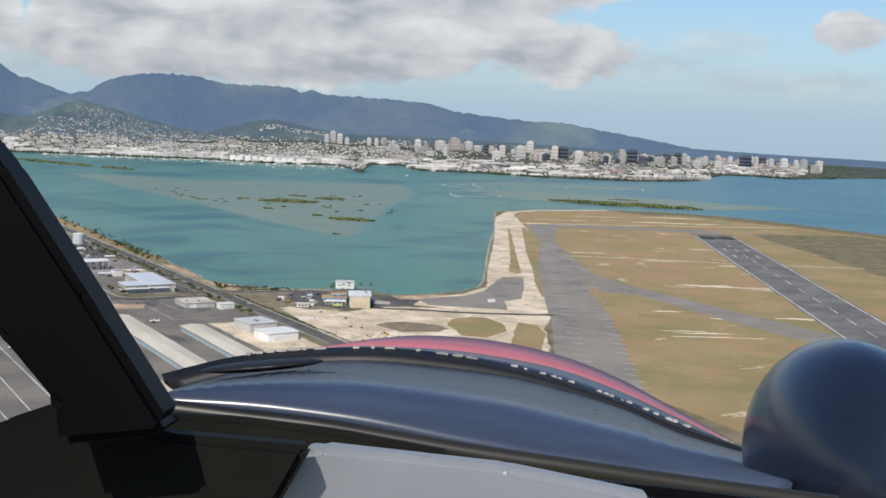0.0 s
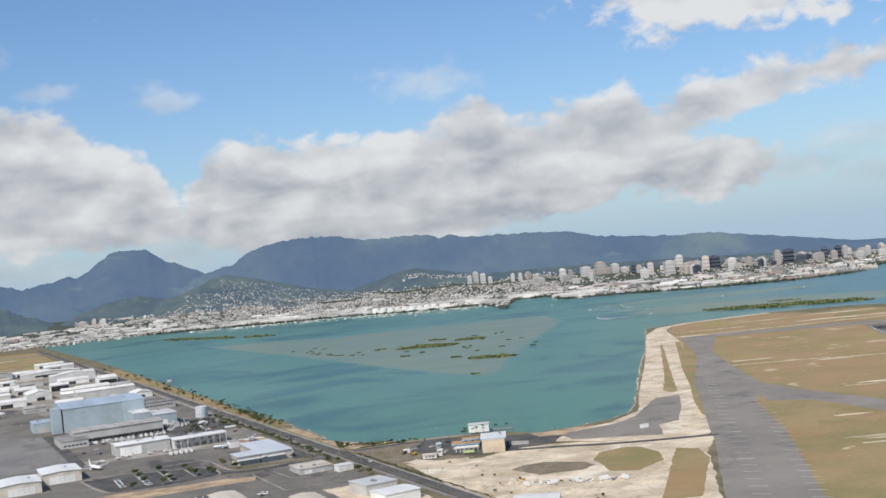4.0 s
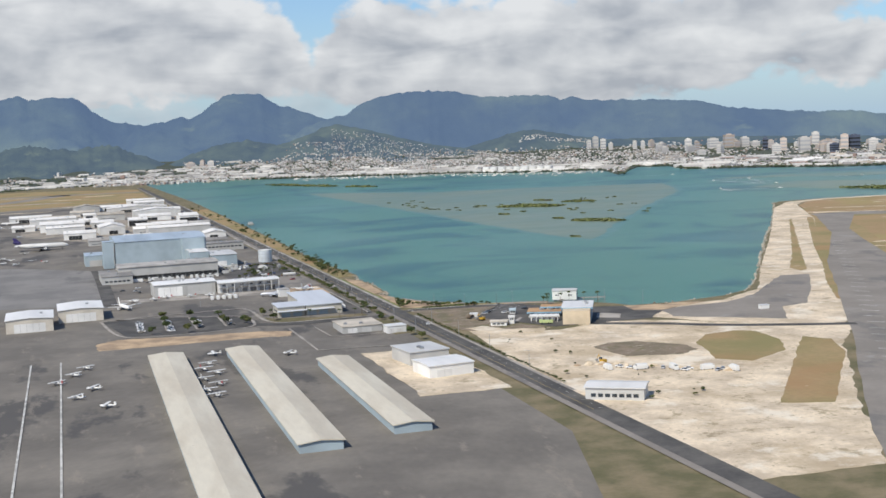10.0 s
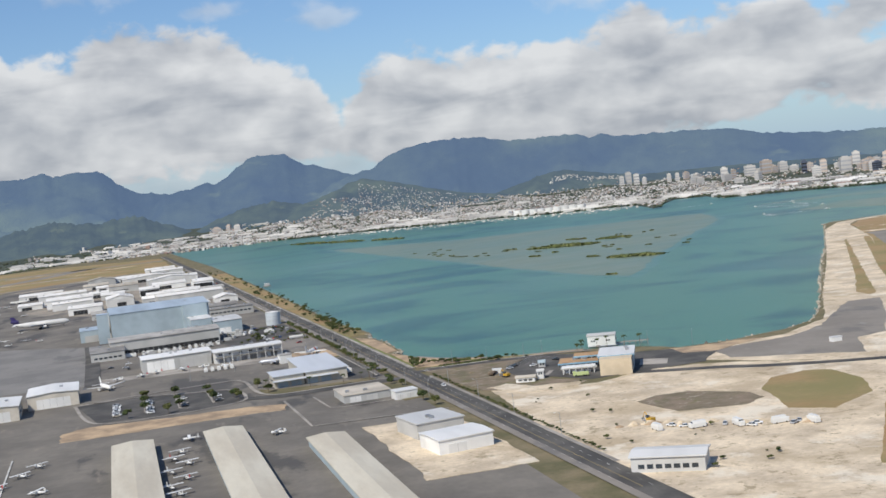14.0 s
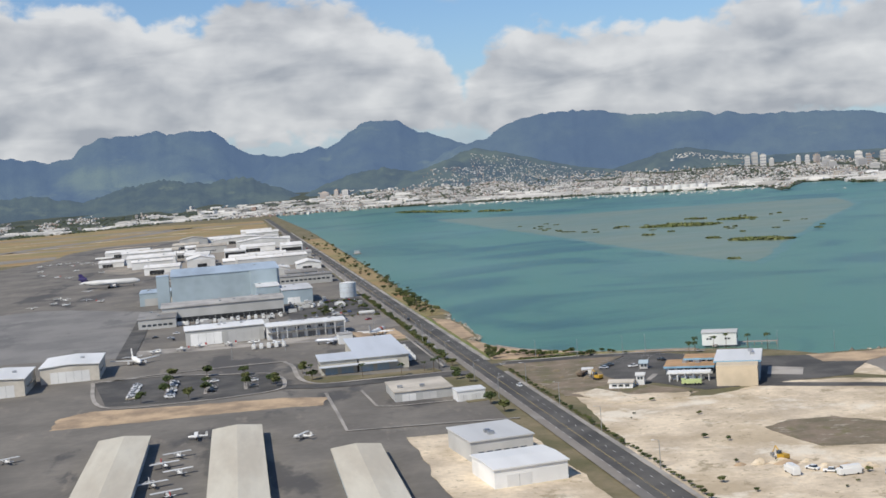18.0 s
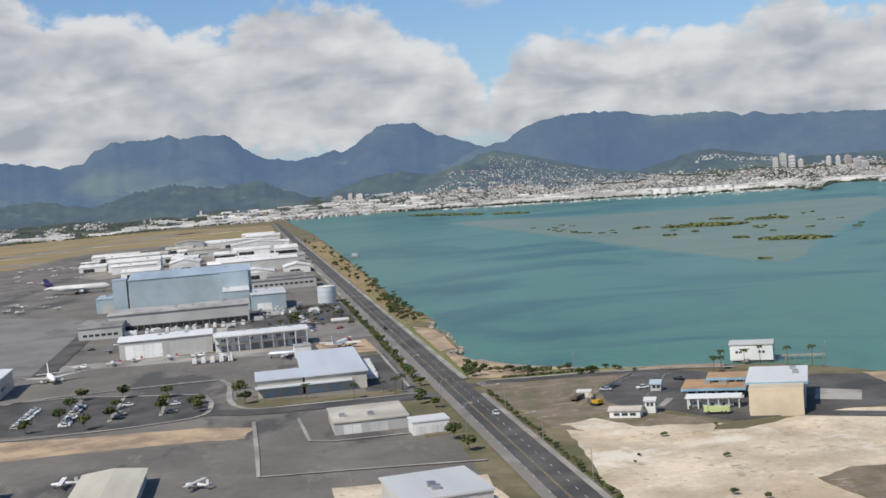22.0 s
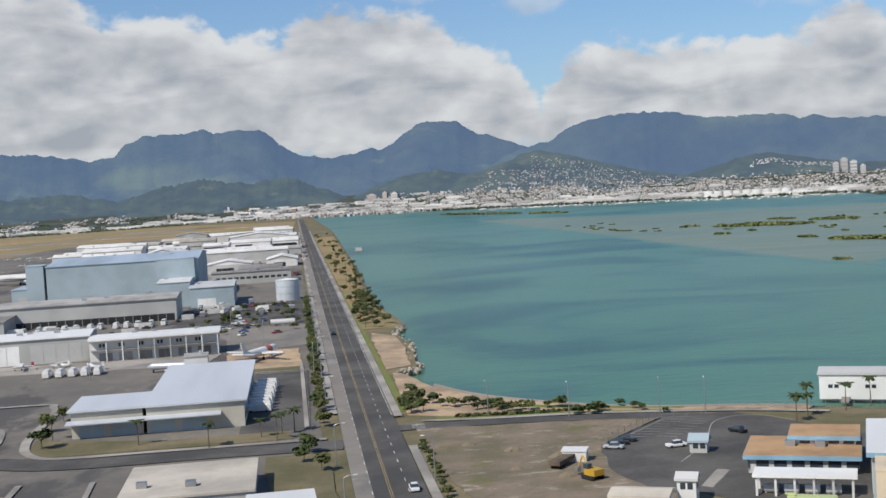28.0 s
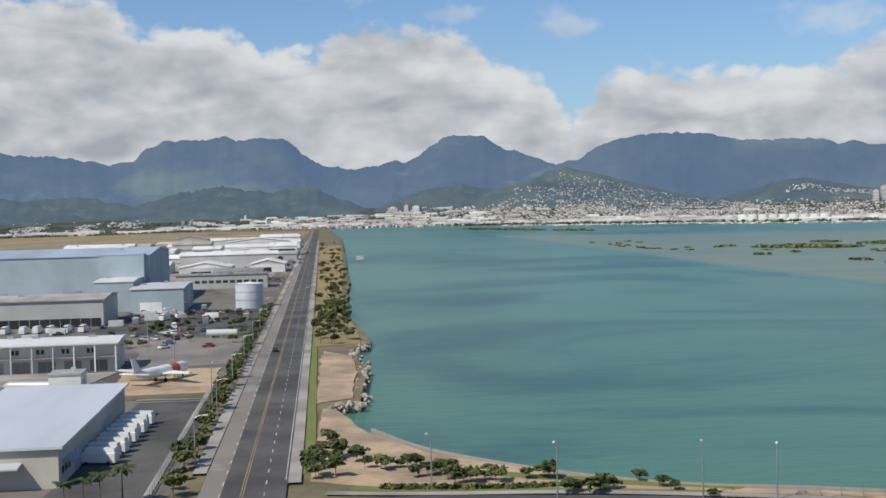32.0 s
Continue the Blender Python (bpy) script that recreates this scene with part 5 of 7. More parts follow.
def palm(seed, h):
    rng = random.Random(seed)
    t = thing("palm_tree", "coconut palm with drooping fronds", "palm", pose(0, 0, -60))
    bm = bmesh.new()
    lean = rng.uniform(-0.6, 0.6)
    for k in range(4):
        tube(bm, (lean * (k / 4) ** 2, 0, h * k / 4 - 0.2), (lean * ((k + 1) / 4) ** 2, 0, h * (k + 1) / 4), 0.2 - 0.03 * k, 0.17 - 0.03 * k, 7)
    part("trunk", bm, BARK, t)
    for k in range(15):
        a, droop, ln = k * 2.4, rng.uniform(0.15, 1.0), rng.uniform(2.1, 2.9)
        bm = bmesh.new()
        prev = None
        for j in range(7):
            s = j / 6
            r, z = ln * s * (1 - 0.25 * droop * s), h + 0.9 * s * (1 - droop) - 1.9 * droop * s * s
            w = 0.55 * math.sin(math.pi * min(1, s * 0.9 + 0.08))
            c = Vector((lean + r * math.cos(a), r * math.sin(a), z))
            n = Vector((-math.sin(a), math.cos(a), 0)) * w
            row = [bm.verts.new(c - n - Vector((0, 0, w * 0.5))), bm.verts.new(c), bm.verts.new(c + n - Vector((0, 0, w * 0.5)))]
            if prev:
                bm.faces.new((prev[0], row[0], row[1], prev[1]))
                bm.faces.new((prev[1], row[1], row[2], prev[2]))
            prev = row
        part("frond", bm, LEAF, t)
    return t


TREES = [tree(k, 4.6, 2.5, LEAF if k % 2 else LEAF2, 170) for k in range(4)]
BUSHES = [tree(20 + k, 2.6, 2.3, LEAF if k % 2 else LEAF2, 140, "shore_bush", "low dark bush on the shore bank") for k in range(4)]
PALMS = [palm(40 + k, 7.0 + k * 0.8) for k in range(3)]
rng = random.Random(5)


def plant(kind, x, y, s=1.0, z=2.1, group=""):
    c = copy_thing(rng.choice(kind), pose(x, y, ground_z(x, y) - 0.04, 0, 0, rng.uniform(0, 360)) @ Matrix.Diagonal((s, s, s * rng.uniform(0.85, 1.15), 1)))
    if group:
        tagged(c, group=group)
    return c


for k in range(58):                      # the planted row beside the road
    y = 36 + k * 6.6 + rng.uniform(-1.5, 1.5)
    plant(TREES, road_x(y) - 11.4 + rng.uniform(-0.7, 0.7), y, rng.uniform(0.55, 1.0), group="roadside trees")
for k in range(34):                      # clumps along the near bank
    u = rng.random()
    x, y = 2 + 62 * u, 60 - 34 * u + rng.uniform(-7, 5) - 14 * u * (1 - u)
    plant(BUSHES, x, y, rng.uniform(0.6, 1.15), group="bank bushes")
for k in range(10):
    plant(TREES, rng.uniform(0, 6), rng.uniform(44, 72), rng.uniform(0.6, 0.9), group="bank trees")
for k in range(84):                     # the bank farther on
    y = 245 + 1250 * rng.random() ** 1.3
    x0 = road_x(y) + 11.5
    x1 = lerp_list([(245, 10), (354, 4), (602, 2), (933, -3), (1250, -8), (1715, -16)], y)
    plant(TREES if rng.random() < 0.6 else BUSHES, rng.uniform(x0, max(x0 + 1, x1)), y, rng.uniform(0.5, 1.15), group="far bank trees")
for k in range(30):
    y = rng.uniform(262, 430)
    plant(BUSHES, rng.uniform(road_x(y) + 11, 6), y, rng.uniform(0.9, 1.7), group="bank thicket")
for k in range(30):
    y = 250 + 620 * rng.random()
    plant(PALMS, rng.uniform(road_x(y) + 11, 3), y, rng.uniform(0.6, 0.95), group="bank palms")
for x, y in ((96, 12), (104, 8), (93, 4), (112, 12), (120, 4), (88, -2), (127, -3)):
    plant(PALMS, x, y, rng.uniform(0.75, 1.0), group="shore palms")
for x, y in ((-32, 23), (-28, 32.5), (-36, 28), (-31, 30), (-90, 46), (-66, 30), (-48, 20)):
    plant(PALMS, x, y, rng.uniform(0.7, 0.95), group="workshop palms")
for x, y in ((-108, 27), (-110, 34), (-122, 30), (-122, 50), (-123, 70), (-141, 28), (-141.5, 52), (-142, 78), (-160, 30), (-160, 56), (-160, 84), (-108, 46), (-148, 12), (-170, 16), (-94, 58), (-93, 74), (-90, 34), (-24, 5), (-25, -4), (-21, -14), (-22, -70), (-20, -88)):
    plant(TREES, x, y, rng.uniform(0.9, 1.35), group="car park trees")
for k in range(16):
    plant(TREES, rng.uniform(-90, -36), rng.uniform(300, 380), rng.uniform(0.5, 0.95), group="yard trees")
for k in range(22):
    plant(BUSHES, rng.uniform(-74, -34), rng.uniform(244, 400), rng.uniform(0.7, 1.4), group="yard bushes")
for k in range(60):                      # hedge beside the south road
    y = 6 - k * 4.2
    plant(BUSHES, road_x(y) + 10.6 + rng.uniform(-0.3, 0.3), y, rng.uniform(0.45, 0.7), group="road hedge")
for k in range(26):
    plant(BUSHES, rng.uniform(10, 62), rng.uniform(-300, -90), rng.uniform(0.3, 0.7), group="coral scrub")
for o in TREES + BUSHES + PALMS:
    for q in [*o.children_recursive, o]:
        bpy.data.objects.remove(q, do_unlink=True)


hd = thing("hedge", "low clipped green hedge along the shore road", "hedge", pose(0, 0, 2.1))
for k in range(17):
    u = k / 16
    bm = bmesh.new()
    leaf_cloud(bm, rng, (14 + 35 * u, 35.5 - 2.6 * u - 1.2 * math.sin(3 * u), 0.45), (1.5, 0.9, 0.55), 46, 0.34)
    part("clump", bm, LEAF if k % 3 else LEAF2, hd)


MANGROVE = surface("mangrove_leaf", (0.115, 0.145, 0.05), 0.9, fine=0.2, broad=0.03, vary=0.35, other=(0.17, 0.18, 0.07), random_by="island")
# paler than LEAF, with distance haze mixed into the leaf colour
FAR_LEAF = surface("hazed_far_tree_leaf", (0.065, 0.085, 0.05), 0.9, fine=0.1, broad=0.02, vary=0.4, other=(0.09, 0.10, 0.06), random_by="island")


def mangrove(x0, y0, x1, y1, width, h, seed, count):
    """A low mangrove islet between two ends."""
    g = random.Random(seed)
    t = thing("mangrove_islet", "low green mangrove islet on the shoal", "islet", pose((x0 + x1) / 2, (y0 + y1) / 2, 0.1), "mangrove islets")
    ln = math.hypot(x1 - x0, y1 - y0)
    an = math.atan2(y1 - y0, x1 - x0)
    bm = bmesh.new()
    for _ in range(count):
        u, v = g.uniform(-0.5, 0.5), g.gauss(0, 0.3)
        k = math.sqrt(max(0.05, 1 - (2 * u) ** 2))
        px, py = u * ln, v * width * k
        leaf_cloud(bm, g, (px * math.cos(an) - py * math.sin(an), px * math.sin(an) + py * math.cos(an), h * 0.3 * k), (width * 0.2 + 1, width * 0.2 + 1, h * 0.2), 12, h * 0.36, 0.5)
    part("canopy", bm, MANGROVE, t)
    bm = bmesh.new()
    ring = [bm.verts.new((math.cos(a) * ln * 0.46 * math.cos(an) - math.sin(a) * width * 0.36 * math.sin(an), math.cos(a) * ln * 0.46 * math.sin(an) + math.sin(a) * width * 0.36 * math.cos(an), 0.35)) for a in [k * 0.2618 for k in range(24)]]
    bm.faces.new(ring)
    part("mudbank", bm, SCRUB, t)


for k, m in enumerate(((404, 1036, 482, 984, 42, 4.0, 190), (518, 1062, 562, 1046, 24, 3.6, 80), (499, 1143, 514, 1108, 14, 3.5, 22), (392, 700, 436, 650, 26, 3.6, 120), (383, 755, 391, 738, 12, 3, 14), (350, 885, 360, 870, 10, 3, 12),
                       (380, 1090, 392, 1070, 10, 3, 12), (303, 490, 311, 480, 7, 2.5, 10), (236, 2400, 344, 2085, 55, 5, 70), (370, 2050, 406, 1945, 30, 5, 36), (985, 1000, 1060, 850, 50, 4.5, 130), (1030, 940, 1150, 765, 62, 5, 190), (1120, 1000, 1165, 960, 18, 3, 24))):
    mangrove(*m[:6], 60 + k, m[6])
g = random.Random(9)
for k in range(46):
    u, v = g.random(), g.random()
    x, y = 300 + 300 * v + g.uniform(-40, 40), 640 + 480 * u
    if 0.32 * (y - 440) + 300 < x < 0.62 * (y - 460) + 325 or (0.1 < v < 0.5 and y > 900):
        mangrove(x, y, x + g.uniform(3, 9), y - g.uniform(2, 8), g.uniform(4, 7), g.uniform(1.8, 3), 200 + k, 5)
g = random.Random(19)
for k in range(14):
    x, y = 290 + g.uniform(-10, 60), 1010 + k * 24 + g.uniform(-10, 10)
    mangrove(x, y, x + 6, y - 6, 5, 2.2, 300 + k, 4)


# ---- vehicles ----
def car_kind(paint, length=4.5, width=1.8, high=1.45, van=False, name="car", label="parked car"):
    c = thing(name, label, "car" if not van else "van", pose(0, 0, -50))
    l, w, h = length / 2, width / 2, high
    bm = bmesh.new()
    v = box(bm, -w, -l, 0.28, w, l, h * (0.6 if not van else 0.75))
    bmesh.ops.bevel(bm, geom=bm.edges[:], offset=0.12, segments=1, affect="EDGES")
    part("body", bm, paint, c)
    bm = bmesh.new()
    y0, y1 = (-l * 0.62, l * 0.42) if not van else (-l * 0.97, l * 0.7)
    v = box(bm, -w * 0.9, y0, h * 0.55, w * 0.9, y1, h)
    for q in v[4:]:
        q.co.x *= 0.84
        q.co.y = q.co.y * (0.72 if not van else 0.96)
    part("cabin", bm, GLASS if not van else paint, c)
    bm = boxes((-w * 0.72, y0 * 0.66 if not van else -l * 0.9, h - 0.02, w * 0.72, y1 * 0.66, h + 0.04))
    part("roof", bm, paint, c)
    if van:
        part("windscreen", boxes((-w * 0.8, y1 - 0.05, h * 0.6, w * 0.8, y1 + 0.06, h * 0.92)), GLASS, c)
    for sx in (-1, 1):
        for sy in (-0.62, 0.62):
            bm = bmesh.new()
            tube(bm, (sx * (w - 0.16), sy * l, 0.32), (sx * (w + 0.02), sy * l, 0.32), 0.32, 0.32, 12)
            part("wheel", bm, RUBBER, c)
    return c


PAINTS = {"white": (0.75, 0.75, 0.74), "silver": (0.42, 0.43, 0.45), "black": (0.02, 0.02, 0.022), "red": (0.32, 0.03, 0.03), "blue": (0.05, 0.09, 0.22), "beige": (0.40, 0.35, 0.27)}
CARS = [car_kind(surface(n + "_car_paint", c, 0.3, vary=0.05, spec=0.5), 4.5, 1.8, 1.45, False, "car", "parked %s car on the asphalt" % n) for n, c in PAINTS.items()]
VANS = [car_kind(surface("van_paint", (0.72, 0.72, 0.70), 0.35, vary=0.08), 7.0, 2.3, 2.9, True, "box_truck", "white box truck parked in the yard")]
rng = random.Random(8)


def park(kind, x, y, rot, z=2.16, group="parked cars"):
    return tagged(copy_thing(rng.choice(kind), pose(x, y, ground_z(x, y), 0, 0, rot)), group=group)


for k in range(9):
    park(VANS, -38.5 - 0.5 * (k % 2), 66 + k * 5.2, 84 + rng.uniform(-6, 6), group="box trucks")
for x0 in (-176, -157.5, -138, -118.5):
    for k in range(17):
        if rng.random() < (0.6 if x0 < -150 else 0.35):
            park(CARS[:3] + CARS[:2] + CARS[5:], x0 + rng.uniform(-0.4, 0.4), 23.5 + 2.9 * k, 90 + rng.choice((0, 180)) + rng.uniform(-2, 2))
for k in range(16):
    if rng.random() < 0.8:
        park(CARS, -180 + 6.2 * k, 338 + 0.3 * k, rng.choice((2, 182)))
for k in range(26):
    park(CARS, rng.uniform(-90, -38), rng.uniform(386, 420) if k % 2 else rng.uniform(250, 330), rng.uniform(0, 360))
for x, y, r in ((44, -11, 70), (46.4, -8.6, 66), (55, -18, 100), (42, -15, 62), (72, -8, 30)):
    park(CARS[:1] if x == 55 else CARS[1:3], x, y, r)
for k, (o, y, r) in enumerate(((4.6, -38, 1.6), (-2, 238, 181.6), (5, 560, 1.6), (-5, 900, 181.6))):
    park(CARS[:1] if k == 0 else CARS[1:3], road_x(y) + o, y, r, 2.24, "cars on the road")
for k in range(6):
    park(VANS, rng.uniform(-92, -40), rng.uniform(300, 420), rng.uniform(0, 360), group="yard trucks")
for k in range(14):
    park(VANS, -176 + 6 * k + rng.uniform(-1, 1), 330 + rng.uniform(-2, 2), rng.choice((0, 90, 180)), group="yard trucks")
for k in range(26):
    park(CARS[:3], rng.uniform(-190, -60), rng.uniform(236, 325), rng.choice((2, 92)) + rng.uniform(-5, 5), group="yard cars")
for k in range(5):
    park(VANS, -118 + 4.4 * k, 168, 0, group="box trucks")
for k in range(30):
    park(CARS, rng.uniform(-70, -40), rng.uniform(640, 1400), rng.uniform(0, 360), group="far parked cars")


def light_plane(label="small white propeller plane parked on the apron", span=10.5, length=7.8, band=None):
    p = thing("light_aircraft", label, "airplane", pose(0, 0, -50))
    bm = bmesh.new()
    prof = [(-0.5, 0.35, 0.15), (-0.42, 0.5, 0.42), (-0.1, 0.62, 0.62), (0.1, 0.5, 0.5), (0.5, 0.16, 0.16)]
    prev = None
    for s, w, h in prof:
        ring = [bm.verts.new((w * math.cos(a * 0.785) * 0.9, -s * length, 1.35 + h * math.sin(a * 0.785))) for a in range(8)]
        if prev:
            for k in range(8):
                bm.faces.new((prev[k], prev[(k + 1) % 8], ring[(k + 1) % 8], ring[k]))
        else:
            bm.faces.new(ring)
        prev = ring
    bm.faces.new(prev[::-1])
    bmesh.ops.recalc_face_normals(bm, faces=bm.faces[:])
    part("fuselage", bm, WHITE, p)
    part("wing", boxes((-span / 2, 0.0, 1.95, span / 2, 1.5, 2.1)), WHITE, p)
    part("tailplane", boxes((-1.8, -length * 0.5, 1.5, 1.8, -length * 0.5 + 0.8, 1.58)), WHITE, p)
    part("fin", boxes((-0.06, -length * 0.5, 1.5, 0.06, -length * 0.5 + 1.0, 2.9)), band or WHITE, p)
    part("windscreen", boxes((-0.5, 0.9, 1.65, 0.5, 1.7, 1.94)), GLASS, p)
    part("propeller", boxes((-0.95, length * 0.5 + 0.05, 1.28, 0.95, length * 0.5 + 0.1, 1.42)), DARK, p)
    for x, y in ((-1.1, 0.6), (1.1, 0.6), (0, length * 0.38)):
        bm = bmesh.new()
        tube(bm, (x - 0.08, y, 0.25), (x + 0.08, y, 0.25), 0.25, 0.25, 10)
        part("wheel", bm, RUBBER, p)
        part("strut", boxes((x - 0.04, y - 0.04, 0.3, x + 0.04, y + 0.04, 1.2)), STEEL, p)
    return p


def jet(name, label, length, span, radius, tail, body=WHITE, engines=2, band=None):
    """A parked jet or transport: tube fuselage, swept wings, tail and engines; nose towards +y."""
    p = thing(name, label, "airplane", pose(0, 0, -50))
    bm = bmesh.new()
    prev = None
    for s, k in ((0.5, 0.05), (0.485, 0.35), (0.45, 0.75), (0.4, 1.0), (-0.25, 1.0), (-0.42, 0.6), (-0.5, 0.15)):
        zc = radius * 1.9 + (radius * (1 - k) * 0.6 if s < 0 else -radius * (1 - k) * 0.2)
        ring = [bm.verts.new((radius * k * math.cos(a * 0.3927), s * length, zc + radius * k * math.sin(a * 0.3927))) for a in range(16)]
        if prev:
            for q in range(16):
                bm.faces.new((prev[q], prev[(q + 1) % 16], ring[(q + 1) % 16], ring[q]))
        prev = ring
    bmesh.ops.recalc_face_normals(bm, faces=bm.faces[:])
    for f in bm.faces:
        f.smooth = True
    part("fuselage", bm, body, p)
    if band:
        bm = bmesh.new()
        tube(bm, (0, length * 0.12, radius * 1.9), (0, length * 0.27, radius * 1.9), radius * 1.02, radius * 1.02, 16, False)
        part("band", bm, band, p)
    for s in (-1, 1):
        bm = bmesh.new()
        z = radius * 1.5
        v = [bm.verts.new(c) for c in ((s * radius * 0.8, length * 0.12, z), (s * radius * 0.8, -length * 0.08, z), (s * span / 2, -length * 0.16, z + span * 0.03), (s * span / 2, -length * 0.115, z + span * 0.03))]
        u = [bm.verts.new(q.co + Vector((0, 0, radius * 0.25))) for q in v]
        bm.faces.new(v)
        bm.faces.new(u)
        for k in range(4):
            bm.faces.new((v[k], v[(k + 1) % 4], u[(k + 1) % 4], u[k]))
        bmesh.ops.recalc_face_normals(bm, faces=bm.faces[:])
        part("wing", bm, body, p)
        part("tailplane", boxes((min(0, s * span * 0.2), -length * 0.5, radius * 2.2, max(0, s * span * 0.2), -length * 0.43, radius * 2.35)), body, p)
        bm = bmesh.new()
        tube(bm, (s * span * 0.17, length * 0.02, radius * 0.95), (s * span * 0.17, length * 0.11, radius * 0.95), radius * 0.38, radius * 0.5, 12)
        part("engine", bm, body, p)
        bm = bmesh.new()
        tube(bm, (s * radius * 1.1 - 0.3, -length * 0.03, radius * 0.35), (s * radius * 1.1 + 0.3, -length * 0.03, radius * 0.35), radius * 0.35, radius * 0.35, 10)
        part("wheel", bm, RUBBER, p)
        part("strut", boxes((s * radius * 1.1 - 0.12, -length * 0.03 - 0.12, radius * 0.4, s * radius * 1.1 + 0.12, -length * 0.03 + 0.12, radius * 1.6)), STEEL, p)
    part("nose_gear", boxes((-0.25, length * 0.38, 0, 0.25, length * 0.38 + 0.5, radius * 1.2)), RUBBER, p)
    bm = bmesh.new()
    pts = [(-0.36, radius * 2.5), (-0.5, radius * 2.5), (-0.545, radius * 2.5 + span * 0.17), (-0.48, radius * 2.5 + span * 0.17)]
    lo = [bm.verts.new((-0.12, y * length, z)) for y, z in pts]
    hi = [bm.verts.new((0.12, y * length, z)) for y, z in pts]
    bm.faces.new(lo)
    bm.faces.new(hi[::-1])
    for k in range(4):
        bm.faces.new((lo[k], hi[k], hi[(k + 1) % 4], lo[(k + 1) % 4]))
    bmesh.ops.recalc_face_normals(bm, faces=bm.faces[:])
    part("fin", bm, tail, p)
    if engines == 3:
        bm = bmesh.new()
        tube(bm, (0, -length * 0.54, radius * 3.6), (0, -length * 0.4, radius * 3.6), radius * 0.4, radius * 0.5, 12)
        part("engine", bm, tail, p)
    return p


CORALRED = surface("red_orange_paint", (0.50, 0.13, 0.075), 0.5, vary=0.2)
BARE = surface("bare_aluminium", (0.52, 0.54, 0.57), 0.4, 0.35, vary=0.15)
J = jet("cargo_jet", "large white cargo jet with a purple tail by the hangar", 60, 51, 3.0, NAVY, WHITE, 3)
J.matrix_basis = pose(-262, 742, ground_z(-262, 742), 0, 0, -96)
J = jet("old_airliner", "old white airliner with a red-orange band, parked on bare earth", 25, 23, 1.5, WHITE, WHITE, 2, CORALRED)
J.matrix_basis = pose(-44, 176, ground_z(-44, 176), 0, 0, -26)
J = jet("twin_transport", "bare metal twin-engined transport parked by the workshop", 19, 24, 1.2, BARE, BARE)
J.matrix_basis = pose(-73, 160, ground_z(-73, 160), 0, 0, 80)
J = jet("turboprop", "white turboprop parked beside the car park", 22, 28, 1.4, WHITE, WHITE)
J.matrix_basis = pose(-184, 150, ground_z(-184, 150), 0, 0, 197)
BOX_PAINT = surface("container_paint", (0.55, 0.55, 0.53), 0.6, vary=0.25, fine=0.8, broad=0.2, random_by="object")
for k in range(34):
    x, y = (rng.uniform(-190, -100), rng.uniform(244, 330)) if k % 3 == 0 else (rng.uniform(-92, -36), rng.uniform(340, 424)) if k % 3 == 1 else (rng.uniform(-180, -60), rng.uniform(620, 1000))
    ct = thing("cargo_container", "pale steel cargo container in the airport yard", "container", pose(x, y, ground_z(x, y), 0, 0, rng.choice((2, 92)) + rng.uniform(-4, 4)), "yard containers")
    part("body", boxes((-1.2, -3, 0.15, 1.2, 3, 2.6)), BOX_PAINT, ct)
    part("skid", boxes((-1.1, -2.9, 0, -0.8, 2.9, 0.15), (0.8, -2.9, 0, 1.1, 2.9, 0.15)), DARK, ct)
    part("door", boxes((-1.1, -3.06, 0.25, -0.04, -2.98, 2.5), (0.04, -3.06, 0.25, 1.1, -2.98, 2.5)), STEEL, ct)
LP = [light_plane(), light_plane("small white plane with a red fin on the apron", band=RED)]
for x, y, r in ((-150, 196, 80), (-132, 192, 100), (-118, 190, 70), (-160, 188, 95), (-104, 178, 110), (-176, 186, 60), (-146, -110, 20), (-150, -124, 200), (-144, -138, 20), (-152, -152, 200), (-146, -168, 20), (-153, -182, 200), (-216, -108, 40),
                (-224, -128, 40), (-206, -150, 60), (-214, -170, 50), (-200, -196, 70), (-210, -90, 30), (-330, 930, 30), (-348, 960, 80), (-300, 980, 120), (-372, 1010, 40), (-340, 1060, 100), (-390, 1100, 60), (-318, 1150, 20), (-300, 640, 60), (-290, 620, 30),
                (-60, 300, 60), (-150, -196, 20), (-140, -80, 90), (-100, -100, 60), (-360, 1180, 40), (-410, 1220, 50), (-280, 700, 10)) + tuple((-400 + 9 * k + (k * 37 % 17), 1240 - 11 * k + (k * 53 % 40), 30 + 47 * k) for k in range(14)) + tuple((-310 + 14 * k, 560 + (k * 29 % 50), 60 * k) for k in range(5)):
    copy_thing(rng.choice((LP[0], LP[0], LP[0], LP[1])), pose(x, y, ground_z(x, y), 0, 0, r))
for k in range(13):
    park(VANS if k % 3 == 0 else CARS[:2], 40 + 4.4 * k + (k * 7 % 4), -222 - 2.9 * k + (k * 5 % 7), 30 * k, group="works vehicles")
for o in CARS + VANS + LP:
    for q in [*o.children_recursive, o]:
        bpy.data.objects.remove(q, do_unlink=True)
J = jet("apron_jet", "white regional jet far across the apron", 30, 28, 1.5, WHITE)
J.matrix_basis = pose(-330, 1280, ground_z(-330, 1280), 0, 0, 70)

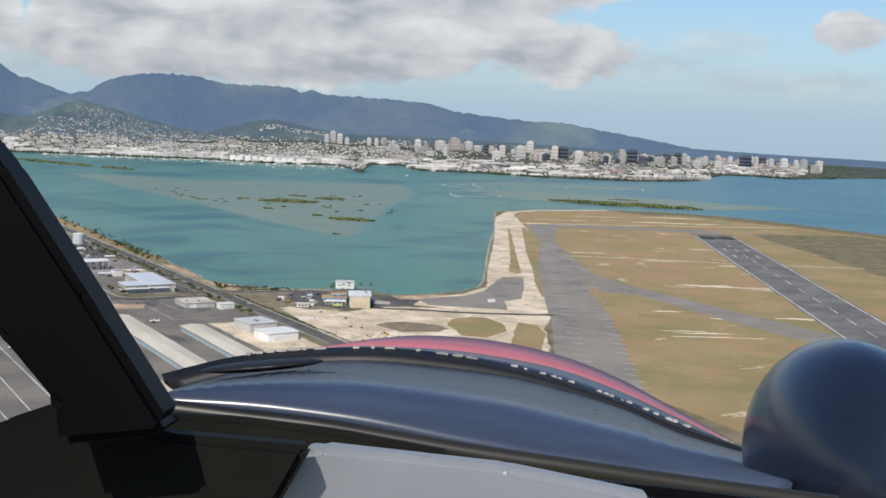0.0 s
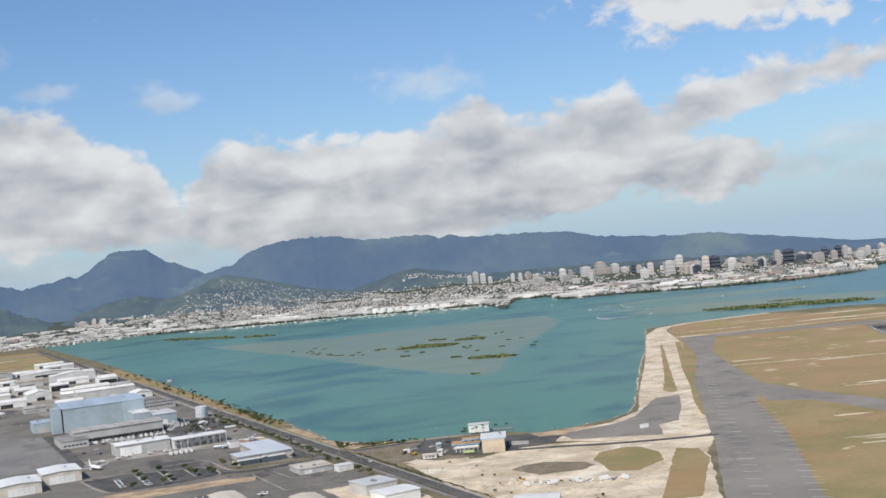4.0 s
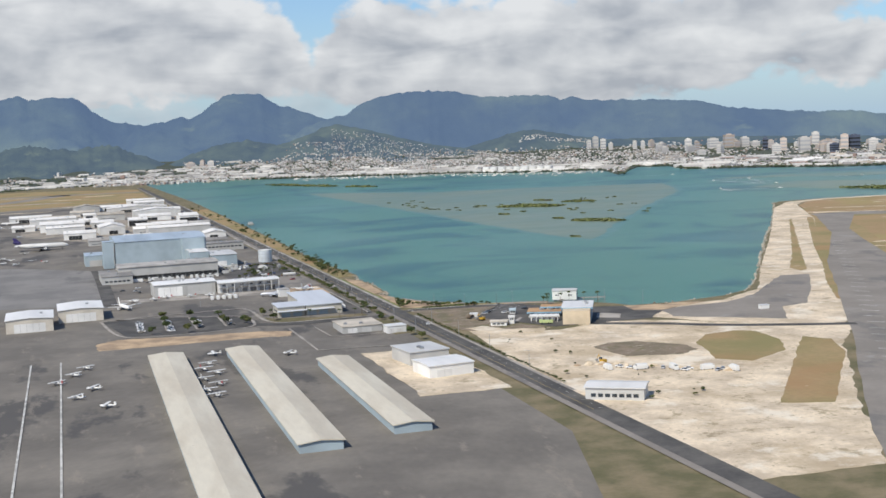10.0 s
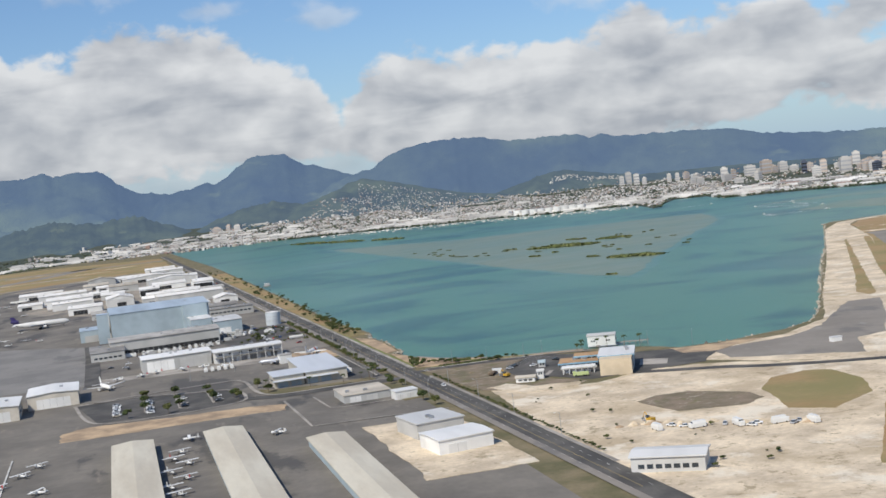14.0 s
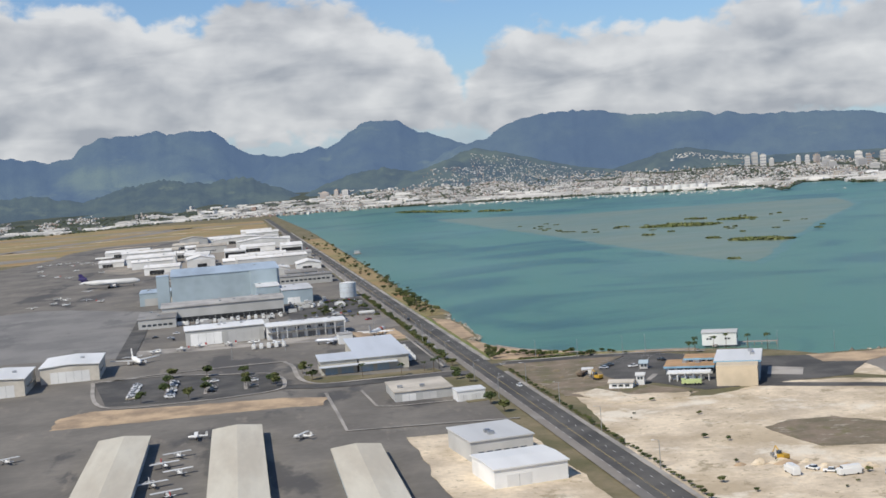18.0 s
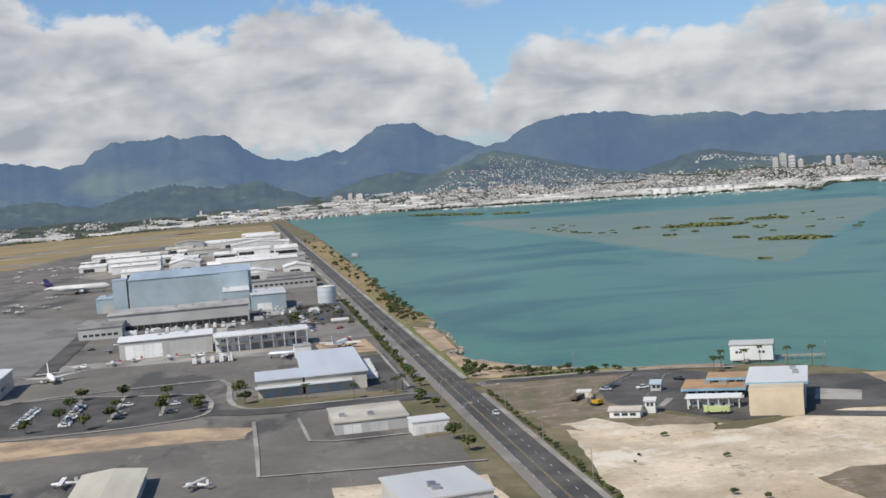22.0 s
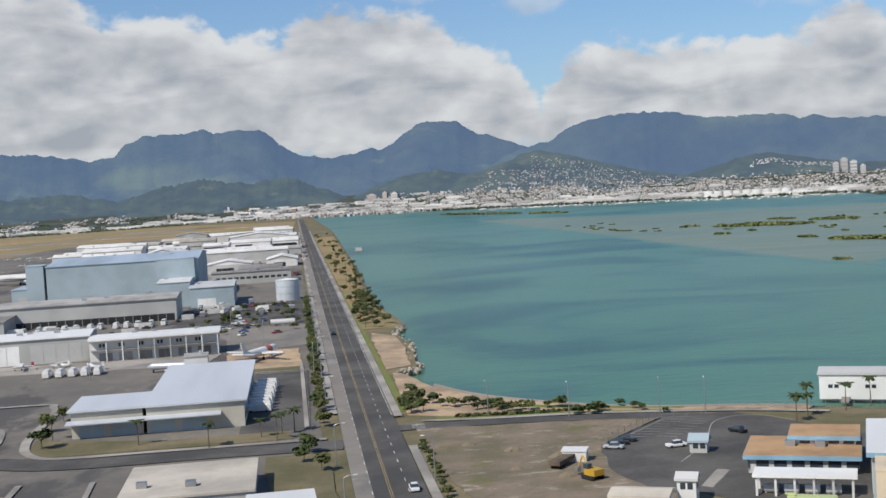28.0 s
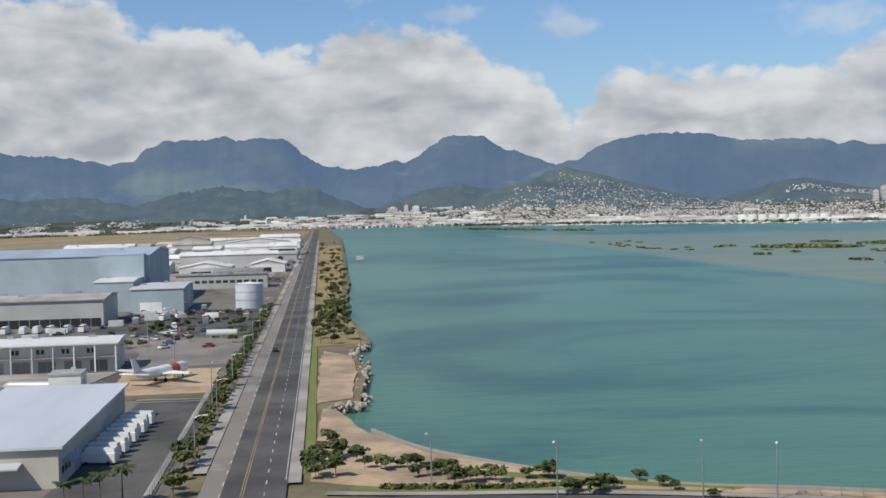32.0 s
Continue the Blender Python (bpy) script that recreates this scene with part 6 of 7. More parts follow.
# fire engine and site machines
fe = thing("fire_engine", "lime green airport fire engine by the station", "fire engine", pose(63, -74, ground_z(63, -74), 0, 0, 66) @ Matrix.Scale(0.82, 4))
bm = boxes((-1.4, -5, 0.8, 1.4, 3.4, 3.0))
bmesh.ops.bevel(bm, geom=bm.edges[:], offset=0.18, segments=2, affect="EDGES")
part("body", bm, LIME, fe)
bm = boxes((-1.4, 3.3, 0.8, 1.4, 5.2, 3.2))
bmesh.ops.bevel(bm, geom=bm.edges[:], offset=0.25, segments=2, affect="EDGES")
part("cab", bm, LIME, fe)
part("windscreen", boxes((-1.2, 5.1, 1.9, 1.2, 5.26, 2.8)), GLASS, fe)
part("turret", boxes((-0.3, 3.4, 3.2, 0.3, 5.6, 3.5)), LIME, fe)
for sx in (-1, 1):
    for y in (-3.4, -1.8, 3.2):
        bm = bmesh.new()
        tube(bm, (sx * 1.1, y, 0.65), (sx * 1.45, y, 0.65), 0.65, 0.65, 14)
        part("wheel", bm, RUBBER, fe)


def digger(x, y, rot, paint=TRUCK_Y):
    d = thing("excavator", "yellow excavator standing on the bare lot", "excavator", pose(x, y, ground_z(x, y), 0, 0, rot), "site machines")
    for s in (-1, 1):
        bm = boxes((s * 1.3 - 0.3, -1.8, 0, s * 1.3 + 0.3, 1.8, 0.9))
        bmesh.ops.bevel(bm, geom=bm.edges[:], offset=0.2, segments=2, affect="EDGES")
        part("track", bm, RUBBER, d)
    part("body", boxes((-1.3, -2.0, 0.9, 1.3, 1.0, 2.1)), paint, d)
    part("cab", boxes((-1.2, 0.0, 2.1, -0.1, 1.3, 3.1)), GLASS, d)
    bm = bmesh.new()
    tube(bm, (0.4, 0.8, 1.8), (0.4, 3.2, 4.0), 0.22, 0.18, 6)
    part("boom", bm, paint, d)
    bm = bmesh.new()
    tube(bm, (0.4, 3.2, 4.0), (0.4, 4.6, 1.6), 0.18, 0.14, 6)
    part("arm", bm, paint, d)
    part("bucket", boxes((-0.1, 4.3, 0.6, 0.9, 5.2, 1.6)), STEEL, d)


for x, y, r in ((32, -40, 30), (44, -206, 20)):
    digger(x, y, r)
def mound(x, y, w, h, seed, material):
    gg = random.Random(seed)
    m = thing("spoil_heap", "low heap of earth and coral rubble", "heap", pose(x, y, ground_z(x, y) - 0.1), "spoil heaps")
    bm = bmesh.new()
    rings = [[bm.verts.new((w * k * gg.uniform(0.8, 1.2) * math.cos(i * 0.5236), w * 0.7 * k * gg.uniform(0.8, 1.2) * math.sin(i * 0.5236), h * z * gg.uniform(0.8, 1.15))) for i in range(12)] for k, z in ((1, 0), (0.72, 0.45), (0.4, 0.85), (0.12, 1))]
    for a, b in zip(rings, rings[1:]):
        for i in range(12):
            bm.faces.new((a[i], a[(i + 1) % 12], b[(i + 1) % 12], b[i]))
    bm.faces.new(rings[-1])
    part("heap", bm, material, m)


for k in range(16):
    mound(30 + 4.2 * k + (k * 7 % 5), -206 - 3.2 * k + (k * 11 % 9), 2.2 + (k * 5 % 4) * 0.7, 0.9 + (k * 3 % 4) * 0.3, k, CORAL if k % 3 else DIRT)
for k in range(5):
    mound(12 + (k * 9 % 20), 0 - 9 * k, 1.8 + (k % 3) * 0.6, 0.7 + 0.2 * (k % 3), 40 + k, LOT)
lo = thing("rusty_trailer", "long rust-brown trailer on the bare lot", "trailer", pose(29, -26, ground_z(29, -26), 0, 0, -35))
part("bed", boxes((-1.3, -5, 0.8, 1.3, 5, 1.7)), BARK, lo)
for y in (-3.6, -2.4, 3.4):
    bm = bmesh.new()
    tube(bm, (-1.2, y, 0.45), (1.2, y, 0.45), 0.45, 0.45, 12)
    part("wheel", bm, RUBBER, lo)
tt = thing("tank_trailer", "white cylindrical tank trailer in the yard", "trailer", pose(-40, 290, ground_z(-40, 290), 0, 0, 88))
bm = bmesh.new()
tube(bm, (0, -5.5, 2.0), (0, 5.5, 2.0), 1.25, 1.25, 18)
part("tank", bm, WHITE, tt)
for y in (-4, 0, 4):
    part("cradle", boxes((-1, y - 0.3, 0, 1, y + 0.3, 1.2)), STEEL, tt)
bx = thing("white_kiosk", "small white box hut on the asphalt lot", "hut", pose(205, -88, ground_z(205, -88)))
part("wall", boxes((-3, -1.6, 0, 3, 1.6, 2.4)), WHITE, bx)
part("roof", boxes((-3.2, -1.8, 2.4, 3.2, 1.8, 2.6)), ROOFW, bx)
bt = thing("houseboat", "small white hut on a raft by the shore", "boat", pose(12, 985, 0.3))
part("hull", boxes((-5, -3, -0.4, 5, 3, 0.6)), CONCRETE, bt)
part("cabin", boxes((-3.4, -2.2, 0.6, 3.0, 2.2, 3.4)), WHITE, bt)
part("roof", boxes((-3.8, -2.6, 3.4, 3.4, 2.6, 3.65)), ROOFW, bt)


def street_lamp(x, y, rot, h=9.0):
    s = thing("street_lamp", "pale steel street lamp with one arm", "street lamp", pose(x, y, ground_z(x, y), 0, 0, rot), "street lamps")
    bm = bmesh.new()
    tube(bm, (0, 0, 0), (0, 0, h), 0.15, 0.09, 8)
    part("pole", bm, STEEL, s)
    bm = bmesh.new()
    tube(bm, (0, 0, h), (1.0, 0, h + 0.35), 0.07, 0.06, 6)
    tube(bm, (1.0, 0, h + 0.35), (1.9, 0, h + 0.4), 0.06, 0.05, 6)
    part("arm", bm, STEEL, s)
    part("lamp_head", boxes((1.7, -0.16, h + 0.3, 2.5, 0.16, h + 0.48)), WHITE, s)


for y in (60, 108, 156, 204, 252, 300, 360, 420, 490, 560, 640):
    street_lamp(road_x(y) - 9.9, y, 0)
for y in (-30, -85, -140, -200):
    street_lamp(road_x(y) + 9.6, y, 180)
for y in (-10, -60):
    street_lamp(road_x(y) - 9.6, y, 0)
for x, y in ((40, 24.5), (62.2, 21.6), (72.5, 17.6), (21, 34), (130, -8), (150, -26)):
    street_lamp(x, y, 250)
for x, y in ((-24, 120), (-44, 200), (-100, 150), (-130, 130), (-60, 250)):
    street_lamp(x, y, 90, 11)

def fence(line, label):
    f = thing("fence", label, "fence", pose(0, 0, 0), "lot fences")
    for (xa, ya), (xb, yb) in zip(line, line[1:]):
        n = max(1, int(math.hypot(xb - xa, yb - ya) / 3))
        for k in range(n):
            x, y = xa + (xb - xa) * k / n, ya + (yb - ya) * k / n
            part("post", boxes((x - 0.05, y - 0.05, 1.9, x + 0.05, y + 0.05, 4.0)), STEEL, f)
        for z in (2.3, 3.1, 3.95):
            bm = bmesh.new()
            tube(bm, (xa, ya, z), (xb, yb, z), 0.03, 0.03, 5)
            part("rail", bm, STEEL, f)


fence([(77, 21), (98, 14), (118, 3), (130, -12)], "grey wire fence along the lagoon edge")
fence([(40, -11.5), (46, -2.5), (60.6, 15.6), (73, 12)], "grey wire fence round the asphalt lot")
fence([(-24, 34), (-27, 130)], "grey wire fence beside the road trees")
lw = thing("sea_wall", "low pale concrete wall along the shore bank", "wall", pose(0, 0, 0))
WL = curve_points([(12, 90), (23, 66), (44, 42.5), (63, 30), (80, 24.5), (98, 17)], 6)
for (xa, ya), (xb, yb) in zip(WL, WL[1:]):
    an = math.atan2(yb - ya, xb - xa)
    ln = math.hypot(xb - xa, yb - ya)
    bm = bmesh.new()
    box(bm, -ln / 2 - 0.05, -0.25, -1.0, ln / 2 + 0.05, 0.25, 0.55)
    sg = part("segment", bm, CONCRETE, lw)
    sg.matrix_basis = pose((xa + xb) / 2, (ya + yb) / 2, 2.0, 0, 0, math.degrees(an))

# rocks of the shore point and the sea wall
g = random.Random(31)
BOULDERS = []
for k in range(5):
    bm = bmesh.new()
    bmesh.ops.create_icosphere(bm, subdivisions=1, radius=1.0)
    for v in bm.verts:
        v.co *= 0.75 + 0.5 * g.random()
    BOULDERS.append(mesh_of("boulder", bm, ROCK))
rp = thing("rock_bank", "grey boulders along the lagoon point", "rocks", pose(0, 0, 0))
SPOTS = [(13, 262), (8, 236), (9, 222), (11, 190), (10.5, 163), (10, 130), (3, 122)]
for k in range(280):
    i = g.randrange(len(SPOTS) - 1)
    u = g.random()
    x = SPOTS[i][0] + (SPOTS[i + 1][0] - SPOTS[i][0]) * u + g.gauss(-0.4, 1.0)
    y = SPOTS[i][1] + (SPOTS[i + 1][1] - SPOTS[i][1]) * u + g.gauss(0, 1.0)
    ob = new("boulder", g.choice(BOULDERS))
    ob.parent = rp
    s = g.uniform(0.35, 1.0)
    ob.matrix_basis = pose(x, y, g.uniform(0.3, 1.9), g.uniform(0, 360), g.uniform(0, 360), 0) @ Matrix.Diagonal((s, s, s * 0.8, 1))
verts, faces = [], []
bmr = bmesh.new()
WALL_LINE = [(141, -29), (170, -31), (212, -22), (240, -4), (258, 18), (304, 90), (440, 312), (560, 500), (682, 703), (705, 745), (730, 768), (800, 775), (936, 757)]
for (xa, ya), (xb, yb) in zip(WALL_LINE, WALL_LINE[1:]):
    n = int(math.hypot(xb - xa, yb - ya) / 2.2)
    for k in range(n):
        u = (k + g.random()) / n
        c = Vector((xa + (xb - xa) * u + g.gauss(0, 1.2), ya + (yb - ya) * u + g.gauss(0, 1.2), g.uniform(0.1, 1.7)))
        s = g.uniform(0.8, 1.9)
        v = [bmr.verts.new(c + Vector(q) * s * g.uniform(0.7, 1.2)) for q in ((1, 0, 0), (0, 1, 0), (-1, 0, 0), (0, -1, 0), (0, 0, 0.9))]
        for i in range(4):
            bmr.faces.new((v[i], v[(i + 1) % 4], v[4]))
tagged(new("sea_wall_rocks", mesh_of("sea_wall_rocks", bmr, ROCK)), "dark rock armour along the peninsula edge", "rocks", "", "stuff")


# ---- town across the lagoon ----
def scatter_blocks(name, label, count, a_range, r_of, size, tall, seed, keep=None, material=HOUSES, along=False, sink=6, gable=False, top=45.0):
    g = random.Random(seed)
    verts, faces = [], []
    made = 0
    while made < count:
        a = g.uniform(*a_range)
        r = r_of(a, g)
        if r > 4680 or (keep and not keep(a, r, g)):
            continue
        z = hill_z(a, r)
        if z > top * (1 if a > 4 else 0.6) or (z > 18 and hill_z(a, r + 35) < z + 1.5):
            continue
        made += 1
        x, y = polar(a, r)
        w, d = g.uniform(*size), g.uniform(*size)
        h = g.uniform(*tall)
        if along:
            w, d = max(w, d) * 1.5, min(w, d) * 0.7
            t = -radians(a) + g.gauss(0.25, 0.2)
        else:
            t = g.uniform(0, 1.5)
        c, s = math.cos(t), math.sin(t)
        k = len(verts)
        for zz in (z - sink, z + h):
            for u, v in ((-w, -d), (w, -d), (w, d), (-w, d)):
                verts.append((x + (u * c - v * s) / 2, y + (u * s + v * c) / 2, zz))
        faces += [(k, k + 1, k + 5, k + 4), (k + 1, k + 2, k + 6, k + 5), (k + 2, k + 3, k + 7, k + 6), (k + 3, k, k + 4, k + 7)]
        if gable:
            for u in (-w * 0.5, w * 0.5):
                verts.append((x + u * c, y + u * s, z + h + 0.22 * d))
            faces += [(k + 4, k + 5, k + 9, k + 8), (k + 6, k + 7, k + 8, k + 9), (k + 4, k + 8, k + 7), (k + 5, k + 6, k + 9)]
        else:
            faces += [(k + 4, k + 5, k + 6, k + 7)]
    me = bpy.data.meshes.new(name)
    me.from_pydata(verts, [], faces)
    me.materials.append(material)
    return tagged(new(name, me), label, "houses", "", "stuff")


def shore_r(a):
    return lerp_list(FAR_SHORE, a)


def clusters(a, r, g):
    return noise.noise((a * 0.9, r * 0.006, 8)) + 0.5 * noise.noise((a * 3, r * 0.02, 4)) > (-0.28 if a > 0 else 0.12)


WHITEB = surface("far_white_roof", (0.64, 0.62, 0.575), 0.8, fine=0.03, broad=0.005, vary=0.25, random_by="island")
scatter_blocks("port_sheds", "mixed low port buildings along the far shore", 210, (26.5, 46), lambda a, g: shore_r(a) + 30 + g.random() * 700, (9, 28), (1.8, 4.2), 41, along=True, gable=True)
scatter_blocks("waterfront_sheds", "white warehouses packed along the far shore", 340, (-2, 29), lambda a, g: shore_r(a) + 24 + abs(g.gauss(0, 230)), (10, 32), (1.9, 4.0), 1, material=WHITEB, along=True, gable=True, keep=lambda a, r, g: not (23.5 < a < 24.8 and r < 3230))
scatter_blocks("west_sheds", "white sheds beyond the airfield", 250, (-17, -1), lambda a, g: shore_r(a) + 20 + g.random() ** 1.5 * 330, (8, 24), (1.6, 3.6), 6, material=WHITEB, along=True, gable=True, keep=clusters)
scatter_blocks("town_houses", "packed houses on the flat town", 10500, (-17, 46), lambda a, g: shore_r(a) + 60 + g.random() ** 1.15 * (4300 - shore_r(a)), (2.8, 6.2), (1.3, 2.7), 2, keep=clusters, gable=True)
scatter_blocks("hill_houses", "houses climbing the hill slopes", 2300, (5, 27), lambda a, g: g.uniform(3750, 4250), (1.8, 3.8), (0.9, 1.6), 3, keep=clusters, gable=True, top=36.0)
scatter_blocks("valley_houses", "packed houses in the valley behind the waterfront", 3200, (9, 27), lambda a, g: g.uniform(3600, 4180), (2.4, 5.2), (1.2, 2.4), 35, gable=True, top=58.0)
scatter_blocks("foot_houses", "houses below the shoulder of the peak", 1500, (1.0, 9.5), lambda a, g: g.uniform(3600, 4120), (2.2, 4.8), (1.1, 2.2), 36, keep=clusters, gable=True, top=60.0)
scatter_blocks("west_houses", "houses among trees below the west hills", 1100, (-14, 6), lambda a, g: g.uniform(3550, 4080), (3.5, 7.5), (1.5, 3), 33, keep=clusters, gable=True, top=75.0)
scatter_blocks("spur_houses", "bright houses on the spur below the peak", 2300, (10.8, 18.0), lambda a, g: 4325 - 420 * g.random() ** 0.9, (1.4, 3.2), (0.8, 1.4), 31, gable=True, top=148.0)
scatter_blocks("knoll_houses", "bright houses on a green knoll", 190, (8.5, 11.4), lambda a, g: 4228 - 150 * g.random() ** 1.3, (1.6, 4.8), (0.8, 1.5), 34, keep=clusters, gable=True, top=126.0)
scatter_blocks("ridge_houses", "bright houses on a far ridge", 150, (19.5, 22.6), lambda a, g: 4395 - 60 * g.random(), (2.4, 5), (1.1, 2.0), 32, gable=True, material=WHITEB, top=104.0)
scatter_blocks("town_blocks", "mid-rise blocks among the houses", 110, (-8, 46), lambda a, g: shore_r(a) + 160 + g.random() * 600, (7, 14), (4, 11), 4, sink=10)


def far_trees(count, seed):
    g = random.Random(seed)
    verts, faces = [], []
    for _ in range(count):
        a = g.uniform(-20, 48)
        r = shore_r(a) + 8 + g.random() ** (1 if g.random() < 0.85 else 6) * (4640 - shore_r(a))
        x, y = polar(a, r)
        if r > (4260 if a > 4 else 4030) or hill_z(a, r) > (42 if a > 4 else 48) or hill_z(a, r + 35) < hill_z(a, r) - 1:
            continue
        z, s = hill_z(a, r) - 1, g.uniform(2.5, 5.5)
        k = len(verts)
        n = 6
        for lvl, (zz, rr) in enumerate(((0.0, 0.6), (0.45, 1.0), (0.85, 0.55))):
            for i in range(n):
                q = s * rr * g.uniform(0.65, 1.15)
                verts.append((x + q * math.cos(i * 6.283 / n + lvl), y + q * math.sin(i * 6.283 / n + lvl), z + zz * s * g.uniform(0.8, 1.1)))
        for lvl in (0, 1):
            for i in range(n):
                j = (i + 1) % n
                faces.append((k + lvl * n + i, k + lvl * n + j, k + lvl * n + n + j, k + lvl * n + n + i))
        faces.append(tuple(k + 2 * n + i for i in range(n)))
    me = bpy.data.meshes.new("town_trees")
    me.from_pydata(verts, [], faces)
    me.materials.append(FAR_LEAF)
    tagged(new("town_trees", me), "dark trees scattered through the town", "trees", "", "stuff")


far_trees(9000, 14)


def shore_boats(count, seed):
    """Moored boats along the far marina."""
    g = random.Random(seed)
    verts, faces = [], []
    for _ in range(count):
        a = g.uniform(9, 23.4)
        r = shore_r(a) - 10 - abs(g.gauss(0, 85))
        x, y = polar(a, r)
        l, t = g.uniform(3, 7), g.uniform(0, 3.1)
        c, s = math.cos(t) * l, math.sin(t) * l
        k = len(verts)
        verts += [(x - c, y - s, 0.1), (x - s * 0.3, y + c * 0.3, 0.1), (x + c, y + s, 0.1), (x + s * 0.3, y - c * 0.3, 0.1), (x, y, 1.8), (x - 0.12, y, 1), (x + 0.12, y, 1), (x, y, g.uniform(6, 13))]
        faces += [(k, k + 1, k + 4), (k + 1, k + 2, k + 4), (k + 2, k + 3, k + 4), (k + 3, k, k + 4), (k + 5, k + 6, k + 7)]
    me = bpy.data.meshes.new("moored_boats")
    me.from_pydata(verts, [], faces)
    me.materials.append(WHITEB)
    tagged(new("moored_boats", me), "white boats moored along the far marina", "boats", "", "stuff")


shore_boats(360, 15)
FOAM = surface("white_foam", (0.72, 0.76, 0.76), 0.9, fine=0.15, broad=0.03, vary=0.3)
for x0, y0, x1, y1, ln in ((945, 1408, 1058, 1432, 10), (825, 1120, 912, 1074, 10), (950, 1260, 990, 1216, 8), (985, 1245, 962, 1400, 9), (830, 1076, 842, 1150, 8), (1014, 1294, 1031, 1383, 8), (980, 1750, 1040, 1735, 9), (1180, 1330, 1225, 1300, 9), (1330, 1270, 1390, 1240, 10)):
    hx, hy = x1 - x0, y1 - y0
    lw = math.hypot(hx, hy)
    bt = thing("motor_boat", "small white motor boat with a foaming wake", "boat", pose(x1, y1, 0.1, 0, 0, math.degrees(math.atan2(-hx, hy))), "boats under way")
    bm = bmesh.new()
    v = [bm.verts.new(q) for q in ((-1.2, -ln / 2, 0.9), (1.2, -ln / 2, 0.9), (1.2, ln * 0.2, 1.0), (0, ln / 2, 1.3), (-1.2, ln * 0.2, 1.0), (-0.7, -ln / 2, 0), (0.7, -ln / 2, 0), (0, ln * 0.4, 0))]
    for f in ((0, 1, 2, 3, 4), (0, 5, 6, 1), (1, 6, 7, 2), (2, 7, 3), (3, 7, 4), (4, 7, 5, 0)):
        bm.faces.new([v[q] for q in f])
    part("hull", bm, WHITE, bt)
    part("cabin", boxes((-0.8, -ln * 0.2, 0.9, 0.8, ln * 0.15, 2.2)), WHITE, bt)
    bm = bmesh.new()
    for side in (-1, 1):
        strip(bm, curve_points([(0, -ln / 2), (side * 2.0, -lw * 0.3), (side * 5, -lw * 0.62), (side * 8 + 3, -lw)], 5), 2.6, 0.14 + 0.02 * side)
    strip(bm, [(0, -ln / 2), (0.6, -lw * 0.25), (0, -lw * 0.4)], 3.2, 0.19)
    part("wake", bm, FOAM, bt)


def far_tower(x, y, z, w, d, h, rot, material):
    t = thing("tower_block", "distant city tower with window bands", "tower", pose(x, y, z, 0, 0, rot), "city towers")
    part("wall", boxes((-w / 2, -d / 2, -6, w / 2, d / 2, h)), material, t)
    part("plant_room", boxes((-w * 0.25, -d * 0.25, h, w * 0.25, d * 0.25, h + 3)), material, t)
    n = max(3, int(h / 11))
    for k in range(n):
        part("window_band", boxes((-w / 2 - 0.2, -d / 2 - 0.25, 5 + k * (h - 6) / n, w / 2 + 0.25, d / 2 + 0.25, 5 + (k + 0.4) * (h - 6) / n)), FAR_GLASS if material is not TOWER_C else DARK, t)
    return t


FAR_GLASS = surface("far_window", (0.40, 0.41, 0.43), 0.4, vary=0.2, fine=0.05, broad=0.01)
TOWER_A = surface("pale_tower", (0.60, 0.58, 0.55), 0.7, vary=0.15, fine=0.05, broad=0.01, random_by="object")
TOWER_B = surface("tan_tower", (0.54, 0.46, 0.40), 0.7, vary=0.15, fine=0.05, broad=0.01, random_by="object")
TOWER_C = surface("dark_tower", (0.11, 0.13, 0.18), 0.35, vary=0.15, fine=0.05, broad=0.01)
g = random.Random(12)
TOWN = [TOWER_A, TOWER_B, TOWER_C]
# the tall blocks that stand out: azimuth, distance, height, width, and which of the three facades
for a, r, h, w, m in ((22.7, 4180, 34, 16, 0), (23.0, 4200, 48, 20, 0), (23.35, 4190, 40, 18, 0), (23.7, 4150, 26, 16, 0), (24.8, 4150, 30, 15, 0), (25.15, 4160, 30, 14, 0), (27.2, 4050, 42, 24, 0), (27.6, 4020, 34, 15, 1), (28.3, 4120, 36, 34, 0),
                      (29.0, 4140, 48, 36, 1), (29.7, 4150, 36, 28, 0), (30.6, 4000, 44, 15, 2), (31.4, 3960, 42, 22, 1), (32.3, 3880, 50, 34, 0), (32.75, 4200, 46, 26, 0), (33.3, 3960, 34, 24, 1), (34.0, 3940, 50, 25, 1), (34.4, 3960, 47, 32, 2),
                      (35.2, 4020, 27, 30, 0), (36.0, 3930, 30, 20, 1), (36.6, 3860, 32, 22, 0), (37.3, 3880, 52, 22, 1), (37.8, 3910, 51, 31, 2), (38.3, 3940, 25, 26, 2), (39.4, 3950, 46, 19, 2), (40.0, 3980, 45, 20, 2), (40.3, 4010, 40, 16, 0),
                      (41.3, 4000, 34, 18, 0), (42.2, 3990, 32, 18, 1), (43.2, 3990, 45, 36, 2), (43.7, 4010, 40, 16, 0), (44.0, 4030, 42, 22, 2), (44.4, 4010, 36, 18, 0), (45.0, 3970, 40, 24, 0), (45.9, 4030, 37, 22, 0), (46.6, 4020, 34, 24, 1),
                      (4.35, 4120, 22, 30, 1), (4.9, 4125, 25, 16, 1), (5.3, 4120, 22, 24, 0)):
    x, y = polar(a, r)
    far_tower(x, y, town_z(a, r), w * 0.9, w * 0.65, h * 0.86, g.uniform(-35, 5), TOWN[m])
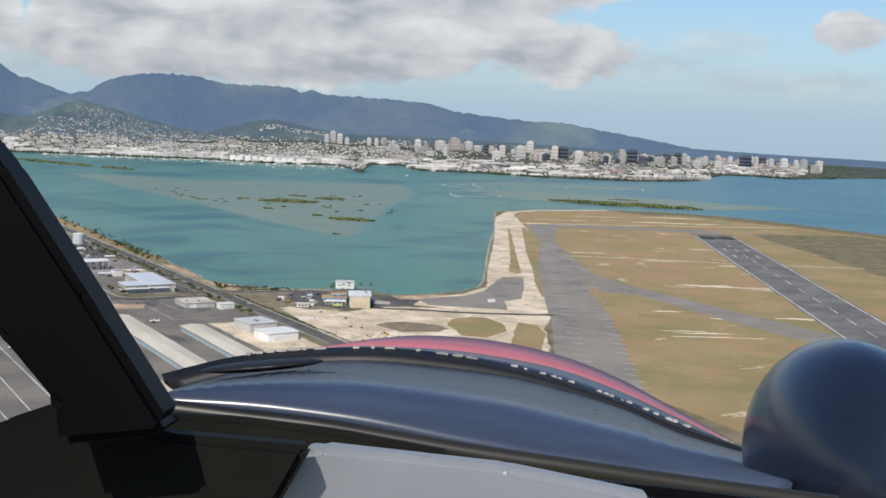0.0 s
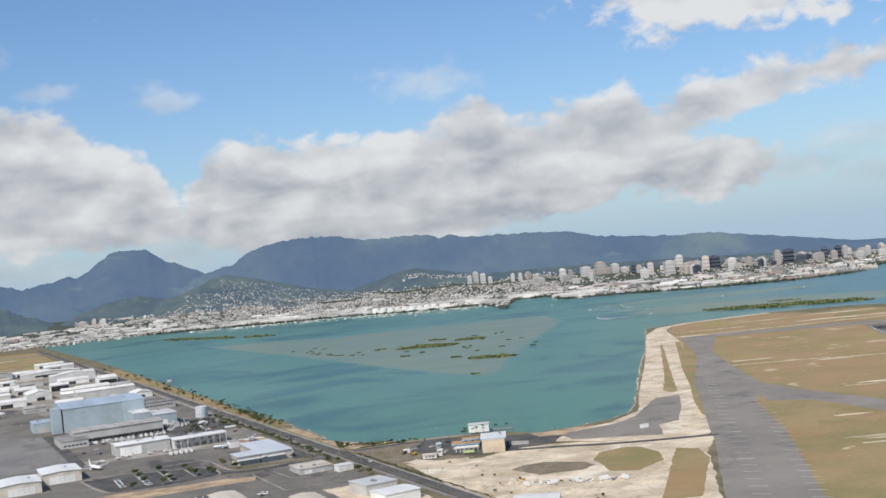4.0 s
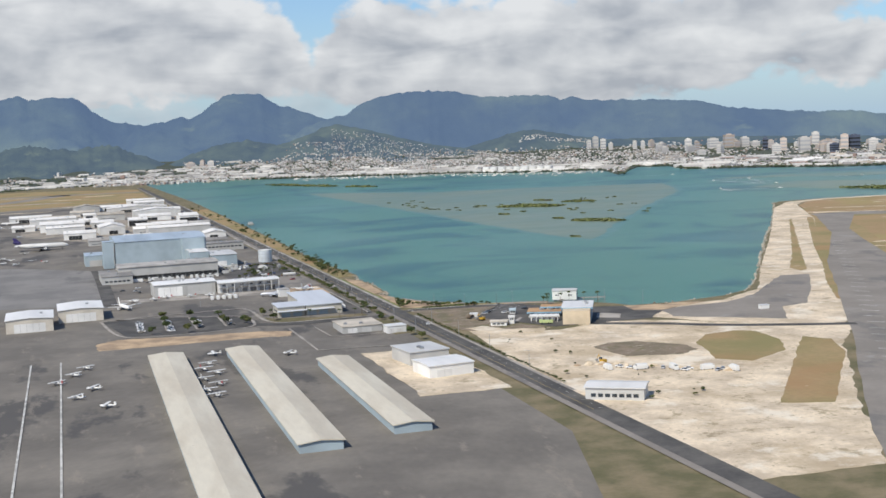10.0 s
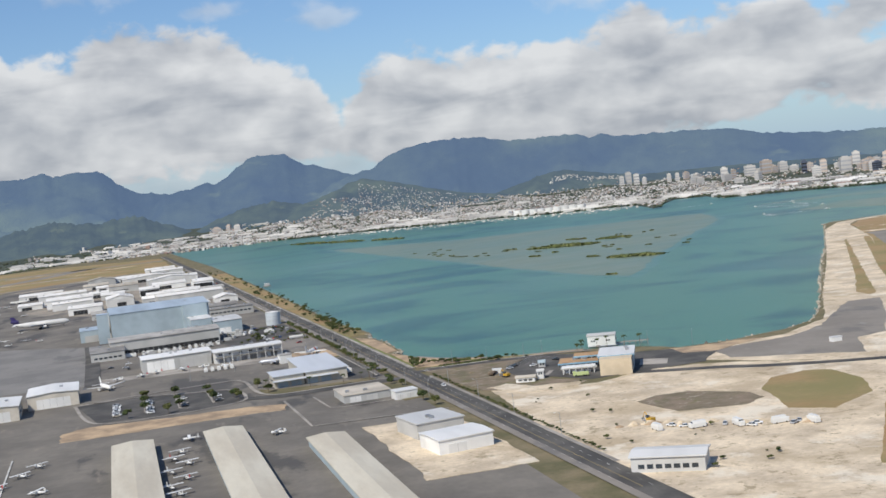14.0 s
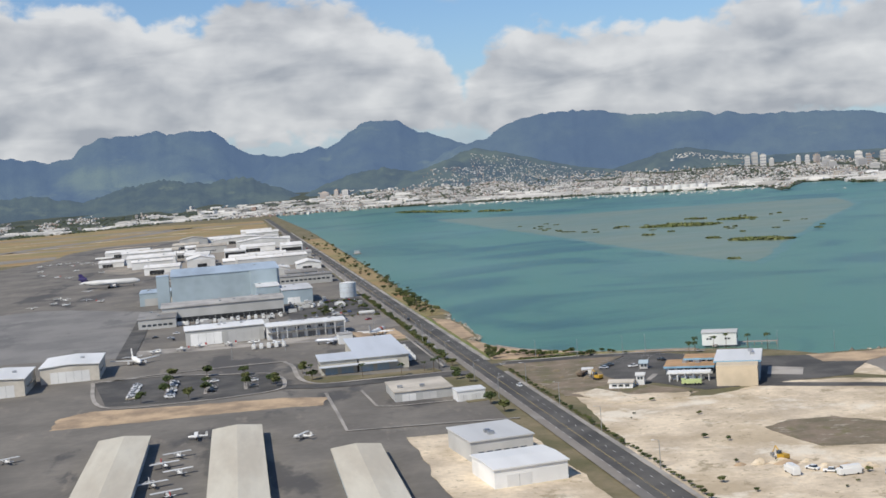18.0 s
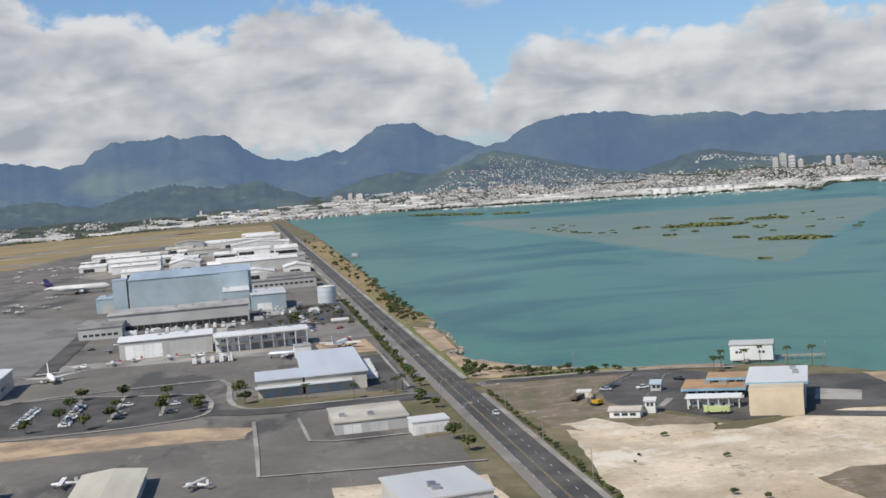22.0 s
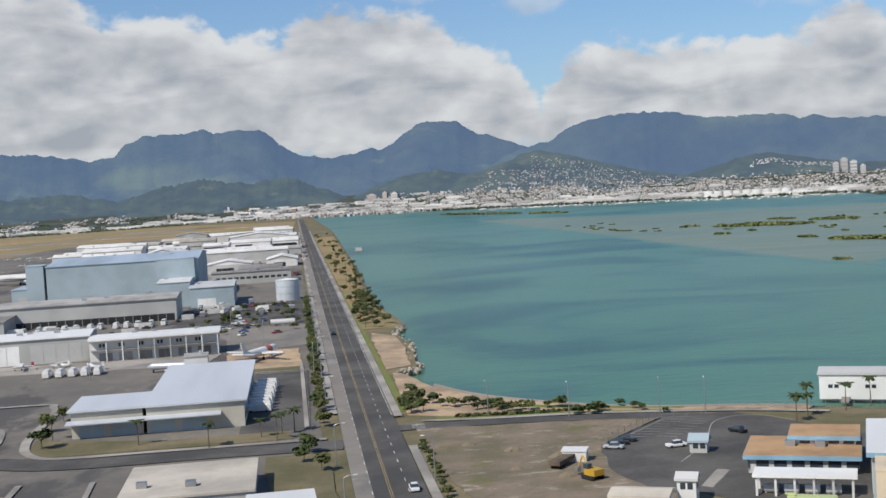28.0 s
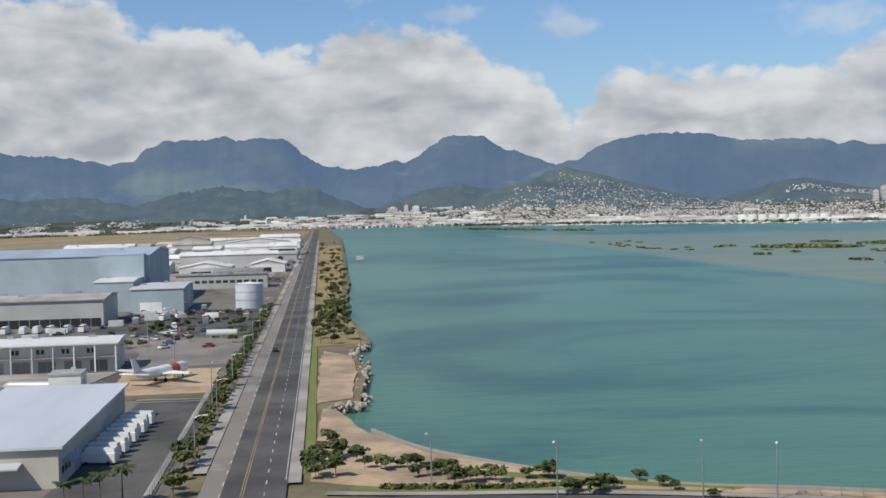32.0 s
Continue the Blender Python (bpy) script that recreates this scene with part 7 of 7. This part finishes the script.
for k in range(64):
    a = g.choice((g.gauss(28, 1.6), g.gauss(33, 2.2), g.uniform(25, 47), g.uniform(38, 47)))
    r = g.uniform(3820, 4250)
    x, y = polar(a, r)
    far_tower(x, y, town_z(a, r), g.uniform(13, 26), g.uniform(12, 18), g.uniform(11, 26), g.uniform(-35, 20), g.choice((TOWER_A, TOWER_A, TOWER_A, TOWER_B, TOWER_B, TOWER_C)))
for k in range(9):
    x, y = polar(18.0 + 0.36 * k, shore_r(18.0 + 0.36 * k) + 50)
    ft = thing("fuel_tank", "white fuel tank on the far shore", "tank", pose(x, y, 2.4), "harbour tanks")
    bm = bmesh.new()
    tube(bm, (0, 0, 0), (0, 0, 13), 11, 11, 20)
    part("shell", bm, WHITE, ft)


# ---- the aircraft: nose and windscreen frame, as it stands where the flight begins ----
COWL = surface("faded_red_cowl", (0.40, 0.13, 0.16), 0.45, fine=6, broad=0.8, vary=0.4, other=(0.30, 0.16, 0.18), spec=0.5)
DECK = surface("navy_gloss_deck", (0.045, 0.06, 0.10), 0.3, fine=5, broad=0.7, vary=0.4, spec=0.6)
SEAM = surface("black_rubber_seam", (0.012, 0.012, 0.013), 0.5, fine=8, broad=1, vary=0.3)
FRAME = surface("black_frame_paint", (0.004, 0.004, 0.005), 0.5, spec=0.06, fine=7, broad=1, vary=0.4)
BLISTER = surface("dark_gloss_fairing", (0.012, 0.017, 0.032), 0.2, fine=9, broad=1.2, vary=0.5, spec=0.5)
PANEL = surface("grey_metal_panel", (0.34, 0.35, 0.38), 0.35, 0.4, fine=5, broad=0.7, vary=0.2)
OLIVE = surface("dark_sill", (0.012, 0.012, 0.010), 0.6, spec=0.08, fine=6, broad=1, vary=0.4)
TUBE = surface("olive_black_tube", (0.030, 0.027, 0.021), 0.42, fine=8, broad=1.2, vary=0.5, spec=0.4)
CHIP = surface("worn_paint_chip", (0.52, 0.50, 0.47), 0.7, fine=20, broad=4, vary=0.4)
plane = thing("aircraft_nose", "dark blue aircraft nose with a red cowl and black windscreen frame", "airplane", look((-355.69, -1022.11, 171.48), (-308.07, -934.90, 160.19), 1.90))


def glide(points, n=40):
    """Evenly spaced places on a smooth line through the points."""
    pts = curve_points(points, 10)
    return [Vector(pts[round(k * (len(pts) - 1) / n)]) for k in range(n + 1)]


def skin(name, lines, material, label="", thick=0.02):
    bm = bmesh.new()
    rows = [[bm.verts.new(q) for q in glide(l)] for l in lines]
    for a, b in zip(rows, rows[1:]):
        for k in range(len(a) - 1):
            bm.faces.new((a[k], a[k + 1], b[k + 1], b[k]))
    for f in bm.faces:
        f.smooth = True
    ob = part(name, bm, material, plane, label)
    sol = ob.modifiers.new("thickness", "SOLIDIFY")
    sol.thickness, sol.offset = thick, 0
    return ob


def plate(name, corners, material, thick, label=""):
    bm = bmesh.new()
    a = [bm.verts.new(c) for c in corners]
    b = [bm.verts.new((c[0], c[1], c[2] - thick)) for c in corners]
    bm.faces.new(a)
    bm.faces.new(b[::-1])
    for k in range(len(a)):
        bm.faces.new((a[k], b[k], b[(k + 1) % len(a)], a[(k + 1) % len(a)]))
    bmesh.ops.recalc_face_normals(bm, faces=bm.faces[:])
    bmesh.ops.bevel(bm, geom=bm.edges[:], offset=0.006, segments=2, affect="EDGES")
    return part(name, bm, material, plane, label)


RIM = [(-0.305, -0.247, -3.00), (-0.115, -0.221, -3.00), (0.022, -0.221, -3.00), (0.158, -0.237, -3.00), (0.295, -0.271, -3.00), (0.431, -0.326, -3.00), (0.567, -0.401, -3.00), (0.690, -0.469, -3.00)]
LIP = [(-0.438, -0.253, -2.80), (-0.234, -0.230, -2.80), (-0.107, -0.230, -2.80), (0.020, -0.238, -2.80), (0.148, -0.256, -2.80), (0.275, -0.285, -2.80), (0.402, -0.332, -2.80), (0.529, -0.391, -2.80), (0.657, -0.452, -2.80)]
SEAM_FRONT = [(-0.584, -0.273, -2.60), (-0.454, -0.241, -2.60), (-0.336, -0.226, -2.60), (-0.217, -0.220, -2.60), (-0.099, -0.221, -2.60), (0.019, -0.235, -2.60), (0.137, -0.256, -2.60), (0.255, -0.288, -2.60), (0.373, -0.330, -2.60), (0.492, -0.379, -2.60), (0.633, -0.431, -2.60)]
SEAM_BACK = [(-0.538, -0.293, -2.55), (-0.422, -0.263, -2.55), (-0.306, -0.245, -2.55), (-0.190, -0.238, -2.55), (-0.097, -0.242, -2.55), (0.019, -0.254, -2.55), (0.134, -0.271, -2.55), (0.250, -0.300, -2.55), (0.366, -0.337, -2.55), (0.482, -0.387, -2.55), (0.633, -0.433, -2.55)]
DECK_BACK = [(-0.337, -0.185, -1.50), (-0.228, -0.192, -1.50), (-0.125, -0.205, -1.50), (-0.057, -0.217, -1.50), (0.011, -0.231, -1.50), (0.079, -0.243, -1.50), (0.147, -0.255, -1.50), (0.284, -0.275, -1.50), (0.420, -0.292, -1.50)]
skin("cowl", [RIM, LIP], COWL, "faded red cowl ring")
skin("cowl_band", [LIP, SEAM_FRONT], DECK)
skin("seam", [SEAM_FRONT, SEAM_BACK], SEAM, "black rubber seam", 0.03)
skin("deck", [SEAM_BACK, DECK_BACK], DECK, "scratched navy deck")
bm = bmesh.new()
line = glide([(-0.280, -0.153, -1.20), (-0.199, -0.163, -1.20), (-0.122, -0.172, -1.20), (-0.046, -0.185, -1.20), (0.036, -0.199, -1.20), (0.118, -0.211, -1.20), (0.227, -0.227, -1.20), (0.380, -0.248, -1.20)], 24)
ring = None
for k, q in enumerate(line):
    d = (line[min(k + 1, len(line) - 1)] - line[max(k - 1, 0)]).normalized()
    turn = d.to_track_quat("Z", "Y")
    row = [bm.verts.new(q + turn @ Vector((0.0098 * math.cos(a * 0.5236), 0.0098 * math.sin(a * 0.5236), 0))) for a in range(12)]
    if ring:
        for a in range(12):
            bm.faces.new((ring[a], ring[(a + 1) % 12], row[(a + 1) % 12], row[a])).smooth = True
    ring = row
part("windscreen_tube", bm, TUBE, plane, "olive black windscreen tube")
plate("pillar", [(-0.314, 0.091, -0.80), (-0.285, 0.056, -0.80), (-0.231, -0.027, -0.80), (-0.178, -0.111, -0.80), (-0.181, -0.121, -0.80), (-0.249, -0.127, -0.80), (-0.251, -0.099, -0.80), (-0.285, -0.058, -0.80), (-0.314, -0.029, -0.80)], FRAME, 0.05, "black windscreen pillar")
plate("sill", [(-0.338, -0.136, -0.86), (-0.306, -0.119, -0.86), (-0.269, -0.107, -0.86), (-0.193, -0.128, -0.86), (-0.091, -0.137, -0.86), (-0.115, -0.179, -0.86), (-0.338, -0.195, -0.86)], OLIVE, 0.03)
plate("panel", [(-0.137, -0.188, -0.90), (-0.104, -0.146, -0.90), (-0.088, -0.143, -0.90), (0.047, -0.158, -0.90), (0.154, -0.180, -0.90), (0.162, -0.200, -0.90), (-0.137, -0.200, -0.90)], PANEL, 0.03, "grey metal panel")
plate("coaming", [(-0.258, -0.152, -1.15), (-0.190, -0.156, -1.15), (-0.096, -0.168, -1.15), (0.008, -0.188, -1.15), (0.008, -0.214, -1.15), (-0.258, -0.214, -1.15)], OLIVE, 0.02)
plate("side_panel", [(0.053, -0.180, -1.00), (0.189, -0.194, -1.00), (0.325, -0.211, -1.00), (0.325, -0.236, -1.00), (0.053, -0.236, -1.00)], FRAME, 0.02)
for x, y, z, w, h in ((-0.335, -0.216, -2.30, 0.115, 0.010), (-0.275, -0.232, -2.20, 0.105, 0.012), (-0.240, -0.243, -2.05, 0.085, 0.012)):
    bm = bmesh.new()
    bmesh.ops.create_uvsphere(bm, u_segments=18, v_segments=10, radius=1.0)
    bmesh.ops.transform(bm, matrix=Matrix.Translation((x, y, z)) @ Matrix.Rotation(0.08, 4, "Z") @ Matrix.Diagonal((w, h, 0.05, 1)), verts=bm.verts[:])
    part("louvre", bm, SEAM, plane, "dark cooling louvre")
plate("strap", [(-0.165, -0.230, -2.50), (-0.130, -0.230, -2.50), (-0.190, -0.240, -1.90), (-0.235, -0.240, -1.90)], DECK, 0.004)
chips = bmesh.new()
cg = random.Random(77)
seam_line = glide(SEAM_FRONT, 90)
for k in range(12, 88):
    if cg.random() < 0.55:
        q = seam_line[k]
        w, h = cg.uniform(0.003, 0.011), cg.uniform(0.0012, 0.003)
        box(chips, q.x - w, q.y + 0.012, q.z - 0.01, q.x + w, q.y + 0.014 + h, q.z + 0.01)
part("paint_chips", chips, CHIP, plane, "pale worn paint along the seam")
bm = bmesh.new()
bmesh.ops.create_uvsphere(bm, u_segments=32, v_segments=20, radius=1.0)
bmesh.ops.transform(bm, matrix=Matrix.Translation((0.553, -0.295, -1.7)) @ Matrix.Diagonal((0.128, 0.172, 0.28, 1)), verts=bm.verts[:])
for f in bm.faces:
    f.smooth = True
part("blister", bm, BLISTER, plane, "glossy dark blue blister fairing")
